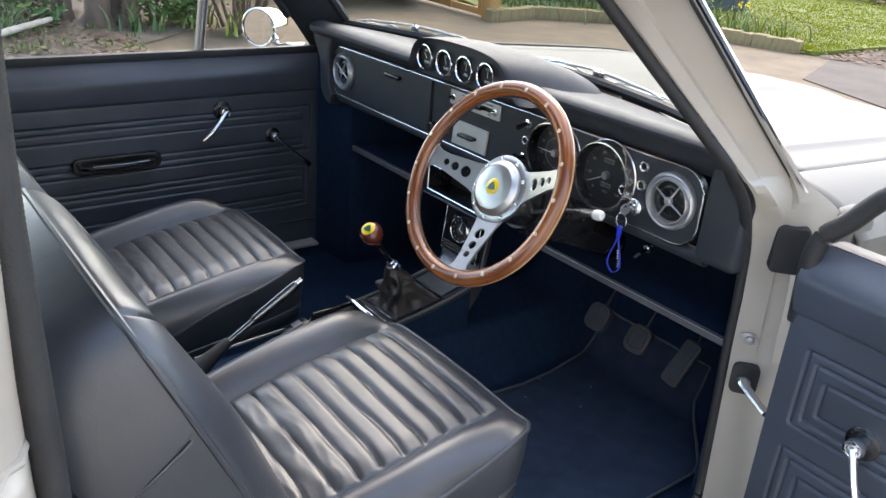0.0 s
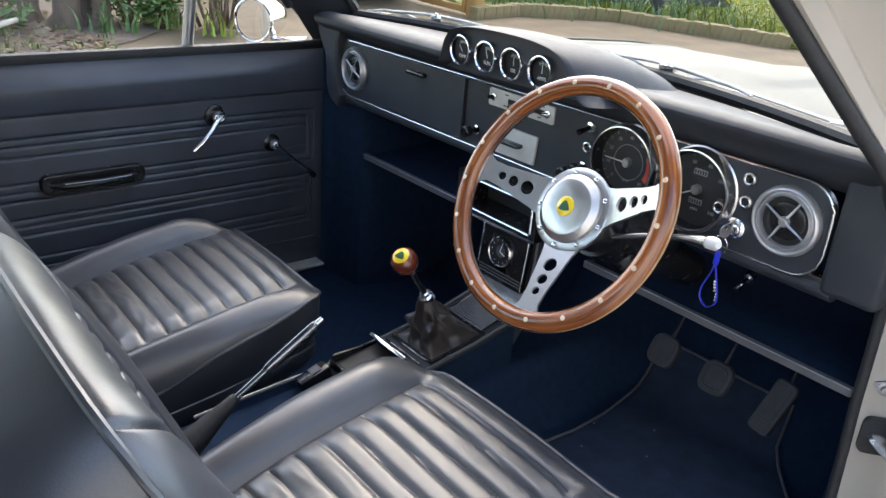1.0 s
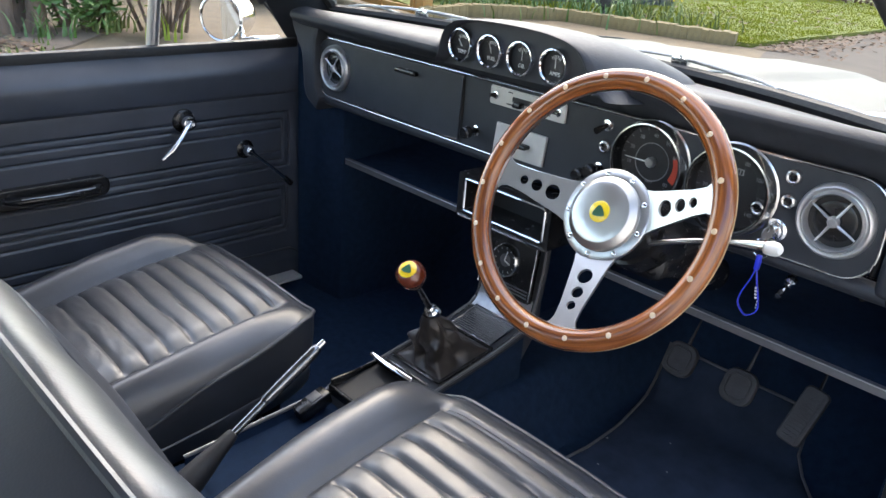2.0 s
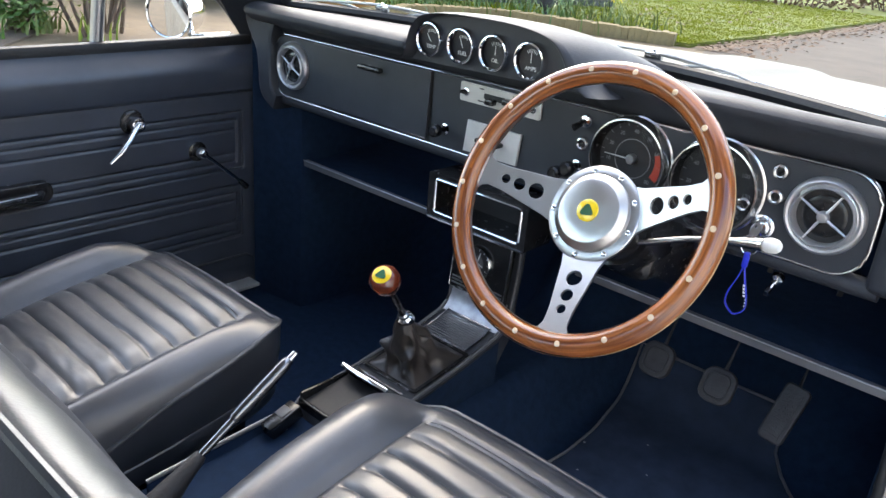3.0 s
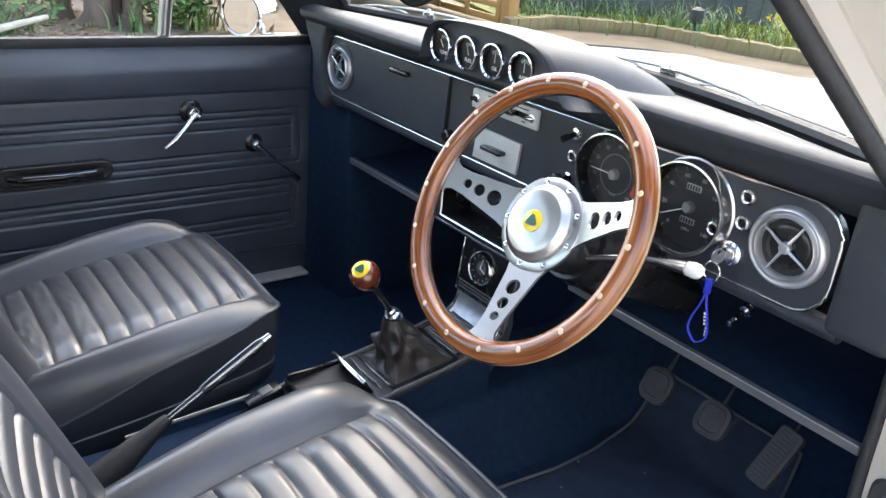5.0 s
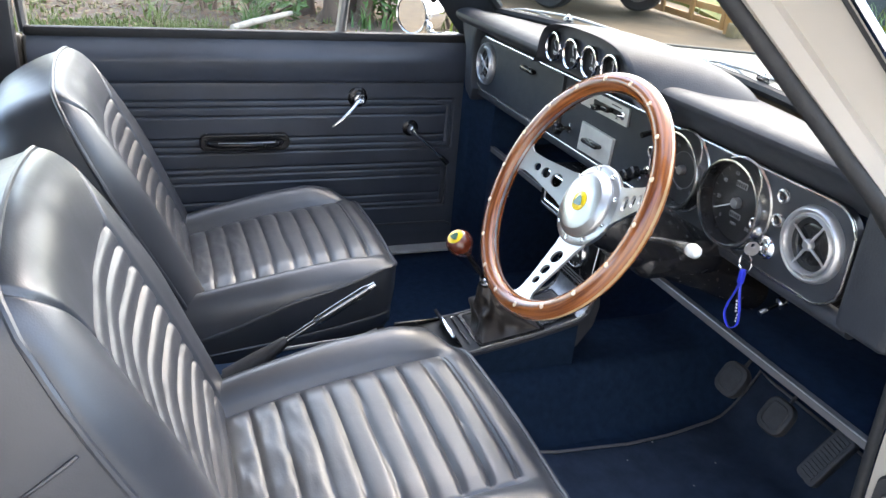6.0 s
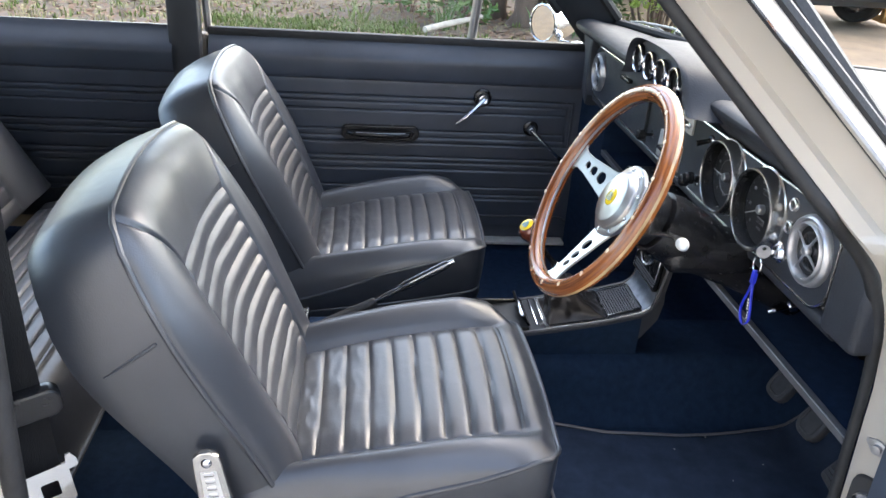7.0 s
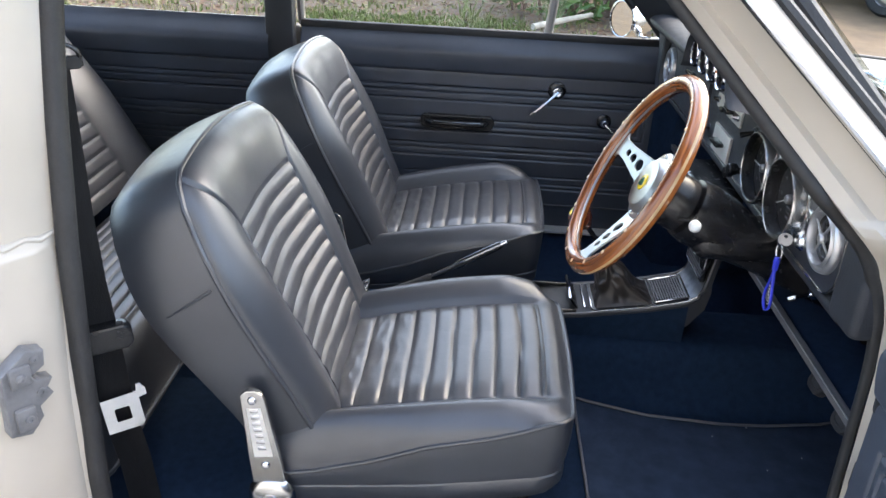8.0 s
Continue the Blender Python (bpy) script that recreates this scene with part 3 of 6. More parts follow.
part("check_strap", tube([(0.687, 0.057, 0.604), (0.697, 0.046, 0.601), (0.706, 0.039, 0.597), (0.728, 0.028, 0.593), (0.764, 0.010, 0.590)], [0.011, 0.013, 0.009, 0.0075, 0.0085], 8, flat=0.6), SATIN, body)
# sills
for sgn in (-1, 1):
    part("sill", box(min(sgn * 0.695, sgn * 0.78), max(sgn * 0.695, sgn * 0.78), -1.0, 0.15, 0.18, 0.322, 0.012), PAINT, body)
    part("sill_plate", box(min(sgn * 0.655, sgn * 0.70), max(sgn * 0.655, sgn * 0.70), -0.96, 0.005, 0.323, 0.331, 0.002), SILVERP, body, "ribbed aluminium sill plate")
# rear door post, driver's side, and the quarter panel behind it
rear_prof = ((0.685, -0.990), (0.690, -0.998), (0.708, -1.008), (0.722, -1.020), (0.742, -1.034), (0.755, -1.065), (0.762, -1.13), (0.765, -1.3), (0.755, -1.9))


def quarter(u, v):
    x, y = rear_prof[u]
    tum = 0.045 * smooth01(0.55, 1.0, v) + 0.055 * smooth01(0.95, 1.36, v)
    step = 0.018 * (1 - smooth01(0.852, 0.866, v)) if 2 <= u <= 5 else 0
    return (x - tum + step, y, v)


part("quarter_panel", sheet(quarter, range(len(rear_prof)), lin(0.2, 0.84, 24) + lin(0.845, 0.875, 12) + lin(0.88, 1.36, 24)), LITPAINT, body)
part("window_rubber", box(0.705, 0.728, -1.9, -1.12, 0.905, 0.925, 0.006), RUBBER, body)
part("window_rubber", tube([(0.722, -1.12, 0.90), (0.70, -1.12, 1.1), (0.665, -1.11, 1.33)], 0.011, 8), RUBBER, body)
SEAL = ((0.33, 0.676), (0.50, 0.678), (0.70, 0.668), (0.85, 0.655), (1.0, 0.632), (1.15, 0.605), (1.33, 0.575))
seal_z = lin(0.33, 1.33, 401)
part("door_seal", tube([(blend(z, SEAL), -0.985 + 0.010 * smooth01(1.0, 1.33, z), z) for z in seal_z], [0.0135 + 0.0006 * (i % 2) for i in range(401)], 10), RUBBER, body, "black ribbed furry door seal")
SM = facing((0.7385, -1.026, 0.688), (0.62, 0.78, 0))
ZINC = mat("grey_zinc_casting", (0.17, 0.17, 0.175), 0.55, metal=0.3, vary=0.25, scale=60, bump=0.2, bump_scale=400)
lock = plate([(-0.028, -0.050), (-0.006, -0.056), (0.010, -0.038), (0.008, -0.022), (0.026, -0.010), (0.020, 0.000), (0.027, 0.010), (0.010, 0.015), (0.004, 0.024), (0.022, 0.034), (0.024, 0.052), (0.006, 0.058), (-0.026, 0.036)], 0.018, bevel=0.002)
box(-0.020, 0.006, 0.016, 0.044, 0.006, 0.016, 0.003, lock)
box(-0.022, 0.002, -0.046, -0.014, 0.006, 0.018, 0.003, lock)
striker = part("striker_plate", moved(lock, SM @ Matrix.Translation((0, 0, 0.008))), ZINC, body, "grey zinc door striker")
for x, y in ((0.012, 0.046), (-0.008, 0.030), (-0.008, -0.030), (0.014, -0.002)):
    part("screw", moved(lathe([(0, 0.003), (0.002, 0.003), (0.0025, 0.0042), (0.0052, 0.0038), (0.0062, 0)], (x, y, 0.017 if x > 0 else 0.025), (0, 0, 1), 14), SM), ZINC, striker)
part("weld_seam", tube([quarter(u, 0.864 + 0.004 * (u % 2)) for u in (1, 2, 3, 4, 5)], [0.003, 0.005, 0.0035, 0.0055, 0.003], 8), LITPAINT, body)
# inner skin behind the post, passenger's rear post
part("inner_post_trim", sheet(lambda u, v: (blend(v, ((0.3, 0.655), (0.6, 0.645), (0.9, 0.625), (1.36, 0.54))) - (0.0, 0.010, 0.016, 0.016)[u], (-0.992, -1.015, -1.06, -1.12)[u], v), range(4), lin(0.3, 1.36, 10)), TRIM, body, "black trimmed inner door post")
part("side_trim", box(0.60, 0.64, -1.88, -1.06, 0.30, 0.885, 0.01), TRIM, body, "black rear side trim")
part("rear_post", box(-0.735, -0.690, -1.085, -1.005, 0.36, 1.36, 0.01), VINYL, body, "black trimmed door post")
# roof, headlining, rear closure
roof = sheet(lambda u, v: (u * (0.64 - 0.03 * v), -0.45 - 1.58 * v, 1.352 + 0.055 * (1 - u * u) + 0.02 * math.sin(math.pi * v)), lin(-1, 1, 16), lin(0, 1, 16))
ro = part("roof", roof, PAINT, body)
ro.modifiers.new("thick", "SOLIDIFY").thickness = 0.03
HEADL = mat("pale_headlining", (0.74, 0.74, 0.73), 0.8, vary=0.1, scale=20, bump=0.3, bump_scale=300)
part("headlining", sheet(lambda u, v: (u * (0.63 - 0.03 * v), -0.45 - 1.58 * v, 1.315 + 0.05 * (1 - u * u)), lin(-1, 1, 12), lin(0, 1, 12)), HEADL, body)
part("rear_bulkhead", box(-0.70, 0.70, -1.90, -1.86, 0.25, 0.90), VINYL, body)
part("rear_shelf", box(-0.68, 0.68, -2.2, -1.86, 0.86, 0.90, 0.01), VINYL, body)
for sgn in (-1, 1):
    part("rear_pillar", sheet(lambda u, v, k=sgn: (k * (0.74 - 0.14 * v - 0.02 * u), -1.72 - 0.25 * (1 - v) - 0.25 * u, 0.9 + 0.47 * v), (0, 0.5, 1), lin(0, 1, 6)), PAINT, body)
    part("roof_rail", tube([(sgn * 0.645, -0.44, 1.345), (sgn * 0.635, -0.9, 1.36), (sgn * 0.625, -1.7, 1.35)], 0.028, 8), LITPAINT, body)

windscreen = tagged(new("window_1"), "curved clear glass windscreen in black rubber", "windscreen", kind="structure")


def screen_pt(u, v, off=0.0):
    return (u * (0.622 - 0.085 * v), 0.205 - 0.150 * u * u * (1 - 0.2 * v) - 0.385 * v, 0.980 + 0.38 * v + off)


sc = part("pane", sheet(lambda u, v: screen_pt(u, v), lin(-1, 1, 24), lin(0, 1, 12)), SCREEN, windscreen)
sc.visible_shadow = False
part("screen_rubber", tube([screen_pt(u, 0.0, -0.010) for u in lin(-1, 1, 24)], 0.011, 8), RUBBER, windscreen)
part("screen_rubber", tube([screen_pt(u, 1.0) for u in lin(-1, 1, 24)], 0.013, 8), RUBBER, windscreen)
for sgn in (-1, 1):
    part("screen_rubber", tube([screen_pt(sgn, v) for v in lin(0, 1, 12)], 0.013, 8), RUBBER, windscreen)

# ---- passenger's door ----
pdoor = tagged(new("door_1"), "closed car door with black ribbed vinyl trim", "car door", kind="structure")


def groove(y, z, rects):
    """Depth of the pressed lines of nested rounded rectangles."""
    d = 0.0
    for y0, y1, z0, z1 in rects:
        cy, cz, hy, hz = (y0 + y1) / 2, (z0 + z1) / 2, (y1 - y0) / 2, (z1 - z0) / 2
        r = 0.004
        qy, qz = abs(y - cy) - hy + r, abs(z - cz) - hz + r
        sd = math.hypot(max(qy, 0), max(qz, 0)) + min(max(qy, qz), 0) - r
        d += math.exp(-(sd / 0.0023) ** 2)
    return min(d, 1.0)


UP3 = ((-0.965, -0.012, 0.610, 0.737), (-0.953, -0.029, 0.626, 0.721), (-0.937, -0.050, 0.645, 0.699))
LO3 = ((-0.965, -0.016, 0.448, 0.570), (-0.953, -0.030, 0.462, 0.554), (-0.937, -0.051, 0.484, 0.534))


def trim_ys(a, b):
    return sorted(set(lin(a, a + 0.06, 26) + lin(a + 0.06, b - 0.06, 34) + lin(b - 0.06, b, 26)))


def trim_x(y, z, rects, seam=0.780):
    # positive is towards the cabin
    d = -0.0040 * groove(y, z, rects)
    d += 0.004 * smooth01(seam - 0.004, seam + 0.002, z) - 0.003 * math.exp(-((z - seam) / 0.003) ** 2)
    if z > seam:
        d += 0.006 * math.sin(min(1, (z - seam) / 0.05) * math.pi / 2) - 0.045 * smooth01(seam + 0.050, seam + 0.118, z)
    return d


zs_trim = lin(0.37, 0.438, 6) + lin(0.440, 0.580, 84) + lin(0.583, 0.599, 4) + lin(0.601, 0.745, 86) + lin(0.750, 0.770, 4) + lin(0.772, 0.894, 36)
panel = sheet(lambda u, v: (-0.690 + trim_x(u, v, UP3 + LO3), u, v), trim_ys(-0.985, 0.03), zs_trim)
part("trim_panel", panel, TRIM, pdoor)
part("lower_trim", sheet(lambda u, v: (-0.692 - 0.006 * v, u, 0.375 - 0.055 * v), lin(-0.985, 0.03, 12), lin(0, 1, 3)), TRIM, pdoor)
part("trim_bead", tube([(-0.688, y, 0.398 - 0.002 * math.sin(y * 8)) for y in lin(-0.95, -0.01, 20)] + [(-0.688, 0.012, 0.385), (-0.688, 0.02, 0.36), (-0.688, 0.02, 0.335)], 0.003, 6), VINYL, pdoor)
part("door_skin", box(-0.79, -0.76, -1.0, 0.05, 0.2, 0.87, 0.01), PAINT, pdoor)
part("weather_strip", box(-0.744, -0.732, -0.99, 0.03, 0.886, 0.893, 0.003), ALU, pdoor, "bright metal waist strip")
part("weather_strip", box(-0.732, -0.712, -0.99, 0.03, 0.874, 0.896, 0.006), RUBBER, pdoor)
post = tube([(-0.735, -0.305, 0.87), (-0.728, -0.298, 0.95), (-0.705, -0.288, 1.10), (-0.66, -0.275, 1.33)], 0.0125, 10)
part("quarter_light_post", post, ALU, pdoor, "bright metal quarter light post")
part("window_frame", tube([(-0.742, 0.045, 0.885), (-0.725, -0.02, 0.955), (-0.69, -0.20, 1.12), (-0.65, -0.42, 1.325)], 0.013, 8), VINYL, pdoor)
part("window_frame", tube([(-0.74, -0.99, 0.88), (-0.735, -0.995, 0.98), (-0.70, -1.0, 1.14), (-0.65, -1.0, 1.335)], 0.011, 8), ALU, pdoor, "bright metal window channel")
for nm, y0, y1 in (("quarter_light", -0.30, 0.05), ("door_pane", -1.0, -0.31)):
    g = part(nm, sheet(lambda u, v: (-0.736 + 0.08 * v * v, u, 0.875 + 0.47 * v), lin(y0, y1, 4), lin(0, 1, 6)), GLASS, pdoor)
    g.visible_shadow = False


def winder(parent, at, side, arm, label):
    """Window crank: boss, curved arm and grip. side +1 faces +x."""
    k = side
    w = part("window_winder", lathe([(0, 0.0265), (0.004, 0.0265), (0.0055, 0.028), (0.0068, 0.0268), (0.0092, 0.027), (0.0105, 0.0295), (0.0128, 0.029), (0.0142, 0.026), (0.0148, 0.016), (0.0128, 0.011), (0.013, 0)], at, (k, 0, 0), 24), CHROME, parent, label)
    part("escutcheon", lathe([(0, 0.005), (0.019, 0.005), (0.024, 0.002), (0.025, 0)], at, (k, 0, 0), 28), BLACKP, w)
    p = Vector(at) + Vector((k * 0.024, 0, 0))
    e = p + Vector((k * 0.012, *arm))
    part("crank", tube([p, p.lerp(e, 0.35) + Vector((k * 0.010, 0, 0)), p.lerp(e, 0.7) + Vector((k * 0.014, 0, 0)), e + Vector((k * 0.008, 0, 0))], [0.0070, 0.0062, 0.0072, 0.0048], 12, flat=0.7), CHROME, w)
    return w


winder(pdoor, (-0.690, -0.266, 0.745), 1, (-0.071, -0.062), "chrome window winder")
lv = part("door_lever", lathe([(0, 0.030), (0.007, 0.030), (0.011, 0.026), (0.013, 0.016), (0.011, 0.006), (0.012, 0)], (-0.690, -0.125, 0.664), (1, 0, 0), 24), CHROME, pdoor, "chrome inner door lever")
part("escutcheon", lathe([(0, 0.004), (0.017, 0.004), (0.021, 0.001), (0.021, 0)], (-0.690, -0.125, 0.664), (1, 0, 0), 28), BLACKP, lv)
part("lever_arm", tube([(-0.664, -0.125, 0.664), (-0.652, -0.085, 0.628), (-0.652, -0.040, 0.588)], [0.005, 0.0042, 0.0042], 10), CHROME, lv)
part("lever_knob", tube([(-0.652, -0.047, 0.595), (-0.652, -0.030, 0.578)], [0.006, 0.007], 10), BLACKP, lv)


def door_pull(parent):
    y0, y1, z = -0.640, -0.440, 0.640
    dp = part("armrest_pull", moved(plate(rounded(-0.102, 0.102, -0.017, 0.017, 0.014), 0.014, bevel=0.003), facing((-0.684, (y0 + y1) / 2, z), (1, 0, 0))), BLACKP, parent, "glossy black door pull")
    part("grip", tube([(-0.682, y0 + 0.014, z), (-0.656, y0 + 0.030, z + 0.002), (-0.648, (y0 + y1) / 2, z + 0.003), (-0.656, y1 - 0.030, z + 0.002), (-0.682, y1 - 0.014, z)], 0.010, 12, flat=0.8), BLACKP, dp)
    # Thin steel bar drawn as the highlight along the top of the grip.
    part("bright_line", tube([(-0.646, y0 + 0.034, z + 0.009), (-0.638, (y0 + y1) / 2, z + 0.010), (-0.646, y1 - 0.034, z + 0.009)], 0.0012, 6), STEEL, dp)


door_pull(pdoor)

# ---- rear side panel, passenger's side ----
rside = tagged(new("wall_rear_side"), "black ribbed vinyl rear side trim below window", "side trim", kind="structure")
RU = ((-1.9, -1.02, 0.610, 0.737), (-1.9, -1.02, 0.626, 0.721), (-1.9, -1.02, 0.645, 0.699))
RL = ((-1.9, -1.02, 0.448, 0.570), (-1.9, -1.02, 0.462, 0.554), (-1.9, -1.02, 0.484, 0.534))
part("trim_panel", sheet(lambda u, v: (-0.690 + trim_x(u, v, RU + RL), u, v), lin(-1.88, -1.075, 14), zs_trim), TRIM, rside)
part("side_skin", box(-0.79, -0.76, -1.9, -1.0, 0.2, 0.87, 0.01), PAINT, rside)
part("weather_strip", box(-0.742, -0.728, -1.75, -1.085, 0.884, 0.892, 0.003), ALU, rside, "bright metal waist strip")
g = part("rear_pane", sheet(lambda u, v: (-0.736 + 0.09 * v * v, u, 0.875 + 0.47 * v), lin(-1.75, -1.085, 4), lin(0, 1, 6)), GLASS, rside)
g.visible_shadow = False

# ---- driver's door, wide open ----
ddoor = tagged(new("door_2"), "wide open car door with black ribbed vinyl trim", "car door", kind="structure")
DM = Matrix.Translation((0.772, -0.020, 0)) @ Matrix.Rotation(radians(-1.5), 4, "Z")
DU = ((0.041, 1.01, 0.617, 0.742), (0.056, 0.99, 0.631, 0.726), (0.076, 0.96, 0.649, 0.704))
DL = ((0.041, 1.01, 0.453, 0.575), (0.056, 0.99, 0.467, 0.560), (0.076, 0.96, 0.488, 0.538))
DOOR_EDGE = ((0.30, 0.012), (0.45, 0.008), (0.62, 0.004), (0.79, 0.002), (0.88, -0.006))
zs_dd = lin(0.33, 0.378, 4) + lin(0.38, 0.75, 170) + lin(0.755, 0.770, 4) + lin(0.772, 0.890, 34)
part("trim_panel", moved(sheet(lambda u, v: (u if u > 0.03 else blend(v, DOOR_EDGE) + (0.03 - blend(v, DOOR_EDGE)) * u / 0.03, -trim_x(u, v, DU + DL, 0.787), v), sorted(set(lin(0, 0.14, 60) + lin(0.14, 0.88, 20) + lin(0.88, 1.03, 30))), zs_dd), DM), TRIM, ddoor)
part("door_skin", moved(box(-0.01, 1.04, 0.05, 0.105, 0.28, 0.88, 0.012), DM), PAINT, ddoor)
part("door_edge", moved(sheet(lambda u, v: (blend(v, DOOR_EDGE) + (0.006, 0.0, 0.0, 0.004)[u], (0.0, 0.003, 0.050, 0.055)[u], v), range(4), lin(0.28, 0.88, 20)), DM), VINYL, ddoor)
fr = tube(flow([(0.004, 0.014, 0.77), (0.001, 0.012, 0.83), (0.000, 0.012, 0.875), (0.010, 0.014, 0.908), (0.036, 0.018, 0.938), (0.075, 0.026, 0.990), (0.21, 0.048, 1.120), (0.42, 0.075, 1.30), (0.60, 0.09, 1.345), (0.98, 0.09, 1.345), (1.02, 0.08, 1.30), (1.03, 0.05, 0.88)], 5), 0.0145, 12)
part("window_frame", moved(fr, DM), RUBBER, ddoor)
part("waist_rubber", moved(box(0.01, 1.03, 0.030, 0.048, 0.872, 0.892, 0.005), DM), RUBBER, ddoor)
wd = winder(ddoor, (0.0, 0.0, 0.0), 1, (0.055, -0.10), "chrome window winder")
wd.matrix_basis = DM @ Matrix.Translation((0.147, 0.0, 0.649)) @ Matrix.Rotation(radians(-90), 4, "Z")

# ---- dashboard ----
dash = tagged(new("dashboard"), "black padded dashboard with flat instrument panel and chrome edging", "dashboard")


def panel_top(x):
    return 0.935 + 0.007 * (x + 0.58) / 1.13


PX0, PX1, PZ0 = -0.588, 0.578, 0.798
outline = []
r = 0.042
for cx, cz, a in ((PX1 - r, None, 0), (PX0 + r, None, 90), (PX0 + r, PZ0 + r, 180), (PX1 - r, PZ0 + r, 270)):
    for i in range(7):
        q = radians(a + 15 * i)
        z = panel_top(cx) - r - 0.013 if cz is None else cz
        outline.append((cx + r * math.cos(q), z + r * math.sin(q)))
face_m = facing((0, 0, 0), (0, -1, 0))
part("instrument_panel", moved(plate(outline, 0.012), Matrix.Translation((0, 0.0062, 0)) @ face_m), PANEL, dash, smooth=False)
part("chrome_edging", tube([(x, -0.001, z) for x, z in outline], 0.0021, 8, closed=True), SATIN, dash, "thin bright edging")


def pad_profile(x):
    z = panel_top(x)
    w = abs(x) / 0.66
    k = 1 - smooth01(0.150, 0.178 if x < 0 else 0.192, abs(x - 0.008))
    end = (0.160 - 0.125 * w * w, 0.966)
    near = ((0.016, z - 0.02), (0.002, z - 0.005), (-0.012, z + 0.005), (-0.024, z + 0.017), (-0.032, z + 0.028), (-0.034, z + 0.037), (-0.026, z + 0.044), (-0.004, z + 0.047), (0.030 - 0.03 * w * w, z + 0.036), end)
    far = ((0.016, z - 0.02), (0.004, z), (-0.026, z + 0.006), (-0.046, z + 0.013), (-0.057, z + 0.024), (-0.057, z + 0.034), (-0.044, z + 0.042), (-0.012, z + 0.045), (0.030 - 0.03 * w * w, z + 0.036), end)
    s = smooth01(-0.10, 0.22, x)
    prof = [(a[0] * (1 - s) + b[0] * s, a[1] * (1 - s) + b[1] * s) for a, b in zip(far, near)]
    low = ((0.016, z - 0.02), (0.01, z + 0.004), (-0.005, z + 0.006), (-0.015, z + 0.008), (-0.018, z + 0.010), (-0.018, z + 0.012), (-0.014, z + 0.014), (0.0, z + 0.020), (0.05, z + 0.035), (0.160 - 0.125 * w * w, 0.966))
    return [(a[0] * (1 - k) + b[0] * k, a[1] * (1 - k) + b[1] * k) for a, b in zip(prof, low)]


def pad(u, v):
    x = -0.655 + 1.31 * u
    p = pad_profile(max(-0.60, min(0.60, x)))[v]
    end = smooth01(0.615, 0.66, abs(x))
    y = p[0] + 0.05 * end * (p[0] < 0.05)
    return (x, y, p[1] - 0.012 * end * (v > 4))


pad_us = lin(0, 0.06, 8) + lin(0.08, 0.355, 10) + lin(0.362, 0.405, 10) + lin(0.42, 0.60, 6) + lin(0.61, 0.66, 10) + lin(0.68, 0.92, 10) + lin(0.94, 1, 8)
bm = sheet(pad, pad_us, range(10))
crash = part("crash_pad", bm, PADM, dash)
ss = crash.modifiers.new("soft", "SUBSURF")
ss.levels = ss.render_levels = 1
# padded ends that come down beside the panel, and the lower roll
for x0, x1 in ((-0.662, PX0 - 0.004), (PX1 + 0.004, 0.668)):
    if x0 > 0:
        part("pad_end", box(x0 + 0.002, x1 - 0.006, -0.010, 0.05, 0.790, 0.960, 0.012, seg=4), PADM, dash)
    else:
        rim_pts = [(p[0], p[1]) for p in flow([(-0.668, 0.965, 0), (-0.660, 0.935, 0), (-0.642, 0.906, 0), (-0.626, 0.882, 0), (-0.620, 0.845, 0), (-0.617, 0.812, 0), (-0.606, 0.790, 0), (-0.580, 0.776, 0)], 4)]
        part("pad_end", moved(plate(rim_pts + [(-0.572, 0.795), (-0.586, 0.815), (-0.589, 0.86), (-0.588, 0.91), (-0.575, 0.95)], 0.05, bevel=0.008), Matrix.Translation((0, 0.016, 0)) @ face_m), PADM, dash)
part("lower_roll", tube([(x, 0.012, PZ0 - 0.008) for x in lin(-0.60, 0.60, 12)], 0.013, 10), PADM, dash)
part("under_panel", sheet(lambda u, v: (u, 0.015 + 0.20 * v, PZ0 - 0.015 - 0.05 * v), lin(-0.65, 0.65, 4), lin(0, 1, 4)), BLACKP, dash)

# binnacle pod
POD = ((-0.165, 0.946), (-0.150, 0.955), (-0.146, 0.990), (-0.135, 1.012), (-0.112, 1.026), (-0.06, 1.032), (0.0, 1.034), (0.07, 1.034), (0.125, 1.027), (0.150, 1.012), (0.163, 0.988), (0.178, 0.965), (0.20, 0.955))


def pod(u, v):
    x, z = POD[u]
    y = (-0.046, -0.064, -0.072, -0.068, -0.03, 0.04, 0.09, 0.135)[v]
    sh = (0.93, 0.97, 0.985, 1.0, 1.01, 1.03, 1.06, 1.10)[v]
    fall = (0, 0, 0, 0, 0, 0.006, 0.018, 0.035)[v]
    cz = 0.955
    wide = 0.016 * max(0, v - 2) * smooth01(0.10, 0.19, x)
    return (0.005 + (x - 0.005) * sh + wide, y, max(cz - 0.02, cz + (z - cz) * (sh if v < 4 else 1.0) - fall * (z > 0.96)))


pd = part("gauge_pod", sheet(pod, range(len(POD)), range(8)), PADM, dash)
sp = pd.modifiers.new("soft", "SUBSURF")
sp.levels = sp.render_levels = 2
part("pod_face", moved(plate([(0.005 + (x - 0.005) * 0.95, 0.955 + (z - 0.955) * 0.95) for x, z in POD], 0.01), Matrix.Translation((0, -0.044, 0)) @ face_m), PANEL, dash, smooth=False)


def arc_pts(cx, cz, r, a0, a1, n=14):
    return [(cx + r * math.cos(radians(a)), cz + r * math.sin(radians(a))) for a in lin(a0, a1, n)]


def band(cx, cz, r0, r1, a0, a1, y, thick=0.0006):
    return moved(plate(arc_pts(cx, cz, r0, a0, a1) + arc_pts(cx, cz, r1, a1, a0), thick), Matrix.Translation((0, y, 0)) @ face_m)


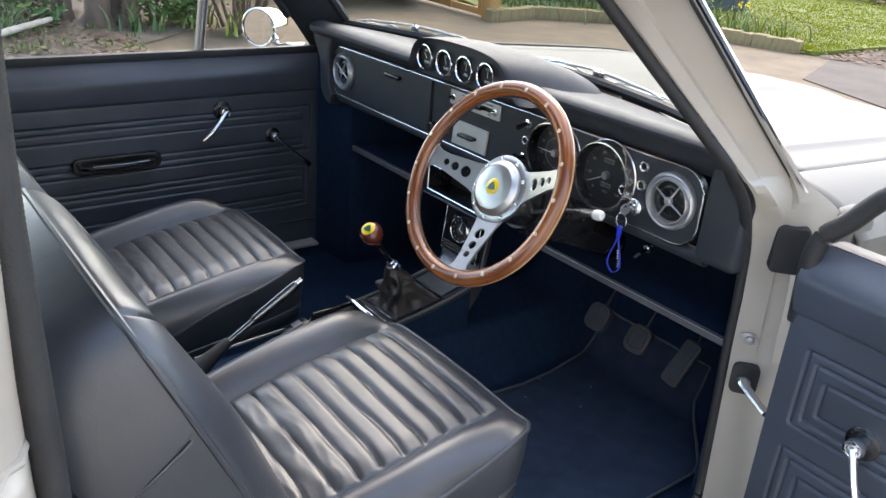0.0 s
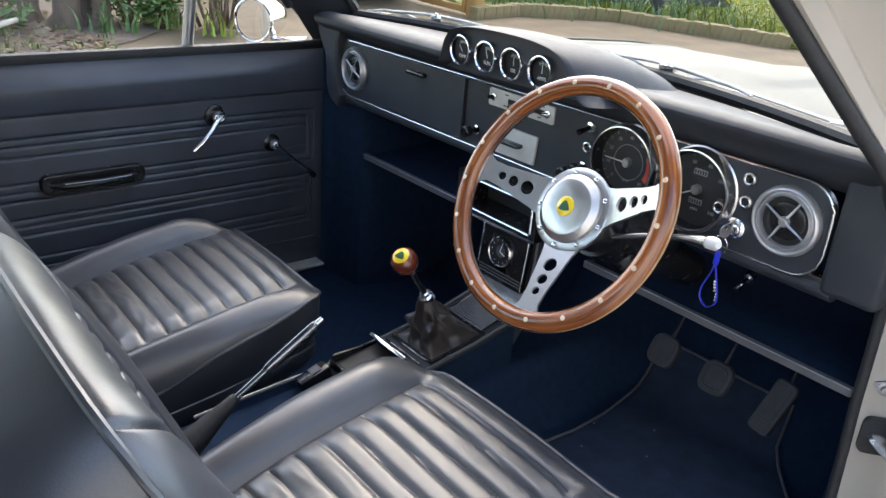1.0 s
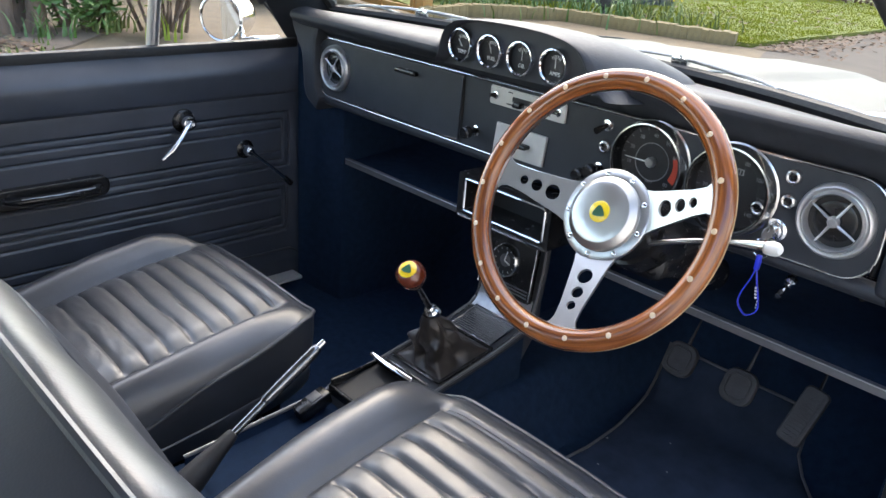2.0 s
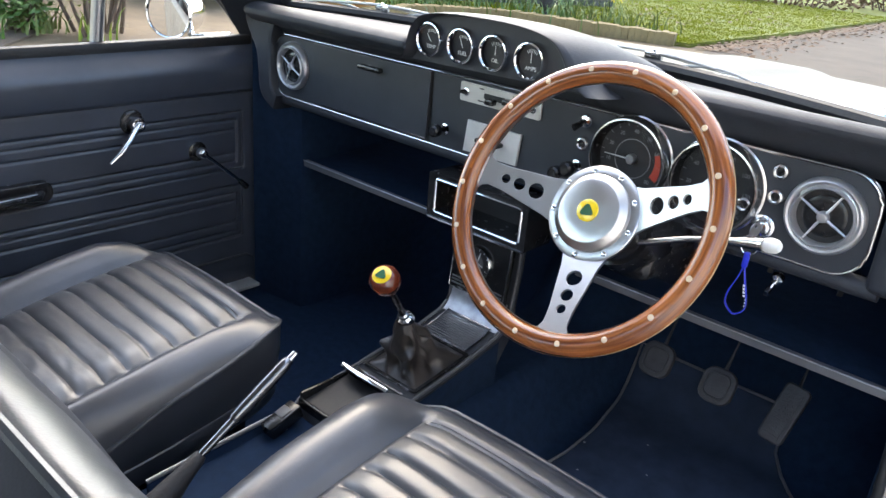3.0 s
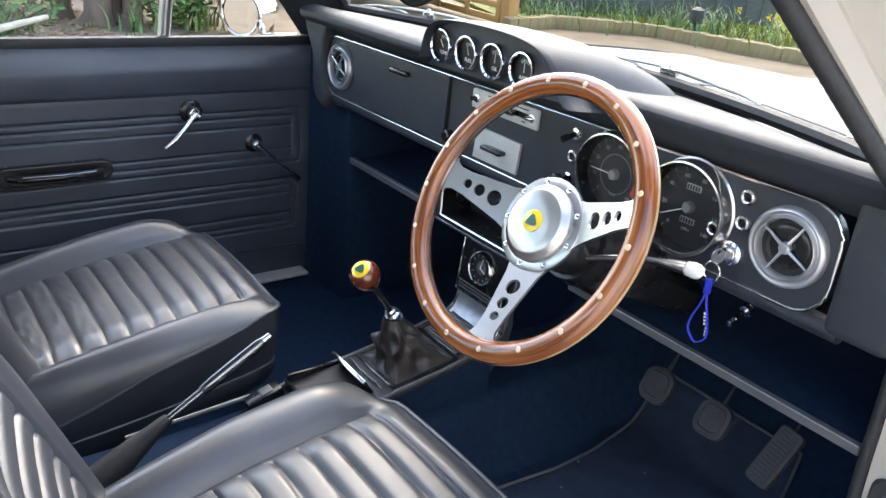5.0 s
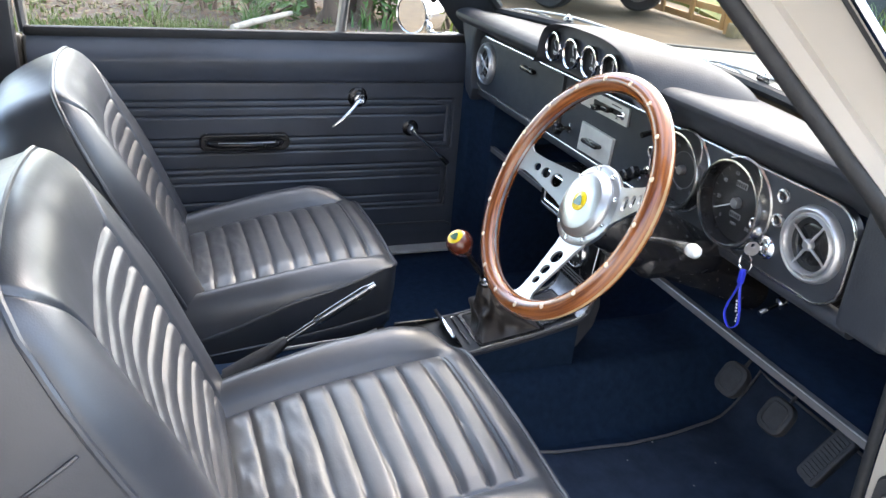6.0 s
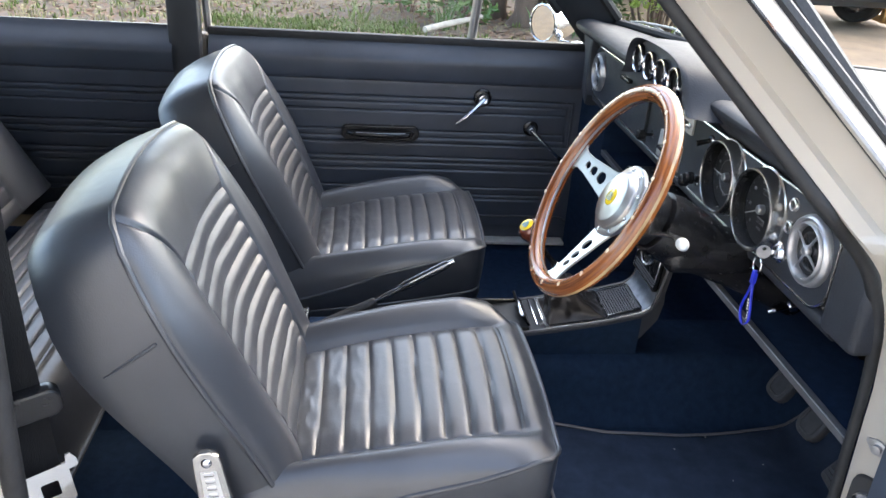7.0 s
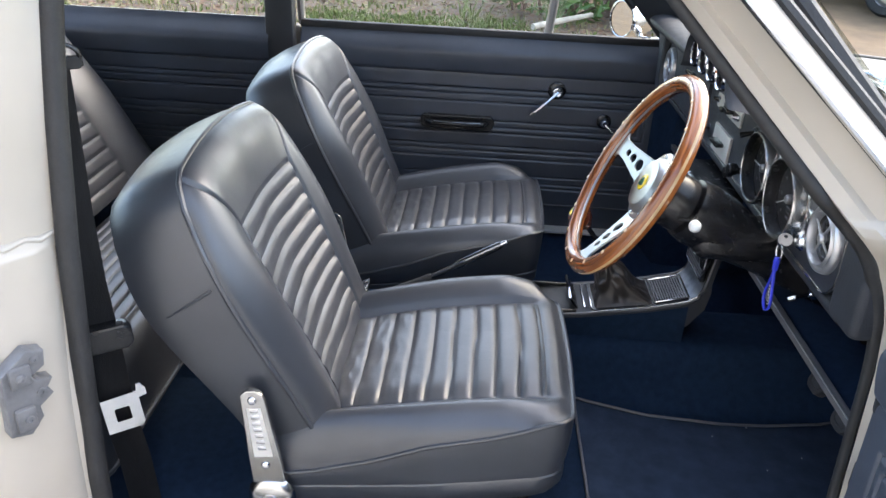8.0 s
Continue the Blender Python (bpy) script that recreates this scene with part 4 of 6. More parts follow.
def ticks(cx, cz, r0, r1, angles, y, w):
    bm = bmesh.new()
    for a in angles:
        c, s = math.cos(radians(a)), math.sin(radians(a))
        q = [(cx + r * c - k * s * w, cz + r * s + k * c * w) for r, k in ((r0, -1), (r1, -1), (r1, 1), (r0, 1))]
        bm.faces.new([bm.verts.new((x, y, z)) for x, z in q])
    return bm


def small_gauge(x, z, text, angle):
    y = -0.0485
    gz = part("gauge", lathe([(0.0228, 0.010), (0.0245, 0.0125), (0.0265, 0.012), (0.0278, 0.008), (0.028, 0)], (x, y, z), (0, -1, 0), 40), CHROME, dash, "small round gauge with chrome bezel")
    part("dial", lathe([(0, 0.002), (0.0235, 0.002), (0.0235, 0.010)], (x, y, z), (0, -1, 0), 32), DIAL, gz)
    part("scale", ticks(x, z + 0.000, 0.0115, 0.0165, lin(55, 125, 7), y - 0.0028, 0.0005), MARK, gz, smooth=False)
    a = radians(angle)
    part("needle", tube([(x, y - 0.004, z - 0.003), (x + 0.014 * math.cos(a), y - 0.004, z - 0.003 + 0.014 * math.sin(a))], 0.0006, 5), MARK, gz)
    words("lettering", text, 0.0085, facing((x, y - 0.0030, z - 0.0115)), MARK, gz)
    c = part("gauge_lens", lathe([(0, 0.0105), (0.012, 0.0103), (0.0232, 0.0098)], (x, y, z), (0, -1, 0), 28), DIALGLASS, gz)
    c.visible_shadow = False


for x, text, ang in ((-0.108, "TEMP", 128), (-0.041, "FUEL", 112), (0.024, "OIL", 90), (0.091, "AMPS", 92)):
    small_gauge(x, 0.984, text, ang)


def big_gauge(x, z, rr, needle, numbers, legend, red):
    gz = part("gauge", lathe([(rr - 0.004, 0.002), (rr - 0.0035, 0.0215), (rr - 0.0025, 0.0245), (rr - 0.0003, 0.0240), (rr + 0.0010, 0.020), (rr + 0.0010, 0.004), (rr + 0.0035, 0.0025), (rr + 0.004, 0.0)], (x, 0, z), (0, -1, 0), 48), SATIN, dash, "large round instrument with chrome hood")
    part("gauge_well", lathe([(rr - 0.007, 0.001), (rr - 0.0052, 0.0225), (rr - 0.004, 0.0235)], (x, 0, z), (0, -1, 0), 48), BLACKP, gz)
    part("dial", lathe([(0, 0.0025), (rr - 0.005, 0.0025)], (x, 0, z), (0, -1, 0), 40), DIAL, gz)
    k = len(numbers)
    a0, a1 = 225, -45
    part("scale", ticks(x, z, rr * 0.78, rr * 0.87, lin(a0, a1, 2 * k - 1), -0.0030, 0.0005), GREYMARK, gz, smooth=False)
    for i, t in enumerate(numbers):
        a = radians(a0 + (a1 - a0) * i / (k - 1))
        words("figure", t, 0.0078, facing((x + rr * 0.66 * math.cos(a), -0.0032, z + rr * 0.66 * math.sin(a))), GREYMARK, gz)
    words("lettering", legend, 0.0062, facing((x, -0.0032, z - rr * 0.50)), GREYMARK, gz)
    if red:
        part("red_band", band(x, z, rr * 0.60, rr * 0.80, 20, -32, -0.0034), REDMARK, gz, smooth=False)
        part("inner_ring", tube([(x + rr * 0.47 * math.cos(q), -0.003, z + rr * 0.47 * math.sin(q)) for q in lin(0, 6.11, 30)], 0.0007, 5, closed=True), GREYMARK, gz)
    else:
        for dz in (0.42, -0.30):
            part("odometer", moved(plate(rounded(-0.011, 0.011, -0.0042, 0.0042, 0.001), 0.001), facing((x, -0.003, z + rr * dz))), GREYMARK, gz)
            for i in range(5):
                part("odometer_bar", box(x - 0.0094 + i * 0.0042, x - 0.0072 + i * 0.0042, -0.0042, -0.0036, z + rr * dz - 0.0028, z + rr * dz + 0.0028), DIAL, gz, smooth=False)
    a = radians(needle)
    part("needle", tube([(x - 0.006 * math.cos(a), -0.008, z - 0.006 * math.sin(a)), (x + rr * 0.72 * math.cos(a), -0.008, z + rr * 0.72 * math.sin(a))], [0.0013, 0.0006], 6), MARK, gz)
    part("needle_cap", lathe([(0, 0.012), (0.006, 0.0115), (0.0075, 0.009), (0.0075, 0.002)], (x, 0, z), (0, -1, 0), 24), ALU, gz)
    c = part("gauge_lens", lathe([(0, 0.0150), (rr * 0.6, 0.0148), (rr - 0.0056, 0.0142)], (x, 0, z), (0, -1, 0), 36), DIALGLASS, gz)
    c.visible_shadow = False


big_gauge(0.251, 0.871, 0.0595, 180, ("0", "10", "20", "30", "40", "50", "60", "70", "80"), "RPM", True)
big_gauge(0.380, 0.868, 0.0615, 208, ("0", "20", "40", "60", "80", "100", "120", "140"), "MPH", False)


def air_vent(x, z, rr, name="air_vent"):
    v = part(name, lathe([(rr * 0.69, 0.001), (rr * 0.70, 0.009), (rr * 0.74, 0.0125), (rr * 0.77, 0.0105), (rr * 0.79, 0.0075), (rr * 0.82, 0.0070), (rr * 0.84, 0.0095), (rr * 0.90, 0.0105), (rr * 0.955, 0.0085), (rr * 0.985, 0.005), (rr, 0.002), (rr, -0.002)], (x, 0, z), (0, -1, 0), 64), VENTM, dash, "round silver fresh-air vent")
    part("vent_bowl", lathe([(0, 0.0006), (rr * 0.5, 0.0006), (rr * 0.70, 0.0012)], (x, 0, z), (0, -1, 0), 40), DIAL, v)
    part("vent_flap", lathe([(0, 0.0035), (rr * 0.40, 0.0032), (rr * 0.52, 0.0026), (rr * 0.55, 0.0018), (rr * 0.55, 0.0009)], (x, 0, z), (0, -1, 0), 40), BLACKP, v)
    for i in range(4):
        a = radians(62 + 90 * i)
        c, d = math.cos(a), math.sin(a)
        part("spoke", tube([(x + rr * 0.08 * c, -0.0080, z + rr * 0.08 * d), (x + rr * 0.5 * c, -0.0065, z + rr * 0.5 * d), (x + rr * 0.72 * c, -0.0075, z + rr * 0.72 * d)], [0.0022, 0.0016, 0.0014], 6), VENTM, v)
    part("vent_knob", lathe([(0, 0.0130), (rr * 0.10, 0.0125), (rr * 0.145, 0.0100), (rr * 0.16, 0.006), (rr * 0.12, 0.002)], (x, 0, z), (0, -1, 0), 24), VENTM, v)


air_vent(0.519, 0.867, 0.0490)
air_vent(-0.526, 0.864, 0.0480)

# glove box lid and its handle
lid = part("glovebox_lid", moved(plate([(-0.455, 0.805), (-0.149, 0.806), (-0.147, panel_top(-0.147) - 0.0165), (-0.457, panel_top(-0.457) - 0.0165)], 0.003, bevel=0.0012), Matrix.Translation((0, -0.0035, 0)) @ face_m), PANEL, dash, "black glove box lid")
part("lid_handle", box(-0.320, -0.262, -0.018, -0.004, 0.897, 0.906, 0.003), BLACKP, lid)
part("lid_gap", box(-0.1475, -0.144, -0.0012, 0.002, 0.803, panel_top(-0.145) - 0.014), DIAL, dash, smooth=False)
part("lid_trim", box(-0.456, -0.150, -0.0062, -0.0048, 0.8035, 0.8065, 0.0006), CHROME, lid)

# heater control plate and ash tray plate
hp = part("heater_plate", moved(plate(rounded(-0.078, 0.085, 0.889, 0.919, 0.003), 0.003, bevel=0.0006), Matrix.Translation((0, -0.002, 0)) @ face_m), SILVERP, dash, "silver heater control plate")
part("slot", moved(plate(rounded(-0.027, 0.064, 0.900, 0.909, 0.002), 0.001), Matrix.Translation((0, -0.0048, 0)) @ face_m), DIAL, hp, smooth=False)
part("slider", box(-0.016, 0.000, -0.018, -0.004, 0.894, 0.903, 0.002), BLACKP, hp)
part("slider", box(0.020, 0.040, -0.020, -0.004, 0.901, 0.910, 0.002), BLACKP, hp)
for x in (-0.064, 0.072):
    part("toggle", tube([(x, -0.004, 0.904), (x - 0.004, -0.016, 0.905)], [0.005, 0.003], 10), BLACKP if x < 0 else CHROME, hp)
    part("collar", lathe([(0.003, 0.004), (0.0065, 0.003), (0.007, 0)], (x, -0.0035, 0.904), (0, -1, 0), 16), CHROME, hp)
for x0, x1, z in ((-0.038, -0.028, 0.9135), (0.030, 0.062, 0.9135), (-0.040, -0.012, 0.8935), (0.048, 0.056, 0.8935)):
    part("legend_bar", box(x0, x1, -0.0042, -0.0036, z, z + 0.002), DIAL, hp, smooth=False)
ap = part("ashtray_plate", moved(plate([(-0.060, 0.807), (0.050, 0.808), (0.054, 0.858), (-0.055, 0.859)], 0.004, bevel=0.0008), Matrix.Translation((0, -0.003, 0)) @ face_m), SILVERP, dash, "silver ash tray front with black pull")
part("ashtray_pull", box(-0.026, 0.024, -0.022, -0.005, 0.830, 0.838, 0.003), BLACKP, ap)


def knob(x, z, kind):
    if kind == "toggle":
        k = part("toggle_switch", lathe([(0.004, 0.006), (0.0085, 0.005), (0.0105, 0.002), (0.0105, 0)], (x, 0, z), (0, -1, 0), 20), CHROME, dash)
        part("toggle_lever", tube([(x, -0.004, z), (x - 0.004, -0.026, z - 0.007)], [0.0035, 0.0055], 10), BLACKP, k)
    elif kind == "lamp":
        k = part("warning_lamp", lathe([(0.0050, 0.001), (0.0056, 0.0050), (0.0070, 0.0062), (0.0092, 0.0052), (0.0108, 0.0020), (0.0110, 0)], (x, 0, z), (0, -1, 0), 28), SATIN, dash)
        part("lamp_lens", lathe([(0, 0.0035), (0.0054, 0.0025)], (x, 0, z), (0, -1, 0), 16), BLACKP, k)
    else:
        k = part("pull_knob", lathe([(0.006, 0.003), (0.0095, 0.002), (0.0095, 0)], (x, 0, z), (0, -1, 0), 20), CHROME, dash)
        part("knob_stem", tube([(x, 0, z), (x, -0.018, z)], 0.0035, 8), BLACKP, k)
        part("knob_head", lathe([(0, 0.034), (0.008, 0.034), (0.0105, 0.031), (0.0105, 0.020), (0.006, 0.016)], (x, 0, z), (0, -1, 0), 20), BLACKP, k)


for x, z, kind in ((0.166, 0.906, "toggle"), (0.166, 0.872, "lamp"), (0.160, 0.836, "pull"), (0.140, 0.824, "pull"), (0.456, 0.907, "lamp"), (0.457, 0.874, "lamp"), (-0.108, 0.831, "pull"), (0.420, 0.853, "lamp")):
    knob(x, z, kind)
part("ignition_lock", lathe([(0, 0.012), (0.007, 0.012), (0.011, 0.010), (0.0125, 0.006), (0.0155, 0.004), (0.016, 0)], (0.450, 0, 0.832), (0, -1, 0), 28), CHROME, dash)
part("bonnet_pull", lathe([(0, 0.040), (0.004, 0.040), (0.0045, 0.030), (0.003, 0.028), (0.003, 0.010), (0.008, 0.008), (0.009, 0)], (0.478, 0.025, 0.762), (0, -1, -0.35), 14), CHROME, dash)

# ignition key on a ring with a blue strap
keys = tagged(new("key_ring"), "car key on steel ring with looped blue strap", "key")
part("key", moved(plate(circle(0, 0, 0.010, 20), 0.002, [circle(0, 0.005, 0.003, 10)]), facing((0.450, -0.026, 0.832), (1, -0.3, 0))), STEEL, keys)
part("key_blade", box(0.449, 0.451, -0.018, -0.010, 0.829, 0.835), CHROME, keys)
part("split_ring", tube([(0.449 + 0.011 * math.cos(q), -0.030, 0.812 + 0.013 * math.sin(q)) for q in lin(0, 6.05, 24)], 0.0013, 6, closed=True), CHROME, keys)
part("strap_clip", box(0.4455, 0.4525, -0.034, -0.026, 0.781, 0.802, 0.002), BLUEM, keys)
strap = tube(flow([(0.449, -0.030, 0.785), (0.444, -0.030, 0.765), (0.436, -0.030, 0.742), (0.436, -0.030, 0.725), (0.449, -0.030, 0.714), (0.462, -0.030, 0.725), (0.461, -0.030, 0.742), (0.454, -0.030, 0.765), (0.449, -0.030, 0.785)], 5), 0.0009, 8, flat=2.6, up=(0, 1, 0))
part("strap", strap, BLUEM, keys)
for i in range(7):
    part("lettering_bar", box(0.4600 - 0.0009 * i if i > 2 else 0.4612, 0.4628 - 0.0009 * i if i > 2 else 0.4625, -0.0345, -0.0335, 0.730 + i * 0.0045, 0.7325 + i * 0.0045), WHITEK, keys, smooth=False)

BADGE_MARK = [(0.0, 0.0075), (0.0022, 0.0068), (0.0048, 0.0035), (0.0078, -0.0015), (0.0084, -0.0045), (0.0060, -0.0062), (0.0, -0.0068), (-0.0060, -0.0062), (-0.0084, -0.0045), (-0.0078, -0.0015), (-0.0048, 0.0035), (-0.0022, 0.0068)]

# ---- parcel shelf ----
shelf = tagged(new("parcel_shelf"), "black parcel shelf below the dashboard with grey edge", "shelf")
for x0, x1 in ((-0.535, -0.125), (0.165, 0.650)):
    edge = part("shelf_edge", box(x0, x1, 0.035, 0.047, 0.646, 0.659, 0.002), RAILM, shelf, "dark grey shelf edging")
    part("bright_line", tube([(x0 + 0.002, 0.0348, 0.6590), (x1 - 0.002, 0.0348, 0.6590)], 0.0011, 6), STEEL, edge)
    part("shelf_tray", sheet(lambda u, v: (u, 0.045 + 0.28 * v, 0.650 + 0.02 * v), lin(x0, x1, 4), lin(0, 1, 4)), CARPET, shelf)

# ---- steering wheel ----
HUB = Vector((0.3153, -0.2337, 0.8679))
WM = Matrix.Translation(HUB) @ Matrix.Rotation(radians(-27.0), 4, "X") @ Matrix.Rotation(radians(90), 4, "X")
# local: x right, y up the wheel, z towards the driver
wheel = tagged(new("steering_wheel"), "wood-rimmed steering wheel with three drilled alloy spokes", "steering wheel")
R0, RT = 0.164, 0.0135


def rim(u, v, a0, a1, rr):
    q, p = 2 * math.pi * u, radians(a0 + (a1 - a0) * v)
    w = R0 + rr * math.cos(p)
    return Vector((w * math.cos(q), w * math.sin(q), rr * math.sin(p)))


wood_rim = part("rim", sheet(lambda u, v: rim(u, v, 6, 354, RT), [i / 128 for i in range(128)], lin(0, 1, 26), close_u=True), RIMWOOD, wheel)
wood_rim.matrix_basis = WM
part("rim_lamination", moved(sheet(lambda u, v: rim(u, v, -9, 9, RT + 0.0004), [i / 96 for i in range(96)], lin(0, 1, 4), close_u=True), WM), WOODP, wheel, "pale wood lamination round the rim")
part("rim_lamination", moved(sheet(lambda u, v: rim(u, v, 172, 190, RT + 0.0003), [i / 96 for i in range(96)], lin(0, 1, 4), close_u=True), WM), ALU, wheel, "bright metal inner edge")
for i in range(18):
    q = 2 * math.pi * (i + 0.35) / 18
    part("rivet", moved(lathe([(0, 0.0012), (0.0028, 0.0009), (0.0036, 0)], (R0 * math.cos(q), R0 * math.sin(q), RT - 0.0002), (0, 0, 1), 12), WM), PLUG, wheel, "pale wood plug")
for a in (178, 22, 280):
    # tapered spoke that flares where it meets the rim
    out = [(0.040, 0.030), (0.060, 0.024), (0.120, 0.0155), (0.140, 0.0150), (0.148, 0.019), (0.152, 0.028), (0.157, 0.030), (0.157, -0.030), (0.152, -0.028), (0.148, -0.019), (0.140, -0.0150), (0.120, -0.0155), (0.060, -0.024), (0.040, -0.030)]
    holes = [circle(0.078, 0, 0.0105), circle(0.1015, 0, 0.0082), circle(0.1205, 0, 0.0064)]
    tilt = Matrix.Translation((0.157, 0, -0.004)) @ Matrix.Rotation(radians(-20), 4, "Y") @ Matrix.Translation((-0.157, 0, 0))
    part("spoke", moved(plate(out, 0.0032, holes, bevel=0.0004), WM @ Matrix.Rotation(radians(a), 4, "Z") @ tilt), ALU, wheel)
HM0 = WM @ Matrix.Translation((0, 0, -0.0415)) @ Matrix.Rotation(radians(10), 4, "Z")
part("hub_plate", moved(lathe([(0.030, -0.004), (0.0595, -0.003), (0.0600, 0.003), (0.058, 0.0045), (0.047, 0.0045)], n=56), HM0), ALU, wheel)
hub_cover = part("hub_cover", lathe([(0, 0.0188), (0.020, 0.0186), (0.0385, 0.0180), (0.0405, 0.0172), (0.0450, 0.0120), (0.0470, 0.0110), (0.0482, 0.0095), (0.0485, 0.0045)], n=64), HUBM, wheel, "turned aluminium hub cover")
hub_cover.matrix_basis = HM0
part("hub_badge", moved(lathe([(0, 0.0208), (0.0128, 0.0204), (0.0140, 0.0196), (0.0140, 0.018)], n=32), HM0), BADGE, wheel, "round yellow enamel badge")
part("badge_mark", moved(plate(BADGE_MARK, 0.001), HM0 @ Matrix.Translation((0, 0, 0.0211))), BADGEG, wheel, smooth=False)
for i in range(9):
    q = 2 * math.pi * (i + 0.5) / 9
    part("hub_screw", moved(lathe([(0, 0.0028), (0.0022, 0.0028), (0.0036, 0.0020), (0.0038, 0)], (0.0535 * math.cos(q), 0.0535 * math.sin(q), 0.0045), (0, 0, 1), 14), HM0), CHROME, wheel)

column = tagged(new("steering_column"), "glossy black steering column cowl with white-tipped stalk", "steering column")
ax = WM.to_3x3() @ Vector((0, 0, -1))
c0 = HUB + ax * 0.046
cow = lathe([(0.028, 0.0), (0.040, 0.012), (0.046, 0.030), (0.046, 0.055), (0.034, 0.060), (0.050, 0.062), (0.054, 0.085), (0.052, 0.12), (0.044, 0.17), (0.036, 0.24), (0.03, 0.36)], c0, ax, 32)
part("cowl", cow, BLACKP, column)
part("lower_cowl", box(0.265, 0.365, -0.125, 0.02, 0.745, 0.80, 0.02, seg=3), BLACKP, column)
st = [HUB + ax * 0.085 + Vector((0.045, 0, -0.012)), Vector((0.42, -0.150, 0.840)), Vector((0.48, -0.170, 0.862)), Vector((0.515, -0.179, 0.872))]
stalk = part("indicator_stalk", tube(flow(st, 4), [0.0038] * 7 + [0.0042, 0.0050, 0.0060, 0.0068, 0.0075, 0.0080], 12), SATIN, column)
part("stalk_tip", lathe([(0, 0.013), (0.005, 0.012), (0.0078, 0.008), (0.0084, 0.001), (0.0075, -0.004), (0.005, -0.006)], (0.520, -0.180, 0.8735), (0.93, -0.25, 0.2), 20), WHITEK, stalk, "white plastic stalk tip")

# ---- centre console ----
console = tagged(new("centre_console"), "black centre console with chrome edging, grille and clock", "console")
CX0, CX1 = -0.066, 0.074
cprof = [(-0.353, 0.405), (-0.351, 0.448), (-0.345, 0.455), (-0.30, 0.461), (-0.22, 0.472), (-0.12, 0.489), (-0.085, 0.496), (-0.024, 0.512), (-0.008, 0.524), (-0.001, 0.542), (0.003, 0.560), (0.012, 0.62), (0.014, 0.70)]


def con_z(y):
    return blend(y, cprof[:9])


def shell_pt(u, v):
    x = CX0 + (CX1 - CX0) * (0.0, 0.0, 0.03, 0.97, 1.0, 1.0)[u]
    y, z = cprof[v]
    f = smooth01(6.5, 10, v)
    side = 0.06 - 0.050 * f
    d = (side, 0.004, 0, 0, 0.004, side)[u]
    return (x, y + d * f, z - d * (1 - f))


part("console_shell", sheet(shell_pt, range(6), range(13)), PADM, console)
for x in (CX0 - 0.0025, CX1 + 0.0025):
    part("console_side", sheet(lambda u, v, k=x: (k, u, 0.37 + (con_z(u) - 0.006 - 0.37) * v), lin(-0.352, -0.026, 10), (0, 1)), CARPET, console, "black carpeted side")
for x in (CX0 + 0.003, CX1 - 0.003):
    part("edging", tube([(x, y - 0.0005, z + 0.001) for y, z in cprof[2:]], 0.0026, 6), RAILM, console, "dark grey edging strip")
    part("bright_line", tube([(x * 0.93 + 0.0003, y - 0.001, z + 0.0014) for y, z in cprof[4:11]], 0.0009, 5), SATIN, console)
gp = part("grille_plate", sheet(lambda u, v: (-0.046 + 0.100 * u, -0.088 + 0.066 * v, con_z(-0.088 + 0.066 * v) + 0.002), lin(0, 1, 4), lin(0, 1, 4)), RAILM, console, "ribbed dark grille plate")
for i in range(12):
    y = -0.084 + i * 0.0050
    part("grille_rib", box(-0.042, 0.050, y, y + 0.0022, con_z(y) + 0.002, con_z(y) + 0.0036), SATIN, gp, smooth=False)
part("grille_frame", tube([(x, y, con_z(y) + 0.004) for x, y in ((-0.046, -0.088), (-0.046, -0.055), (-0.046, -0.022), (0.004, -0.022), (0.054, -0.022), (0.054, -0.055), (0.054, -0.088), (0.004, -0.088))], 0.0016, 6, closed=True), CHROME, gp)
part("console_insert", sheet(lambda u, v: (CX0 + 0.008 + (CX1 - CX0 - 0.016) * u, cprof[7 + v][0] - 0.0015 + 0.003 * (v == 0), cprof[7 + v][1] + 0.002), lin(0, 1, 4), range(4)), STEEL, console, "grey metal curved insert")
# open tray with its raised lid
# Flat black sheet stands in for the shaded depth of the tray.
part("tray_shade", sheet(lambda u, v: (u, v, con_z(v) + 0.0015), (-0.054, 0.060), lin(-0.340, -0.250, 6)), DIAL, console)
for x in (-0.056, 0.062):
    part("tray_rim", box(x - 0.003, x + 0.003, -0.345, -0.250, con_z(-0.30) - 0.012, con_z(-0.30) + 0.012, 0.002), BLACKP, console)
part("tray_rim", box(-0.056, 0.062, -0.350, -0.344, con_z(-0.345) - 0.008, con_z(-0.345) + 0.010, 0.002), BLACKP, console)
LM = Matrix.Translation((0, -0.246, 0.468)) @ Matrix.Rotation(radians(36), 4, "X")
lid2 = part("tray_lid", moved(box(-0.053, 0.048, -0.0025, 0.0025, 0, 0.028, 0.0015), LM), BLACKP, console)
part("lid_edge", moved(box(-0.055, 0.049, -0.0035, 0.0035, 0.026, 0.032, 0.0012), LM), CHROME, lid2)
part("bright_frame", tube([(x, y, con_z(y) + 0.004) for x, y in ((-0.051, -0.232), (-0.051, -0.218), (0.052, -0.218), (0.052, -0.232))], 0.0018, 6, closed=True), CHROME, console)
# low rear tray along the tunnel, with its raised sides
rear_ys = lin(-0.352, -0.600, 8)


def rear_z(y):
    return 0.440 - 0.06 * (-0.352 - y)


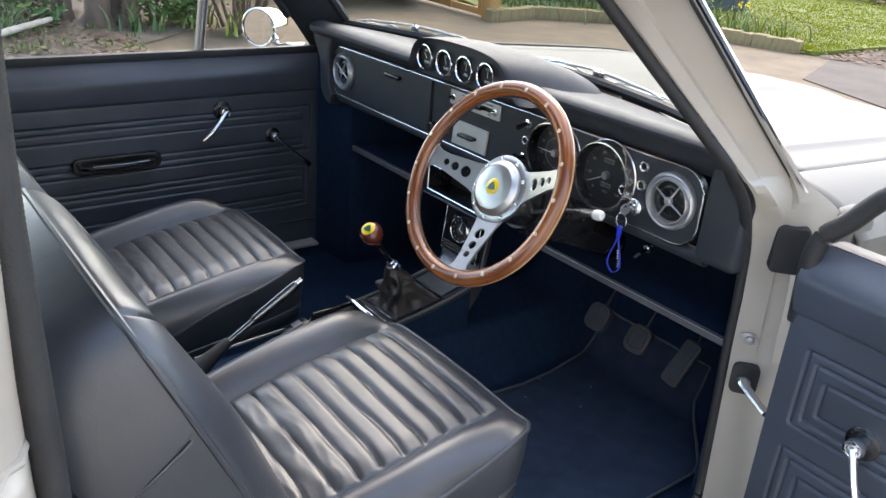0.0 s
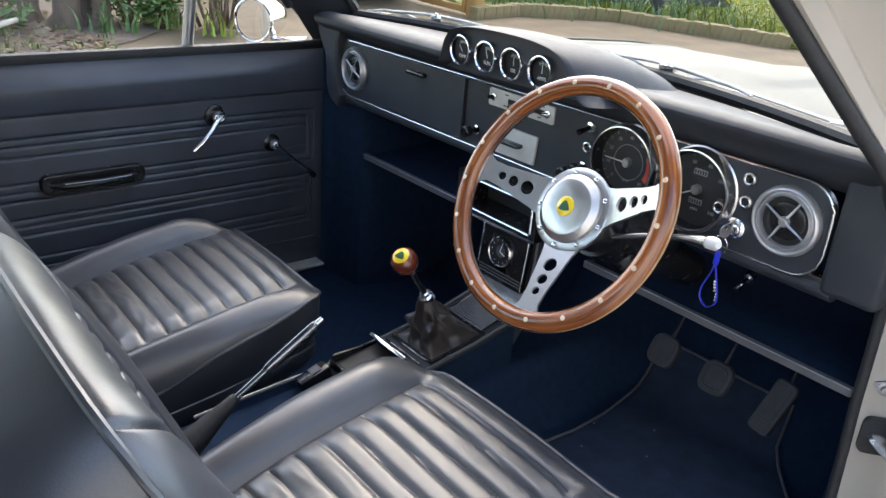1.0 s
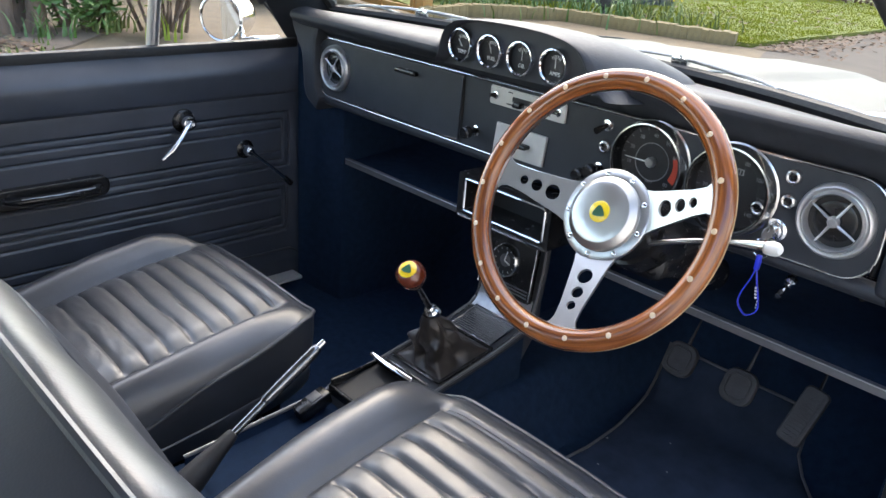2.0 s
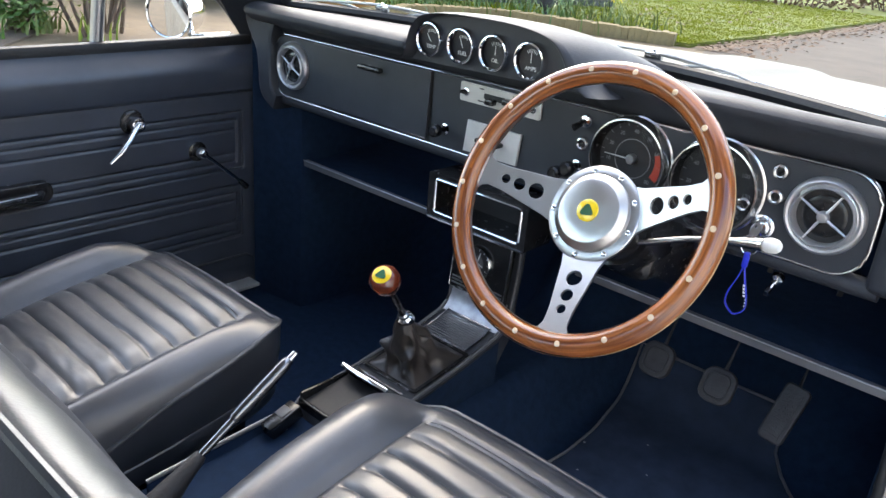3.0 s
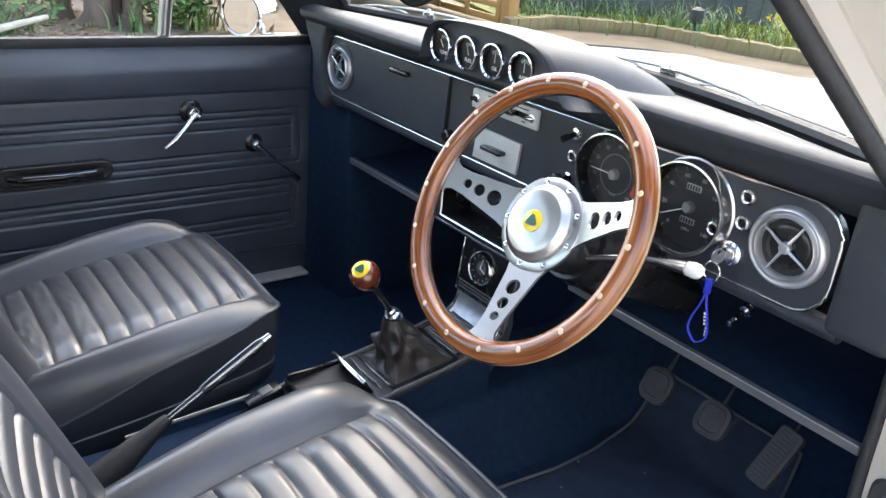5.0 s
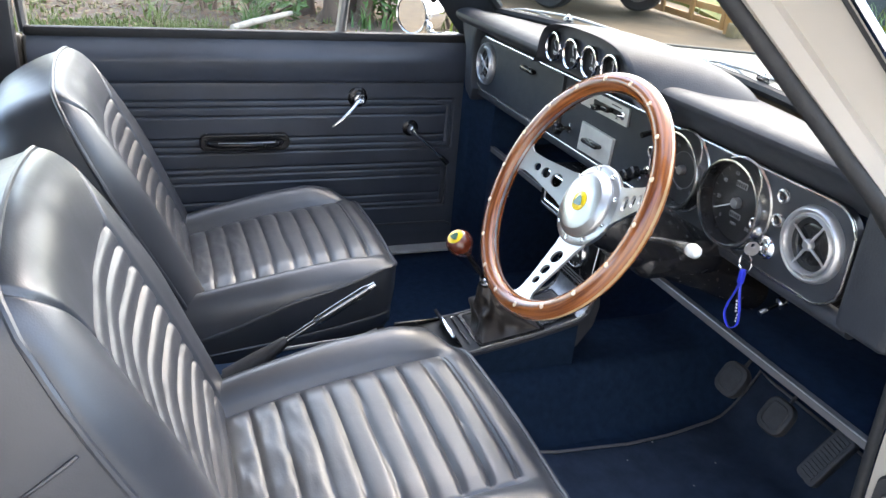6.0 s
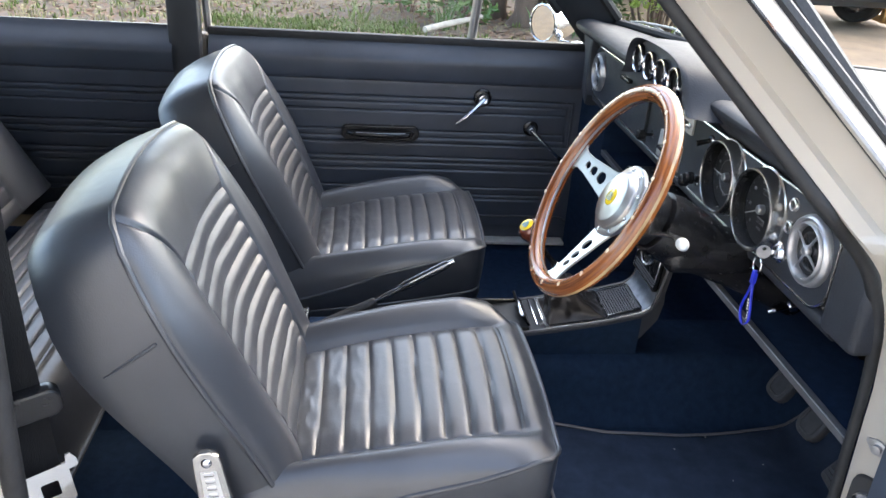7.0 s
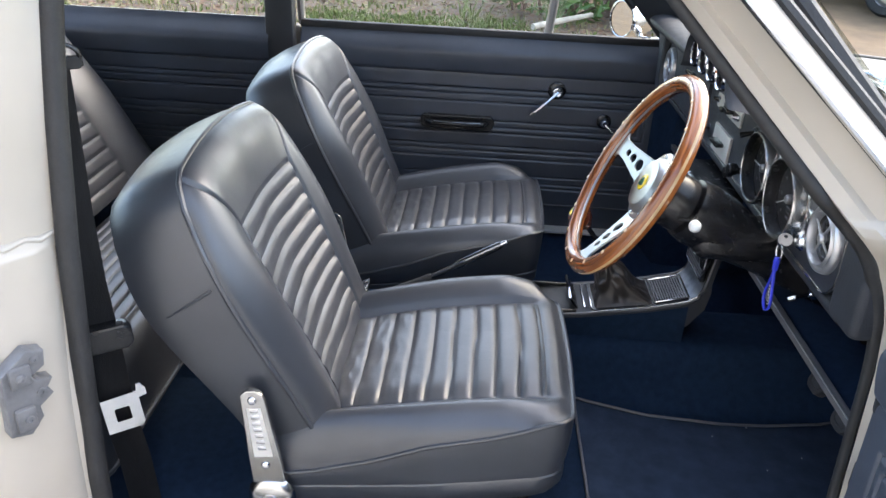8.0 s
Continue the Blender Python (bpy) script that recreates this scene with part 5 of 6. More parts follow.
part("rear_tray", sheet(lambda u, v: ((-0.063, -0.060, -0.054, 0.062, 0.068, 0.071)[u], v, (0.37, rear_z(v) + 0.010, rear_z(v) - 0.004, rear_z(v) - 0.004, rear_z(v) + 0.010, 0.37)[u]), range(6), rear_ys), CARPET, console, "black moulded tunnel tray")
for x in (-0.060, 0.068):
    part("edging", tube([(x, -0.340, 0.458), (x, -0.350, 0.452)] + [(x, y, rear_z(y) + 0.011) for y in rear_ys], 0.0028, 6), RAILM, console, "dark grey edging strip")
    part("bright_line", tube([(x - 0.0030, -0.340, 0.4595), (x - 0.0030, -0.350, 0.453)] + [(x - 0.0030, y, rear_z(y) + 0.0125) for y in rear_ys], 0.0006, 5), STEEL, console)
catch = part("belt_catch", moved(box(-0.013, 0.013, -0.030, 0.030, -0.012, 0.012, 0.004), Matrix.Translation((-0.040, -0.392, 0.452)) @ Matrix.Rotation(radians(18), 4, "X")), BLACKP, console, "black belt catch lying in the tray")
part("catch_slot", moved(box(-0.009, 0.009, -0.004, 0.016, 0.0125, 0.0140, 0.0005), Matrix.Translation((-0.040, -0.392, 0.452)) @ Matrix.Rotation(radians(18), 4, "X")), RAILM, catch)
# radio aperture and clock
AX0, AX1, AZ0, AZ1, AY = -0.092, 0.119, 0.688, 0.770, -0.050
hous = moved(plate(rounded(AX0, AX1, AZ0, AZ1, 0.006), 0.070, [rounded(AX0 + 0.020, AX1 - 0.014, AZ0 + 0.016, AZ1 - 0.012, 0.004)]), Matrix.Translation((0, AY + 0.035, 0)) @ face_m)
ac = part("radio_housing", hous, BLACKP, console, smooth=False)
part("aperture_back", box(AX0 + 0.01, AX1 - 0.01, 0.012, 0.020, AZ0 + 0.01, AZ1 - 0.01), DIAL, ac, smooth=False)
part("chrome_edging", tube([(x, AY - 0.001, z) for x, z in rounded(AX0 + 0.018, AX1 - 0.012, AZ0 + 0.014, AZ1 - 0.010, 0.005)], 0.0021, 6, closed=True), CHROME, ac)
part("chrome_strip", box(AX0 + 0.004, AX1 - 0.004, AY - 0.002, AY + 0.001, AZ0 + 0.001, AZ0 + 0.004), CHROME, ac)
cm = facing((0.000, 0.002, 0.622), (0, -1, 0.10))
cp = part("clock_panel", moved(plate(rounded(-0.063, 0.063, -0.066, 0.066, 0.004), 0.008), cm), BLACKP, console)
part("chrome_edging", moved(tube([(x, y, 0.005) for x, y in ((-0.061, 0.064), (-0.061, -0.064), (0.061, -0.064), (0.061, 0.064))], 0.0012, 6), cm), CHROME, cp)
for k in range(3):
    part("panel_rib", moved(box(-0.056, 0.056, -0.058 + 0.006 * k, -0.0555 + 0.006 * k, 0.004, 0.0055), cm), RAILM, cp, smooth=False)
CKM = cm @ Matrix.Translation((-0.004, -0.004, 0))
ck = part("clock", moved(lathe([(0.0265, 0.010), (0.028, 0.012), (0.0300, 0.010), (0.031, 0.004)], n=40), CKM), SATIN, cp, "round black clock with chrome bezel")
part("dial", moved(lathe([(0, 0.006), (0.027, 0.006)], n=36), CKM), DIAL, ck)
part("dial_centre", moved(lathe([(0, 0.0075), (0.011, 0.007), (0.012, 0.006)], n=24), CKM), RAILM, ck)
for ang, ln in ((75, 0.019), (-20, 0.014)):
    q = radians(ang)
    part("clock_hand", moved(tube([(0, 0, 0.0085), (ln * math.cos(q), ln * math.sin(q), 0.0085)], 0.0010, 5), CKM), MARK, ck)
part("scale", moved(ticks(0, 0, 0.0205, 0.0245, lin(0, 330, 12), 0, 0.0006), CKM @ Matrix.Translation((0, 0, 0.0068)) @ Matrix.Rotation(radians(-90), 4, "X")), MARK, ck, smooth=False)

# ---- gear lever ----
gear = tagged(new("gear_lever"), "gear lever with red-brown wooden knob and leather gaiter", "gear lever")
GB, GT = Vector((0.010, -0.190, 0.575)), Vector((0.030, -0.258, 0.665))


def gaiter(u, h):
    q = 2 * math.pi * u
    k = max(abs(math.cos(q)), abs(math.sin(q)))
    sq = Vector((0.055 * math.cos(q) / k, 0.060 * math.sin(q) / k, 0))
    rd = Vector((0.0135 * math.cos(q), 0.0135 * math.sin(q), 0))
    p = sq.lerp(rd, h ** 0.8)
    n = noise.noise(Vector((math.cos(q) * 1.5, math.sin(q) * 1.5, h * 2.2)))
    n2 = noise.noise(Vector((math.cos(q) * 2.6 + 4, math.sin(q) * 2.6, h * 3.5)))
    amp = math.sin(math.pi * min(1, h * 1.05)) ** 0.7
    fold = 1 + amp * (0.42 * (0.35 - abs(n) * 1.6) + 0.16 * n2)
    base = Vector((0.004, -0.152, 0.485)).lerp(Vector((0.011, -0.195, 0.574)), h)
    return base + Vector((p.x * fold, p.y * fold, 0.15 * sq.y * (1 - h) + amp * 0.012 * n2))


gt = part("gaiter", sheet(gaiter, [i / 90 for i in range(90)], lin(0, 1, 22), close_u=True), GAITER, gear, "creased dark leather gaiter")
sg = gt.modifiers.new("soft", "SUBSURF")
sg.levels = sg.render_levels = 2
part("gaiter_frame", moved(plate(rounded(-0.060, 0.060, -0.066, 0.066, 0.006), 0.003, [rounded(-0.054, 0.054, -0.060, 0.060, 0.006)]), Matrix.Translation((0.004, -0.152, 0.4855)) @ Matrix.Rotation(radians(9), 4, "X")), BLACKP, gear)
part("collar", lathe([(0.0135, -0.004), (0.0145, 0.0), (0.0125, 0.010), (0.0085, 0.013), (0.0085, 0.020), (0.006, 0.022)], GB, GT - GB, 24), CHROME, gear)
part("shaft", tube([GB, GT], 0.0052, 12), BLACKP, gear)
kb = part("knob", lathe([(0.007, -0.022), (0.0105, -0.020), (0.0125, -0.014), (0.017, -0.009), (0.0215, 0.0), (0.0235, 0.009), (0.0225, 0.018), (0.018, 0.025), (0.0145, 0.027)], GT, GT - GB, 36), WOODK, gear, "polished red-brown wooden knob")
part("knob_badge", lathe([(0, 0.0285), (0.010, 0.0282), (0.0148, 0.0268)], GT, GT - GB, 32), BADGE, kb, "round yellow badge")
part("badge_mark", moved(plate(BADGE_MARK, 0.001), facing(GT + (GT - GB).normalized() * 0.0292, GT - GB)), BADGEG, kb, smooth=False)

# ---- handbrake ----
# Chrome with the dark surroundings it mirrors put into its base colour.
DARKCHROME = mat("chrome_darkened", (0.21, 0.215, 0.225), 0.14, metal=1, vary=0.2, scale=40)
hb = tagged(new("handbrake"), "chrome handbrake lever with black sleeve", "handbrake")
H0, H1 = Vector((0.012, -0.655, 0.443)), Vector((0.006, -0.412, 0.588))


def along(a, b, t):
    return a.lerp(b, t)


part("grip", tube([along(H0, H1, t) for t in (0.60, 0.62, 0.70, 0.85, 0.96, 0.985)], [0.0075, 0.0088, 0.0092, 0.0092, 0.0088, 0.007], 16), DARKCHROME, hb)
part("release_button", tube([along(H0, H1, 0.98), along(H0, H1, 1.03)], [0.0055, 0.0050], 12), CHROME, hb)
part("lever", tube([along(H0, H1, t) for t in (0.10, 0.30, 0.45, 0.62)], [0.0055, 0.0062, 0.0066, 0.007], 14, flat=0.8), DARKCHROME, hb)
part("sleeve", tube([along(H0, H1, t) + Vector((0, 0, -0.010 * (1 - t / 0.4))) for t in (0.0, 0.10, 0.20, 0.30, 0.38, 0.40)], [0.024, 0.021, 0.017, 0.012, 0.0095, 0.0075], 16), RUBBER, hb, "black rubber sleeve")
part("rubber_base", lathe([(0.030, -0.03), (0.028, 0.0), (0.020, 0.010), (0.012, 0.016)], H0 + Vector((0, 0, -0.016)), (0, 0.3, 1), 24), RUBBER, hb)

# seat belt stalk buckle beside the tunnel
bs = tagged(new("belt_buckle"), "black seat belt buckle with chrome frame", "buckle")
part("buckle_frame", moved(plate(rounded(-0.022, 0.022, -0.030, 0.030, 0.004), 0.008, [rounded(-0.014, 0.014, -0.018, 0.012, 0.003)], bevel=0.001), Matrix.Translation((0.052, -0.715, 0.478)) @ Matrix.Rotation(radians(30), 4, "X")), CHROME, bs)
part("buckle_strap", tube([(0.052, -0.74, 0.468), (0.06, -0.80, 0.43), (0.07, -0.86, 0.34)], 0.016, 8, flat=0.2, up=(1, 0, 0)), WEBBING, bs)


# ---- pedals ----
def pad_pedal(name, label, x, z, w, h, lean=-25, ribs=0, tilt=0):
    m = facing((x, 0.185, z), (0, -math.cos(radians(lean)), -math.sin(radians(lean)) * -1)) @ Matrix.Rotation(radians(tilt), 4, "Z")
    p = tagged(new(name), label, "pedal", group="pedals")
    part("pedal_pad", moved(plate(rounded(-w / 2, w / 2, -h / 2, h / 2, min(w, h) * 0.34 if not ribs else 0.006), 0.010, bevel=0.003), m), PEDALM, p)
    if ribs:
        for i in range(ribs):
            y = -h / 2 + h * (i + 1) / (ribs + 1)
            part("pad_rib", moved(box(-w * 0.38, w * 0.38, y - 0.0022, y + 0.0022, 0.006, 0.010), m), PEDALM, p, smooth=False)
    else:
        part("pad_ridge", moved(tube([(a, b, 0.008) for a, b in rounded(-w * 0.38, w * 0.38, -h * 0.38, h * 0.38, 0.012)], 0.0018, 6, closed=True), m), PEDALM, p)
    part("pedal_arm", tube([m @ Vector((0, h * 0.3, -0.006)), Vector((x + 0.005, 0.26, z + 0.12)), Vector((x + 0.01, 0.30, z + 0.28))], 0.0045, 8), PEDALM, p)


pad_pedal("clutch_pedal", "black rubber clutch pedal pad", 0.269, 0.478, 0.051, 0.055, 30)
pad_pedal("brake_pedal", "black rubber brake pedal pad", 0.382, 0.479, 0.051, 0.055, 30)
pad_pedal("accelerator_pedal", "long ribbed black rubber accelerator pedal", 0.494, 0.482, 0.034, 0.094, 30, ribs=13, tilt=-8)


# ---- front seats ----
CUSHION_EDGE = ((0, 0.425), (0.16, 0.443), (0.34, 0.473), (0.53, 0.513), (0.71, 0.535), (0.88, 0.558), (0.95, 0.571), (1.0, 0.573))


def seat_top(u, v):
    """Height of the cushion cover; u across -1..1, v from the back 0 to the front 1."""
    a = abs(u)
    crown = 0.487 + 0.150 * v - 0.062 * v * v
    pipe = blend(v, CUSHION_EDGE) - 0.010 * smooth01(0.93, 1.0, v) * (1 - smooth01(0.75, 0.97, a)) - (0.050 * smooth01(0.62, 1.0, a) if u < 0 else 0)
    q = max(0.0, (a - 0.66) / 0.34)
    z = pipe + (crown - pipe) * max(0.0, 1 - q ** 3.2) ** 0.55 + (0.026 if u < 0 else 0.012) * math.sin(math.pi * min(1, q) ** 0.8) ** 1.4 * (1 - (1.0 if u < 0 else 0.7) * smooth01(0.76, 1.0, v))
    if v > 0.90:
        z += (pipe - z) * smooth01(0.90, 1.0, v) ** 1.6
    panel_in = 1 - smooth01(0.615, 0.668, a)
    pv = (v - 0.03) / (0.905 - 0.03)
    if 0 <= pv <= 1:
        s = pv * 11 + 0.10 * noise.noise(Vector((u * 1.5, v * 9, 7.0)))
        f = s - math.floor(s)
        z += panel_in * (0.0056 * (1 - abs(2 * f - 1) ** 4.2) - 0.0052)
        fold = noise.noise(Vector((u * 5 + 0.6 * noise.noise(Vector((u * 3, v * 8, 1))), v * 26, 3.0)))
        z += panel_in * 0.0085 * max(0, 0.60 - pv) * (1 - abs(fold)) ** 4
    z -= 0.0045 * math.exp(-((a - 0.668) / 0.013) ** 2) * (1 - smooth01(0.89, 0.93, v))
    z -= 0.0025 * math.exp(-((v - 0.912) / 0.007) ** 2) * panel_in
    z -= 0.007 * math.exp(-((a - 0.66) / 0.09) ** 2) * (1 - smooth01(0.9, 1.0, v))
    return z + 0.0016 * noise.noise(Vector((u * 3, v * 4, 0)))


def seat_plan(u, v):
    hw = 0.212 + 0.015 * smooth01(0, 0.6, v)
    y = -0.775 + 0.462 * v
    a = abs(u)
    y -= (0.034 * max(0, (a - 0.66) / 0.34) ** 2.2 if u < 0 else 0.016 * max(0, (a - 0.80) / 0.20) ** 2.5) * smooth01(0.7, 1, v)
    x = u * hw - 0.6 * hw * max(0.0, -u - 0.66) - 0.006 * math.copysign(max(0.0, (a - 0.9) / 0.1), u) * smooth01(0.92, 1.0, v) ** 2
    return 0.028 + x, y + 0.010 * (1 - u * u) * v


BK_O, BK_T, BK_N = Vector((0, -0.712, 0.492)), Vector((0, -0.420, 0.9075)), Vector((0, 0.9075, 0.420))


def back_outline(u, v):
    hw = 0.215 + 0.0155 * v + 0.2339 * v ** 2 - 0.3889 * v ** 3 + 0.1465 * v ** 4
    a = abs(u)
    top = 1 - 0.055 * a ** 2 - 0.075 * max(0, (a - 0.75) / 0.25) ** 2.5
    return u * hw, 0.462 * v * (1 + (top - 1) * smooth01(0.4, 1, v))


def back_front(u, v):
    x, h = back_outline(u, v)
    a = abs(u)
    e = max(0.0, 1 - max(0.0, (a - 0.70) / 0.30) ** 2.4) ** 0.55
    top = max(0.0, 1 - max(0.0, (v - 0.86) / 0.14) ** 2.4) ** 0.55
    d = 0.008 + 0.026 * e * top
    d += e * top * (0.013 * math.exp(-((a - 0.80) / 0.15) ** 2) * (1 - smooth01(0.45, 1.0, v)) + 0.010 * math.sin(math.pi * v) - 0.022 * math.exp(-(a / 0.55) ** 2) * math.sin(math.pi * min(1, v / 0.97)) ** 2)
    inn = 1 - smooth01(0.575, 0.618, a)
    pv = v / 0.72
    if pv <= 1:
        s = pv * 10 + 0.08 * noise.noise(Vector((u * 1.5, v * 9, 9.0)))
        f = s - math.floor(s)
        d += inn * (0.0064 * (1 - abs(2 * f - 1) ** 3.2) - 0.0058) * min(1, pv * 6)
    d -= 0.0060 * math.exp(-((a - 0.618 - 0.25 * smooth01(0.70, 1.02, v)) / 0.012) ** 2)
    d -= 0.004 * math.exp(-((v - 0.728) / 0.006) ** 2) * inn
    d += 0.0018 * e * noise.noise(Vector((u * 3, v * 4, 5)))
    return Vector((x, 0, 0)) + BK_O + BK_T * h + BK_N * d


def ring_uv(n_side=24, n_top=20):
    pts = [(-1, v) for v in lin(-0.20, 1, n_side)] + [(u, 1) for u in lin(-1, 1, n_top)[1:-1]] + [(1, v) for v in lin(1, -0.20, n_side)]
    return pts


def back_ring(w, off, grow=0.0, drop=0.0):
    out = []
    for u, v in ring_uv():
        x, h = back_outline(u, v)
        t = w * (0.80 + 0.26 * smooth01(0.05, 0.75, v) - 0.06 * smooth01(0.85, 1.0, v))
        out.append(Vector((x * (1 + grow), 0, 0)) + BK_O + BK_T * (h * (1 + 0.0 * grow) - drop * v) + BK_N * (off - t))
    return out


def front_seat():
    s = tagged(new("front_seat"), "black leather front seat with pleated panels and piping", "car seat", group="front seats")
    us = sorted(set(round(q, 5) for q in lin(-1, -0.70, 16) + lin(-0.70, -0.62, 8) + lin(-0.62, 0.62, 26) + lin(0.62, 0.70, 8) + lin(0.70, 1, 16)))
    cu = part("cushion_cover", sheet(lambda u, v: (*seat_plan(u, v), seat_top(u, v)), us, lin(0, 1, 150)), SEAT, s, "pleated black leather cushion")
    edge = [(-1, v) for v in lin(0, 1, 30)] + [(u, 1) for u in lin(-1, 1, 26)[1:-1]] + [(1, v) for v in lin(1, 0, 30)]
    ring = [Vector((*seat_plan(u, v), seat_top(u, v))) for u, v in edge]
    part("cushion_piping", tube(ring, 0.0038, 8), SEAT, cu, "leather piping")
    verts, faces = [], []
    for k in range(1, 11):
        v = 0.03 + 0.875 * k / 11
        for i in range(46):
            u = -0.60 + 1.20 * i / 45
            (x, y), (x2, _) = seat_plan(u, v), seat_plan(u + 0.015, v)
            z = seat_top(u, v) + 0.0004
            j = len(verts)
            verts += [(x, y - 0.0006, z), (x2, y - 0.0006, z), (x2, y + 0.0006, z), (x, y + 0.0006, z), ((x + x2) / 2, y, z + 0.0012)]
            faces += [(j, j + 1, j + 4), (j + 1, j + 2, j + 4), (j + 2, j + 3, j + 4), (j + 3, j, j + 4)]
    mesh_from("stitching", verts, faces, STITCH, cu)["kind"] = "stuff"
    def skirt(i, k):
        p, v = ring[i], edge[i][1]
        c = Vector((0.028, -0.54, p.z))
        seam = 0.398 + 0.075 * v
        f, t = ((1.0, 0.0), (1.006, 0.12), (1.000, 0.45), (0.985, 0.85), (0.980, 0.96), (0.976, 1.0), (0.984, 1.04), (0.982, 1.40), (0.94, 1.75))[k]
        q = c + (p - c) * f
        wob = 0.004 * noise.noise(Vector((p.x * 9, p.y * 9, k * 0.9))) if 0 < k < 4 else 0
        return (q.x * (1 + wob), q.y + wob, max(p.z + (seam - p.z) * t if t <= 1 else seam - 0.06 * (t - 1), 0.322))
    part("cushion_side", sheet(skirt, range(len(ring)), range(9)), SEAT, s)
    part("seat_frame", box(-0.17, 0.21, -0.74, -0.36, 0.315, 0.42, 0.012), BLACKP, s)
    for x in (-0.19, 0.19):
        part("seat_runner", box(x - 0.015, x + 0.015, -0.78, -0.33, 0.300, 0.322, 0.004), STEEL, s)
    us2 = sorted(set(round(q, 5) for q in lin(-1, -0.66, 42) + lin(-0.66, -0.48, 22) + lin(-0.48, 0.48, 24) + lin(0.48, 0.66, 22) + lin(0.66, 1, 42)))
    bk = part("backrest_cover", sheet(back_front, us2, lin(0, 1, 150)), SEAT, s, "pleated black leather backrest")
    part("backrest_piping", tube(back_ring(0, 0.009), 0.0042, 8), SEAT, bk, "leather piping")
    loops = [back_ring(0.0, 0.008), back_ring(0.010, 0.006, 0.005, -0.001), back_ring(0.035, 0.003, 0.012, -0.003), back_ring(0.065, 0.0, 0.016, -0.002), back_ring(0.096, 0.0, 0.012, 0.003), back_ring(0.112, 0.0, -0.004, 0.012), back_ring(0.119, 0.0, -0.07, 0.030)]
    part("backrest_shell", sheet(lambda i, k: loops[k][i], range(len(loops[0])), range(7)), SEAT, s)
    last = loops[-1]
    n = len(last)
    bm = bmesh.new()
    half = n // 2
    rows = [(last[i], last[n - 1 - i]) for i in range(half)]
    vs = [[bm.verts.new(a.lerp(b, t) - BK_N * 0.012 * math.sin(math.pi * t)) for t in lin(0, 1, 8)] for a, b in rows]
    for a, b in zip(vs, vs[1:]):
        for i in range(7):
            bm.faces.new((a[i], a[i + 1], b[i + 1], b[i]))
    part("backrest_rear", bm, SEAT, s)
    # seam across the side panels
    for k in (-1, 1):
        pts = []
        for w in lin(0.004, 0.085, 8):
            x, h = back_outline(k, 0.66)
            pts.append(Vector((x * (1 + (0.014 if 0.01 < w < 0.07 else 0.006)) + k * 0.001, 0, 0)) + BK_O + BK_T * (h - 0.02 * w / 0.1) - BK_N * w)
        part("side_seam", tube(pts, 0.0022, 6), SEAT, s)
    # folding hinge on the right-hand side
    hx = 0.252
    hin = part("hinge_arm", moved(plate([(-0.016, 0.0), (-0.0145, 0.010), (-0.006, 0.0165), (0.006, 0.0165), (0.0145, 0.010), (0.016, 0.0), (0.0225, -0.115), (0.024, -0.150), (-0.024, -0.150), (-0.0225, -0.115)], 0.007, bevel=0.002),
                Matrix.Translation((hx, -0.786, 0.577)) @ Matrix.Rotation(radians(7), 4, "X") @ facing((0, 0, 0), (1, 0, 0))), SATIN, s, "embossed chrome folding hinge")
    HM = Matrix.Translation((hx + 0.004, -0.786, 0.577)) @ Matrix.Rotation(radians(7), 4, "X") @ facing((0, 0, 0), (1, 0, 0))
    for dz in (0.002, -0.118):
        part("hinge_screw", moved(lathe([(0, 0.004), (0.004, 0.0035), (0.0065, 0.0015), (0.007, 0)], (0, dz, 0.002), (0, 0, 1), 16), HM), CHROME, hin)
    part("embossed_panel", moved(plate([(-0.0105, -0.012), (0.0105, -0.012), (0.0145, -0.102), (-0.0145, -0.102)], 0.0012), HM @ Matrix.Translation((0, 0, 0.001))), SILVERP, hin, smooth=False)
    for i in range(7):
        part("embossed_bar", moved(box(-0.0065, 0.0065, -0.020 - i * 0.0115, -0.0125 - i * 0.0115, 0.0014, 0.0026, 0.0008), HM), CHROME, hin)
    part("hinge_dome", lathe([(0, 0.016), (0.012, 0.0155), (0.013, 0.0145), (0.026, 0.0130), (0.034, 0.008), (0.038, 0.0)], (hx - 0.002, -0.766, 0.395), (1, 0, 0), 28), SATIN, hin)
    return s


seat_a = front_seat()
seat_a.location = (0.330, 0, 0)
copy_thing(seat_a, Matrix.Translation((-0.376, -0.006, -0.018)))

# ---- rear seat ----
rear = tagged(new("rear_seat"), "black leather rear bench seat with pleated panels", "car seat")


def pleat(s, depth):
    f = s - math.floor(s)
    return depth * (1 - abs(2 * f - 1) ** 5)


def rear_cushion(u, v):
    """Bench cushion; u across the car, v from the back to the front."""
    e = abs(2 * u - 1)
    x = -0.03 + 0.60 * (2 * u - 1)
    z = 0.452 + 0.022 * math.sin(math.pi * min(1, v * 1.05)) - 0.115 * smooth01(0.80, 1.0, v) ** 2 - 0.10 * smooth01(0.90, 1.0, e) ** 2
    inside = (1 - smooth01(0.80, 0.84, e)) * (1 - smooth01(0.76, 0.79, v))
    z += inside * pleat(v * 12, 0.006) - 0.004 * math.exp(-((e - 0.83) / 0.012) ** 2) * (1 - smooth01(0.78, 0.82, v))
    return (x, -1.40 + 0.335 * v - 0.07 * smooth01(0.84, 1.0, e) ** 2 * v, z)


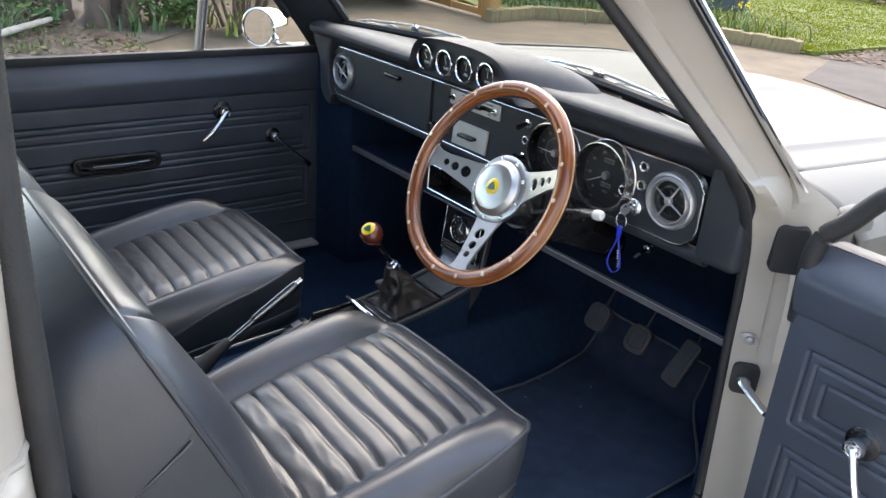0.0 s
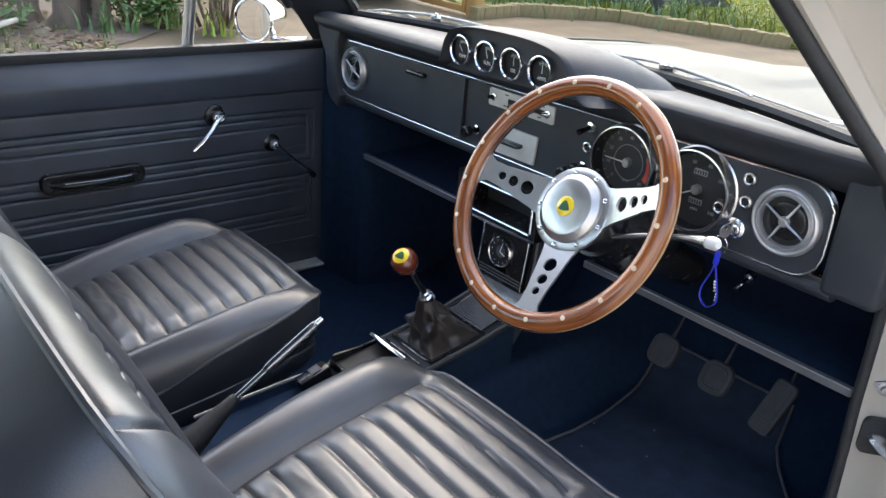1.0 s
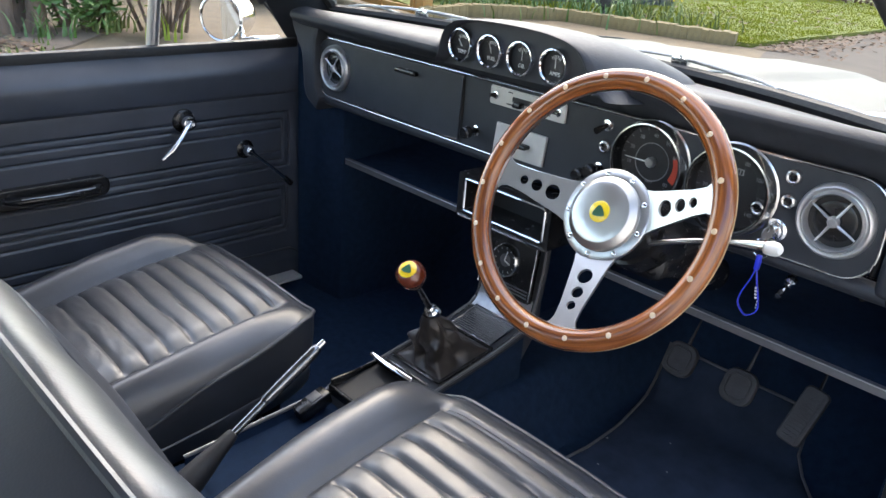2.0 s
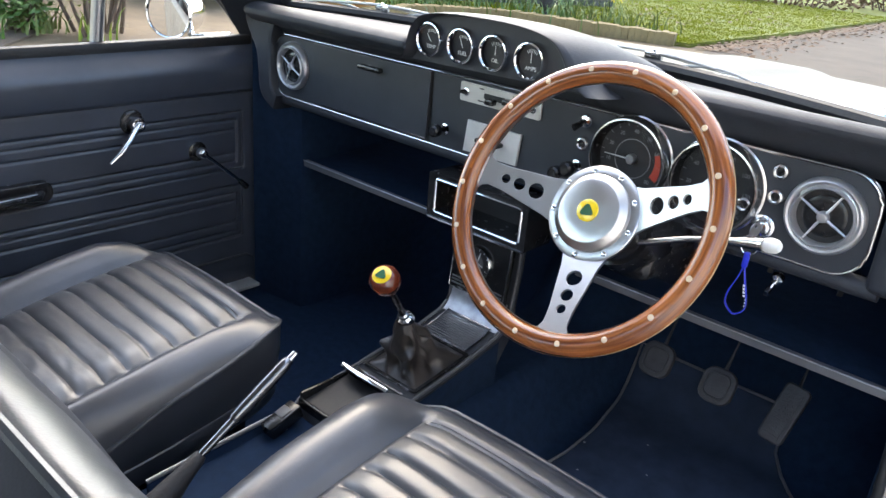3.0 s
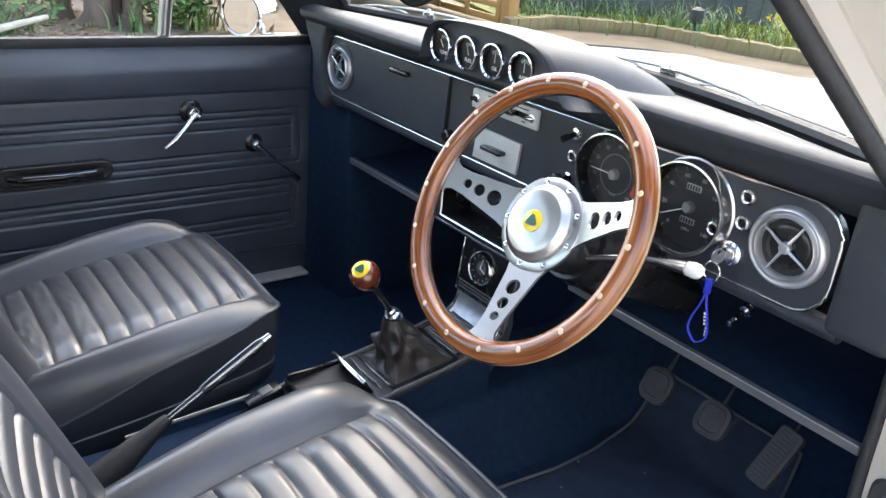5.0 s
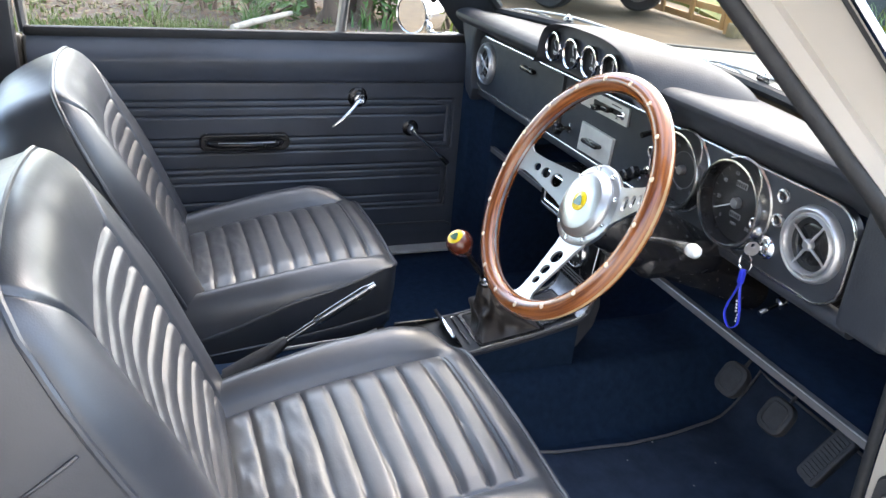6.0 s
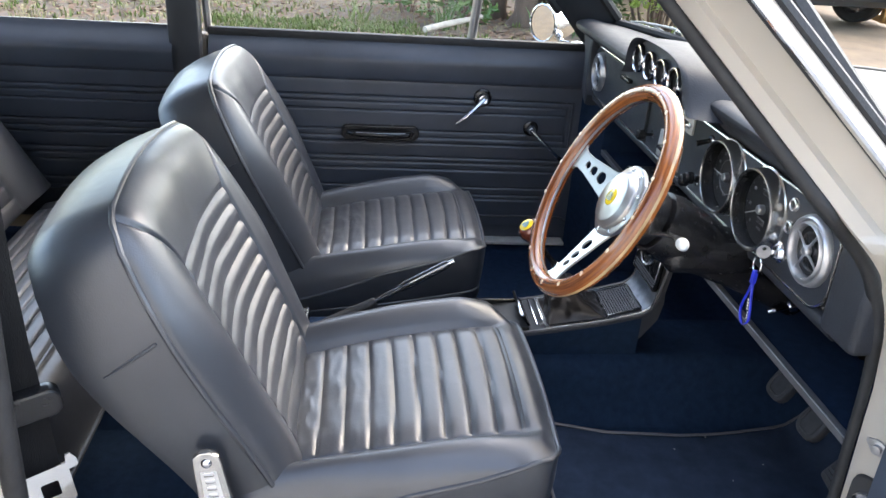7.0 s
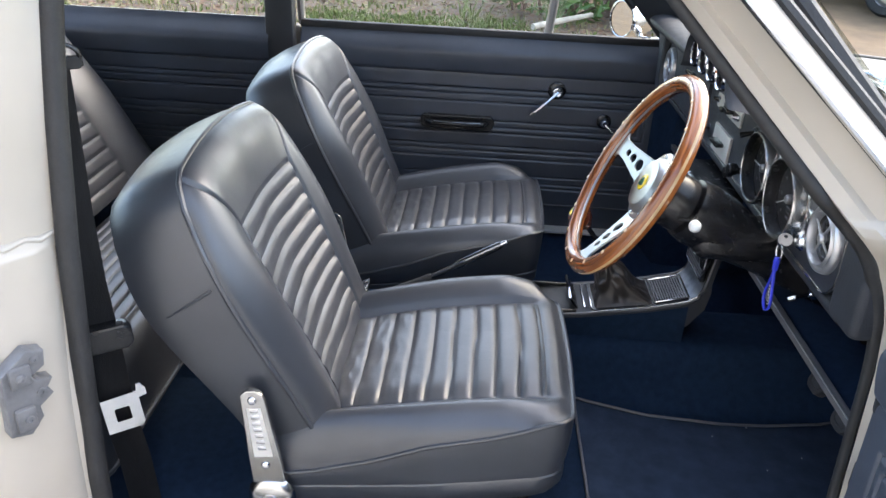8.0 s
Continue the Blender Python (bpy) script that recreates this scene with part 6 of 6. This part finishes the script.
part("cushion", sheet(rear_cushion, lin(0, 1, 120), lin(0, 1, 130)), SEAT, rear, "bench cushion with cross pleats")
part("cushion_front", sheet(lambda u, v: (rear_cushion(u, 1)[0], rear_cushion(u, 1)[1] - 0.03 * v, rear_cushion(u, 1)[2] * (1 - v) + 0.30 * v), lin(0, 1, 60), lin(0, 1, 5)), SEAT, rear)
part("cushion_piping", tube([rear_cushion(u, 1) for u in lin(0, 1, 60)], 0.004, 6), SEAT, rear)


def rear_back(u, v):
    e = abs(2 * u - 1)
    inside = (1 - smooth01(0.66, 0.70, e)) * (1 - smooth01(0.92, 0.95, v))
    d = 0.040 * max(0.0, 1 - max(0.0, (e - 0.86) / 0.14) ** 2.4) ** 0.5 * max(0.0, 1 - max(0.0, (v - 0.88) / 0.12) ** 2.4) ** 0.5
    d += 0.018 * smooth01(0.70, 0.88, e) * (1 - smooth01(0.5, 1, v)) + inside * pleat(v * 12, 0.006)
    return (-0.03 + 0.61 * (2 * u - 1), -1.435 - 0.225 * v + 0.84 * d, 0.462 + 0.388 * v + 0.54 * d)


part("backrest", sheet(rear_back, lin(0, 1, 120), lin(0, 1, 130)), SEAT, rear, "bench backrest with cross pleats")
part("backrest_side", box(-0.66, 0.60, -1.80, -1.66, 0.36, 0.848, 0.03, seg=3), SEAT, rear)
part("backrest_piping", tube([rear_back(0, v) for v in lin(0.1, 1, 14)] + [rear_back(u, 1) for u in lin(0.03, 0.97, 30)] + [rear_back(1, v) for v in lin(1, 0.1, 14)], 0.004, 6), SEAT, rear)

# ---- seat belt on the driver's door post ----
belt = tagged(new("seat_belt"), "black inertia seat belt with steel tongue", "seat belt")


def ribbon(pts, w, ups, thick=0.0014):
    bm = bmesh.new()
    rows = []
    for p, s in zip(pts, ups):
        p, s = Vector(p), Vector(s).normalized() * w / 2
        rows.append([bm.verts.new(p - s), bm.verts.new(p + s)])
    for a, b in zip(rows, rows[1:]):
        bm.faces.new((a[0], a[1], b[1], b[0]))
    g = bmesh.ops.solidify(bm, geom=bm.faces[:], thickness=thick)
    return bm


sd = (0.5, -0.85, 0)
part("webbing", ribbon([(0.600, -1.002, 1.065), (0.602, -1.000, 0.97), (0.602, -1.000, 0.87), (0.595, -1.000, 0.76), (0.582, -1.000, 0.675), (0.574, -1.000, 0.60), (0.566, -1.000, 0.52), (0.548, -0.995, 0.42), (0.54, -0.99, 0.31)], 0.047, [sd] * 9), WEBBING, belt)
bn = (0.87, 0.49, 0.0)
part("upper_guide", moved(plate(rounded(-0.026, 0.026, -0.006, 0.006, 0.005), 0.008, bevel=0.002), facing((0.592, -0.994, 1.062), bn)), RUBBER, belt)
part("guide_loop", moved(tube(flow([(-0.026, -0.004, 0.003), (-0.022, 0.016, 0.004), (0.0, 0.024, 0.005), (0.022, 0.016, 0.004), (0.026, -0.004, 0.003)], 4), 0.0028, 8), facing((0.592, -0.994, 1.062), bn)), BLACKP, belt)
part("tongue_holder", moved(plate(rounded(-0.032, 0.032, -0.016, 0.016, 0.010), 0.016, bevel=0.004), facing((0.588, -0.990, 0.672), bn) @ Matrix.Rotation(radians(4), 4, "Z")), BLACKP, belt)
tg = facing((0.574, -0.988, 0.528), bn) @ Matrix.Rotation(radians(6), 4, "Z")
part("tongue", moved(plate([(-0.028, -0.030), (0.022, -0.030), (0.026, -0.024), (0.026, 0.022), (0.038, 0.024), (0.038, 0.036), (0.032, 0.046), (0.026, 0.046), (0.024, 0.034), (-0.028, 0.032)], 0.003, [rounded(-0.012, 0.010, -0.012, 0.012, 0.003)]), tg), CHROME, belt, "bright steel belt tongue")

# ---- door mirror on the passenger's side ----
mir = tagged(new("door_mirror"), "round chrome bullet door mirror on short stem", "mirror")
mc, md = Vector((-0.845, -0.088, 0.924)), Vector((0.52, -0.85, 0.0)).normalized()
part("mirror_shell", lathe([(0.0475, 0.003), (0.0500, 0.005), (0.0535, 0.003), (0.0545, -0.004), (0.0535, -0.010), (0.0515, -0.012), (0.0505, -0.040), (0.0465, -0.072), (0.037, -0.098), (0.022, -0.114), (0, -0.120)], mc, md, 36), CHROME, mir)
part("mirror_glass", lathe([(0, 0.002), (0.049, 0.001)], mc, md, 36), MIRRORM, mir)
part("mirror_stem", tube([mc - md * 0.055 + Vector((0, 0, -0.02)), mc - md * 0.07 + Vector((0.03, 0, -0.055)), Vector((-0.775, 0.02, 0.872))], [0.016, 0.012, 0.020], 12), CHROME, mir)


# ---- wipers ----
def wiper(pivot, clip, blade0, blade1):
    """Parked wiper: the arm lies along the screen's foot and holds the blade at its middle."""
    w = tagged(new("wiper"), "bright metal windscreen wiper with black blade", "wiper", group="wipers")
    p, c, b0, b1 = Vector(pivot), Vector(clip), Vector(blade0), Vector(blade1)
    sp = part("spindle", lathe([(0, 0.034), (0.007, 0.033), (0.010, 0.028), (0.012, 0.020), (0.017, 0.014), (0.019, 0.004), (0.019, -0.02)], p, (0, 0.2, 1), 20), CHROME, w)
    part("spindle_nut", lathe([(0.011, 0.020), (0.015, 0.019), (0.015, 0.011), (0.011, 0.010)], p, (0, 0.2, 1), 6), CHROME, sp)
    up = Vector((0, 0, 1))
    part("arm_head", tube([p + up * 0.026, p.lerp(c, 0.08) + up * 0.026, p.lerp(c, 0.16) + up * 0.020], [0.010, 0.009, 0.006], 8, flat=0.6), CHROME, w)
    part("wiper_arm", tube([p.lerp(c, 0.14) + up * 0.021, p.lerp(c, 0.5) + up * 0.018, c + up * 0.014], [0.0042, 0.0036, 0.0032], 8, flat=0.7), SILVERP, w)
    cl = part("blade_clip", box(c.x - 0.016, c.x + 0.016, c.y - 0.006, c.y + 0.006, c.z + 0.004, c.z + 0.016, 0.003), CHROME, w)
    part("clip_screw", lathe([(0, 0.004), (0.003, 0.004), (0.004, 0)], (c.x, c.y, c.z + 0.016), (0, 0, 1), 10), CHROME, cl)
    part("wiper_blade", tube([b0.lerp(b1, t) - up * 0.001 for t in (0, 0.5, 1)], 0.0042, 8), RUBBER, w)
    part("blade_spine", tube([b0.lerp(b1, t) + up * 0.0055 for t in (0.01, 0.5, 0.99)], 0.0022, 6), SATIN, w)
    for t0, t1 in ((0.03, 0.36), (0.64, 0.97)):
        part("blade_yoke", tube([b0.lerp(b1, t0 + (t1 - t0) * t) + up * (0.006 + 0.008 * math.sin(math.pi * t)) for t in lin(0, 1, 7)], 0.0026, 6), SILVERP, w)
    part("blade_bridge", tube([b0.lerp(b1, 0.19 + 0.62 * t) + up * (0.013 + 0.006 * math.sin(math.pi * t)) for t in lin(0, 1, 9)], 0.0032, 6), SILVERP, w)


def on_screen(x, up):
    u = x / 0.622
    return Vector((x, 0.224 - 0.150 * u * u - 1.0 * up, 0.972 + up))


for px, cx in ((0.505, 0.150), (-0.065, -0.425)):
    hw = 0.185
    b0, b1 = on_screen(cx - hw, 0.0), on_screen(cx + hw, 0.0)
    wiper((px, bonnet_rear(px) - 0.040, 0.936), b0.lerp(b1, 0.5) + Vector((0, 0, 0.004)), b0, b1)


# ---- garden beside the car ----
def in_box(x0, x1, y0, y1, z):
    return lambda: (rnd.uniform(x0, x1), rnd.uniform(y0, y1), z)


litter("fallen_leaves", "brown fallen leaves and bark over the border", 12000, in_box(-9.5, -4.9, -6.5, 1.0, 0.014), LEAFB, 0.035)
litter("bark_chips", "pale bark chips and twigs over the border", 6000, in_box(-8.5, -4.9, -6.5, 1.0, 0.014), STRAW, 0.022)
tufts("grass_strip", "bright green grass tufts along the border", 420, lambda: (rnd.gauss(-5.75, 0.20), rnd.uniform(-2.1, -0.1), 0.014), BLADE, 0.05, 0.06)
tufts("dry_grass", "dry yellow grass tufts in leaf litter", 220, in_box(-7.5, -5.2, -5.5, 0.6, 0.014), STRAW, 0.06, 0.08)
tufts("border_weeds", "low green weeds in the border", 200, in_box(-8.5, -5.2, -5.5, 1.3, 0.014), BLADE, 0.06, 0.07, 0.010)
litter("lawn_leaves", "brown leaves scattered on the lawn", 900, lambda: (rnd.uniform(-12, -3.5), rnd.uniform(7.9, 16), 0.045), LEAFB, 0.04)
tufts("lawn_grass", "short green lawn grass", 16000, lambda: (rnd.uniform(-9.5, -3.35), 7.75 + 8.5 * rnd.random() ** 1.5, 0.045), TURF, 0.016, 0.10, 0.005)

shrub("leafy green shrub at the edge of the border", [(-6.5, 0.15, 0.35, 0.42), (-6.9, -0.35, 0.40, 0.40), (-6.3, 0.45, 0.20, 0.25)], LEAFG, 0.055, 2200, category="shrub")
shrub("dense green shrub beside bare trunks", [(-6.35, 1.50, 0.35, 0.38), (-6.7, 1.25, 0.45, 0.42), (-6.2, 1.70, 0.20, 0.22)], LEAFG, 0.045, 3600)
shrub("yellow-green shrub beside the drive", [(-5.80, 2.10, 0.62, 0.30), (-5.58, 1.92, 0.50, 0.24), (-5.95, 2.36, 0.66, 0.30), (-6.15, 2.05, 0.72, 0.36), (-6.35, 2.35, 0.60, 0.36)], LEAFY, 0.034, 5200)
for k, (x, y, rr) in enumerate(((-6.35, 0.95, 0.10), (-6.55, 1.12, 0.13), (-6.30, 1.22, 0.07), (-6.75, 0.75, 0.08))):
    tr = tagged(new("tree"), "bare red-brown tree trunks rising from leaf litter", "tree", group="border trees")
    bm = tube([(x, y, 0.0), (x + 0.02, y + 0.01, 0.12), (x - 0.03, y + 0.04, 0.6), (x + 0.05, y - 0.03, 1.4), (x, y, 2.6)], [rr * 1.7, rr * 1.1, rr, rr * 0.85, rr * 0.5], 14)
    part("trunk", bm, BARK, tr)
    lm = bmesh.new()
    for _ in range(6):
        a, h = rnd.uniform(0, 6.28), rnd.uniform(0.25, 2.2)
        tube([(x, y, h), (x + 0.3 * math.cos(a), y + 0.3 * math.sin(a), h + 0.12), (x + 0.7 * math.cos(a), y + 0.7 * math.sin(a), h + 0.35)], [rr * 0.35, rr * 0.22, rr * 0.1], 7, bm=lm)
    part("limb", lm, BARK, tr)
    vs, fs = [], []
    for _ in range(9):
        leaf_cloud(vs, fs, (x + rnd.uniform(-0.9, 0.9), y + rnd.uniform(-0.9, 0.9), 2.6 + rnd.uniform(-0.4, 0.9)), rnd.uniform(0.3, 0.55), 260, 0.05)
    mesh_from("crown", vs, fs, LEAFG, tr)
log = tagged(part("log", tube([(-5.55, -0.05, 0.07), (-5.75, 0.15, 0.09), (-6.0, 0.50, 0.13)], [0.026, 0.028, 0.020], 10), mat("pale_dead_wood", (0.48, 0.42, 0.34), 0.8, vary=0.3, scale=14, bump=0.5, bump_scale=60)), "pale dead branch lying on leaf litter", "branch")


def strap_leaves(label, cx, cy, n, h, material, spread):
    """A clump of long arching leaves."""
    verts, faces = [], []
    for _ in range(n):
        a = rnd.uniform(0, 6.28)
        ox, oy = cx + rnd.gauss(0, spread), cy + rnd.gauss(0, spread)
        hh, ln, w = h * rnd.uniform(0.6, 1.2), h * rnd.uniform(0.3, 0.8), 0.012
        dx, dy = math.cos(a), math.sin(a)
        i = len(verts)
        for t in (0, 0.35, 0.7, 1.0):
            q = ln * t * t
            ww = w * (1 - 0.85 * t)
            verts += [(ox + dx * q - dy * ww, oy + dy * q + dx * ww, 0.014 + hh * (t - 0.25 * t * t * t)), (ox + dx * q + dy * ww, oy + dy * q - dx * ww, 0.014 + hh * (t - 0.25 * t * t * t))]
        for j in range(3):
            faces.append((i + 2 * j, i + 2 * j + 1, i + 2 * j + 3, i + 2 * j + 2))
    return tagged(mesh_from("strap_leaf_plant", verts, faces, material), label, "plant", kind="stuff")


for cx, cy, n, h, m_, s in ((-5.9, 0.15, 26, 0.30, LEAFG, 0.05), (-6.1, -0.6, 22, 0.22, BLADE, 0.07), (-6.15, 1.75, 40, 0.30, BLADE, 0.10), (-5.62, 1.98, 16, 0.30, LEAFY, 0.08), (-6.0, 1.2, 24, 0.24, LEAFG, 0.10), (-6.4, 6.35, 60, 0.34, LEAFG, 0.25), (-6.0, 7.0, 60, 0.32, BLADE, 0.28), (-5.4, 7.75, 70, 0.42, LEAFG, 0.30), (-4.7, 7.85, 70, 0.42, BLADE, 0.28), (-4.3, 8.1, 50, 0.36, BLADE, 0.25), (-7.2, 6.6, 60, 0.36, BLADE, 0.3), (-6.6, 7.6, 80, 0.42, LEAFG, 0.4), (-5.9, 8.4, 80, 0.46, BLADE, 0.4)):
    strap_leaves("clump of long arching green leaves behind the kerb" if cy > 5 else "small green plant growing in leaf litter", cx, cy, n, h, m_, s)
for x, y in ((-4.55, 7.95), (-4.48, 8.02), (-5.1, 8.15)):
    fl = tagged(new("daffodil"), "yellow daffodil among green leaves", "flower", group="daffodils")
    part("stem", tube([(x, y, 0.04), (x + 0.01, y, 0.38)], 0.004, 6), LEAFG, fl)
    pt = bmesh.new()
    for k in range(6):
        a = k * math.pi / 3
        tube([(x + 0.01, y, 0.38), (x + 0.01 + 0.045 * math.cos(a), y - 0.01, 0.38 + 0.045 * math.sin(a))], [0.008, 0.012], 6, bm=pt, flat=0.2)
    part("petals", pt, BADGE, fl)
    part("trumpet", lathe([(0.006, 0), (0.014, 0.03), (0.018, 0.035)], (x + 0.01, y, 0.38), (0.3, -1, 0.1), 12), BADGE, fl)

litter("verge_leaves", "brown leaf debris along the dirt verge", 1500, lambda: (-3.05 + rnd.gauss(0, 0.22), 7.7 + 8 * rnd.random() ** 1.4, 0.01), LEAFB, 0.035)

# ---- shrubs far behind the lawn ----
for cx, cy in ((-11, 15.5), (-9, 16), (-7.2, 15.6), (-5.4, 16.2), (-13, 13.0), (-12, 10.5), (-4.0, 18)):
    shrub("brown and green shrub behind the lawn", [(cx, cy, 0.45, 0.75), (cx + 0.8, cy + 0.2, 0.40, 0.65), (cx - 0.7, cy - 0.1, 0.5, 0.7)], LEAFG if cx < -8 else LEAFB, 0.07, 700, stems=4, group="far shrubs")

# ---- dark fence behind the plants ----
fence = tagged(new("fence"), "dark weathered close-board fence behind plants", "fence")
fb = box(-0.065, 0.065, -0.010, 0.010, 0.0, 1.5, 0.003)
fb_ob = part("board", fb, DARKFENCE, fence, smooth=False)
fa, fz = Vector((-7.6, 6.6, 0.03)), Vector((-5.9, 10.4, 0.03))
fdir = (fz - fa).normalized()
fang = math.atan2(fdir.y, fdir.x)
fn = int((fz - fa).length / 0.125)
for i in range(fn):
    ob = fb_ob if i == 0 else new("board", fb_ob.data)
    ob.parent = fence
    ob.matrix_basis = Matrix.Translation(fa + fdir * 0.125 * i + Vector((0.012 * (i % 2), 0, 0))) @ Matrix.Rotation(fang, 4, "Z") @ Matrix.Rotation(radians(rnd.uniform(-0.6, 0.6)), 4, "Y")

# ---- timber gate ----
gate = tagged(new("timber_gate"), "orange timber five-bar gate with square post", "gate")
part("gate_post", box(-6.245, -6.095, 5.30, 5.45, 0.0, 1.3, 0.012), TIMBER, gate)
ga, gb_ = Vector((-6.25, 5.38, 0)), Vector((-8.3, 5.53, 0))
for z in (0.03, 0.19, 0.38, 0.60, 0.90):
    rail = moved(box(0, (gb_ - ga).length, -0.018, 0.018, z, z + 0.075, 0.004), Matrix.Translation(ga) @ Matrix.Rotation(math.atan2(gb_.y - ga.y, gb_.x - ga.x), 4, "Z"))
    part("rail", rail, TIMBER, gate)
for t in (0.04, 0.36, 0.68, 0.97):
    p = ga.lerp(gb_, t)
    part("upright", box(p.x - 0.035, p.x + 0.035, p.y - 0.05, p.y - 0.02, 0.03, 1.05, 0.004), TIMBER, gate)

# ---- low black garden lamp ----
lampo = tagged(new("garden_lamp"), "low black garden lamp standing behind the kerb", "garden lamp")
part("lamp_post", tube([(-5.15, 7.42, 0.05), (-5.15, 7.42, 0.22)], 0.022, 10), RUBBER, lampo)
part("lamp_head", lathe([(0.03, 0.0), (0.075, 0.02), (0.085, 0.10), (0.08, 0.17), (0.03, 0.20), (0, 0.205)], (-5.15, 7.42, 0.20), (0, 0, 1), 20), RUBBER, lampo)

# ---- parked car far across the drive ----
GREYC = mat("dark_grey_car_paint", (0.05, 0.05, 0.055), 0.25, vary=0.1, scale=3, coat=0.6)
pk = tagged(new("parked_car"), "dark grey car parked at the end of the drive", "car")
prof = [(-7.25, 0.30), (-7.18, 0.45), (-7.22, 0.72), (-7.5, 0.88), (-8.3, 0.96), (-8.9, 1.40), (-10.2, 1.45), (-11.0, 1.0), (-11.3, 0.9), (-11.35, 0.35)]
part("body", sheet(lambda u, v: (prof[v][0], 4.62 + (0.80 if u % 3 else 0.72) * (-1 if u < 2 else 1), prof[v][1] if u in (1, 2) else 0.28 + (prof[v][1] - 0.28) * 0.55), range(4), range(10)), GREYC, pk)
part("sill", box(-11.2, -7.35, 3.85, 5.38, 0.22, 0.42, 0.03), GREYC, pk)
for x in (-7.85, -10.4):
    for y in (3.98, 5.22):
        wm = Matrix.Translation((x, y, 0.30)) @ Matrix.Rotation(radians(35 if x > -9 else 0), 4, "Z")
        wl = part("wheel", moved(lathe([(0.19, -0.09), (0.27, -0.10), (0.30, -0.07), (0.30, 0.07), (0.27, 0.10), (0.19, 0.09)], axis=(0, 1, 0), n=32), wm), RUBBER, pk, "black tyre")
        part("rim", moved(lathe([(0.19, -0.09), (0.16, -0.05), (0, -0.05)], axis=(0, 1, 0), n=32), wm), ALU, wl)
        for k in range(5):
            a = k * 2 * math.pi / 5
            part("rim_spoke", moved(tube([(0.03 * math.cos(a), -0.07, 0.03 * math.sin(a)), (0.18 * math.cos(a), -0.085, 0.18 * math.sin(a))], 0.02, 6), wm), SILVERP, wl)

# ---- terracotta pots ----
for x, y, s in ((-8.75, 3.42, 1.0), (-8.95, 3.05, 0.8)):
    po = tagged(new("flower_pot"), "terracotta flower pot standing on the drive", "flower pot", group="pots")
    part("pot", lathe([(0, 0.0), (0.10 * s, 0.0), (0.15 * s, 0.26 * s), (0.165 * s, 0.27 * s), (0.165 * s, 0.32 * s), (0.15 * s, 0.32 * s), (0.14 * s, 0.28 * s), (0, 0.27 * s)], (x, y, 0), (0, 0, 1), 28), TERRA, po)
    vs, fs = [], []
    leaf_cloud(vs, fs, (x, y, 0.45 * s), 0.17 * s, 260, 0.03)
    mesh_from("plant", vs, fs, LEAFY, po)

# ---- kerb stones round the planting ----
kerb = tagged(new("kerb"), "low yellow sandstone kerb round the planting", "kerb", kind="structure")
KP = [(-6.05, 5.25), (-6.20, 6.10), (-5.60, 7.15), (-4.60, 7.36), (-3.50, 7.68)]
stone_meshes = []
for k in range(4):
    bm = box(-0.040, 0.040, -0.055, 0.055, 0.0, 0.146 + 0.003 * k, 0.006)
    for v in bm.verts:
        v.co += Vector((noise.noise(v.co * 9 + Vector((k, 0, 0))), noise.noise(v.co * 9 + Vector((0, k, 5))), noise.noise(v.co * 9 + Vector((0, 0, k + 9))))) * 0.016
    me = bpy.data.meshes.new("stone")
    bm.to_mesh(me)
    bm.free()
    me.materials.append(KERB)
    stone_meshes.append(me)
for (x0, y0), (x1, y1) in zip(KP, KP[1:]):
    L = math.hypot(x1 - x0, y1 - y0)
    n = max(1, round(L / 0.075))
    for i in range(n):
        t = (i + 0.5) / n
        ob = new("stone", stone_meshes[rnd.randrange(4)])
        ob.parent = kerb
        ob.matrix_basis = Matrix.Translation((x0 + (x1 - x0) * t, y0 + (y1 - y0) * t, -0.01)) @ Matrix.Rotation(math.atan2(y1 - y0, x1 - x0) + rnd.uniform(-0.05, 0.05), 4, "Z")

# ---- low brick wall of the house, far end ----
bw = tagged(part("wall_house", box(-10.2, -9.72, 0.4, 4.0, 0.0, 2.6), MORTAR, smooth=False), "red brick house wall beyond the drive", "wall", kind="structure")
bbm = box(0, 0.03, 0, 0.215, 0, 0.065, 0.004, seg=1)
bme = bpy.data.meshes.new("brick")
bbm.to_mesh(bme)
bbm.free()
bme.materials.append(BRICKM)
for row in range(9):
    for i in range(16):
        ob = new("brick", bme)
        ob.parent = bw
        ob.location = (-9.745 + rnd.uniform(-0.003, 0.003), 0.41 + i * 0.225 - 0.11 * (row % 2) * (i > 0), 0.01 + row * 0.075)

# ---- unseen pale wall behind the camera, added to bounce fill light ----
RENDERM = mat("pale_bounce_render", (0.64, 0.62, 0.58), 0.9, vary=0.1, scale=2, bump=0.4, bump_scale=40)
tagged(part("wall_bounce", box(3.0, 3.3, -9.0, 0.9, 0.0, 3.0), RENDERM, smooth=False), "unseen pale wall added to bounce light into the car", "wall", kind="structure")
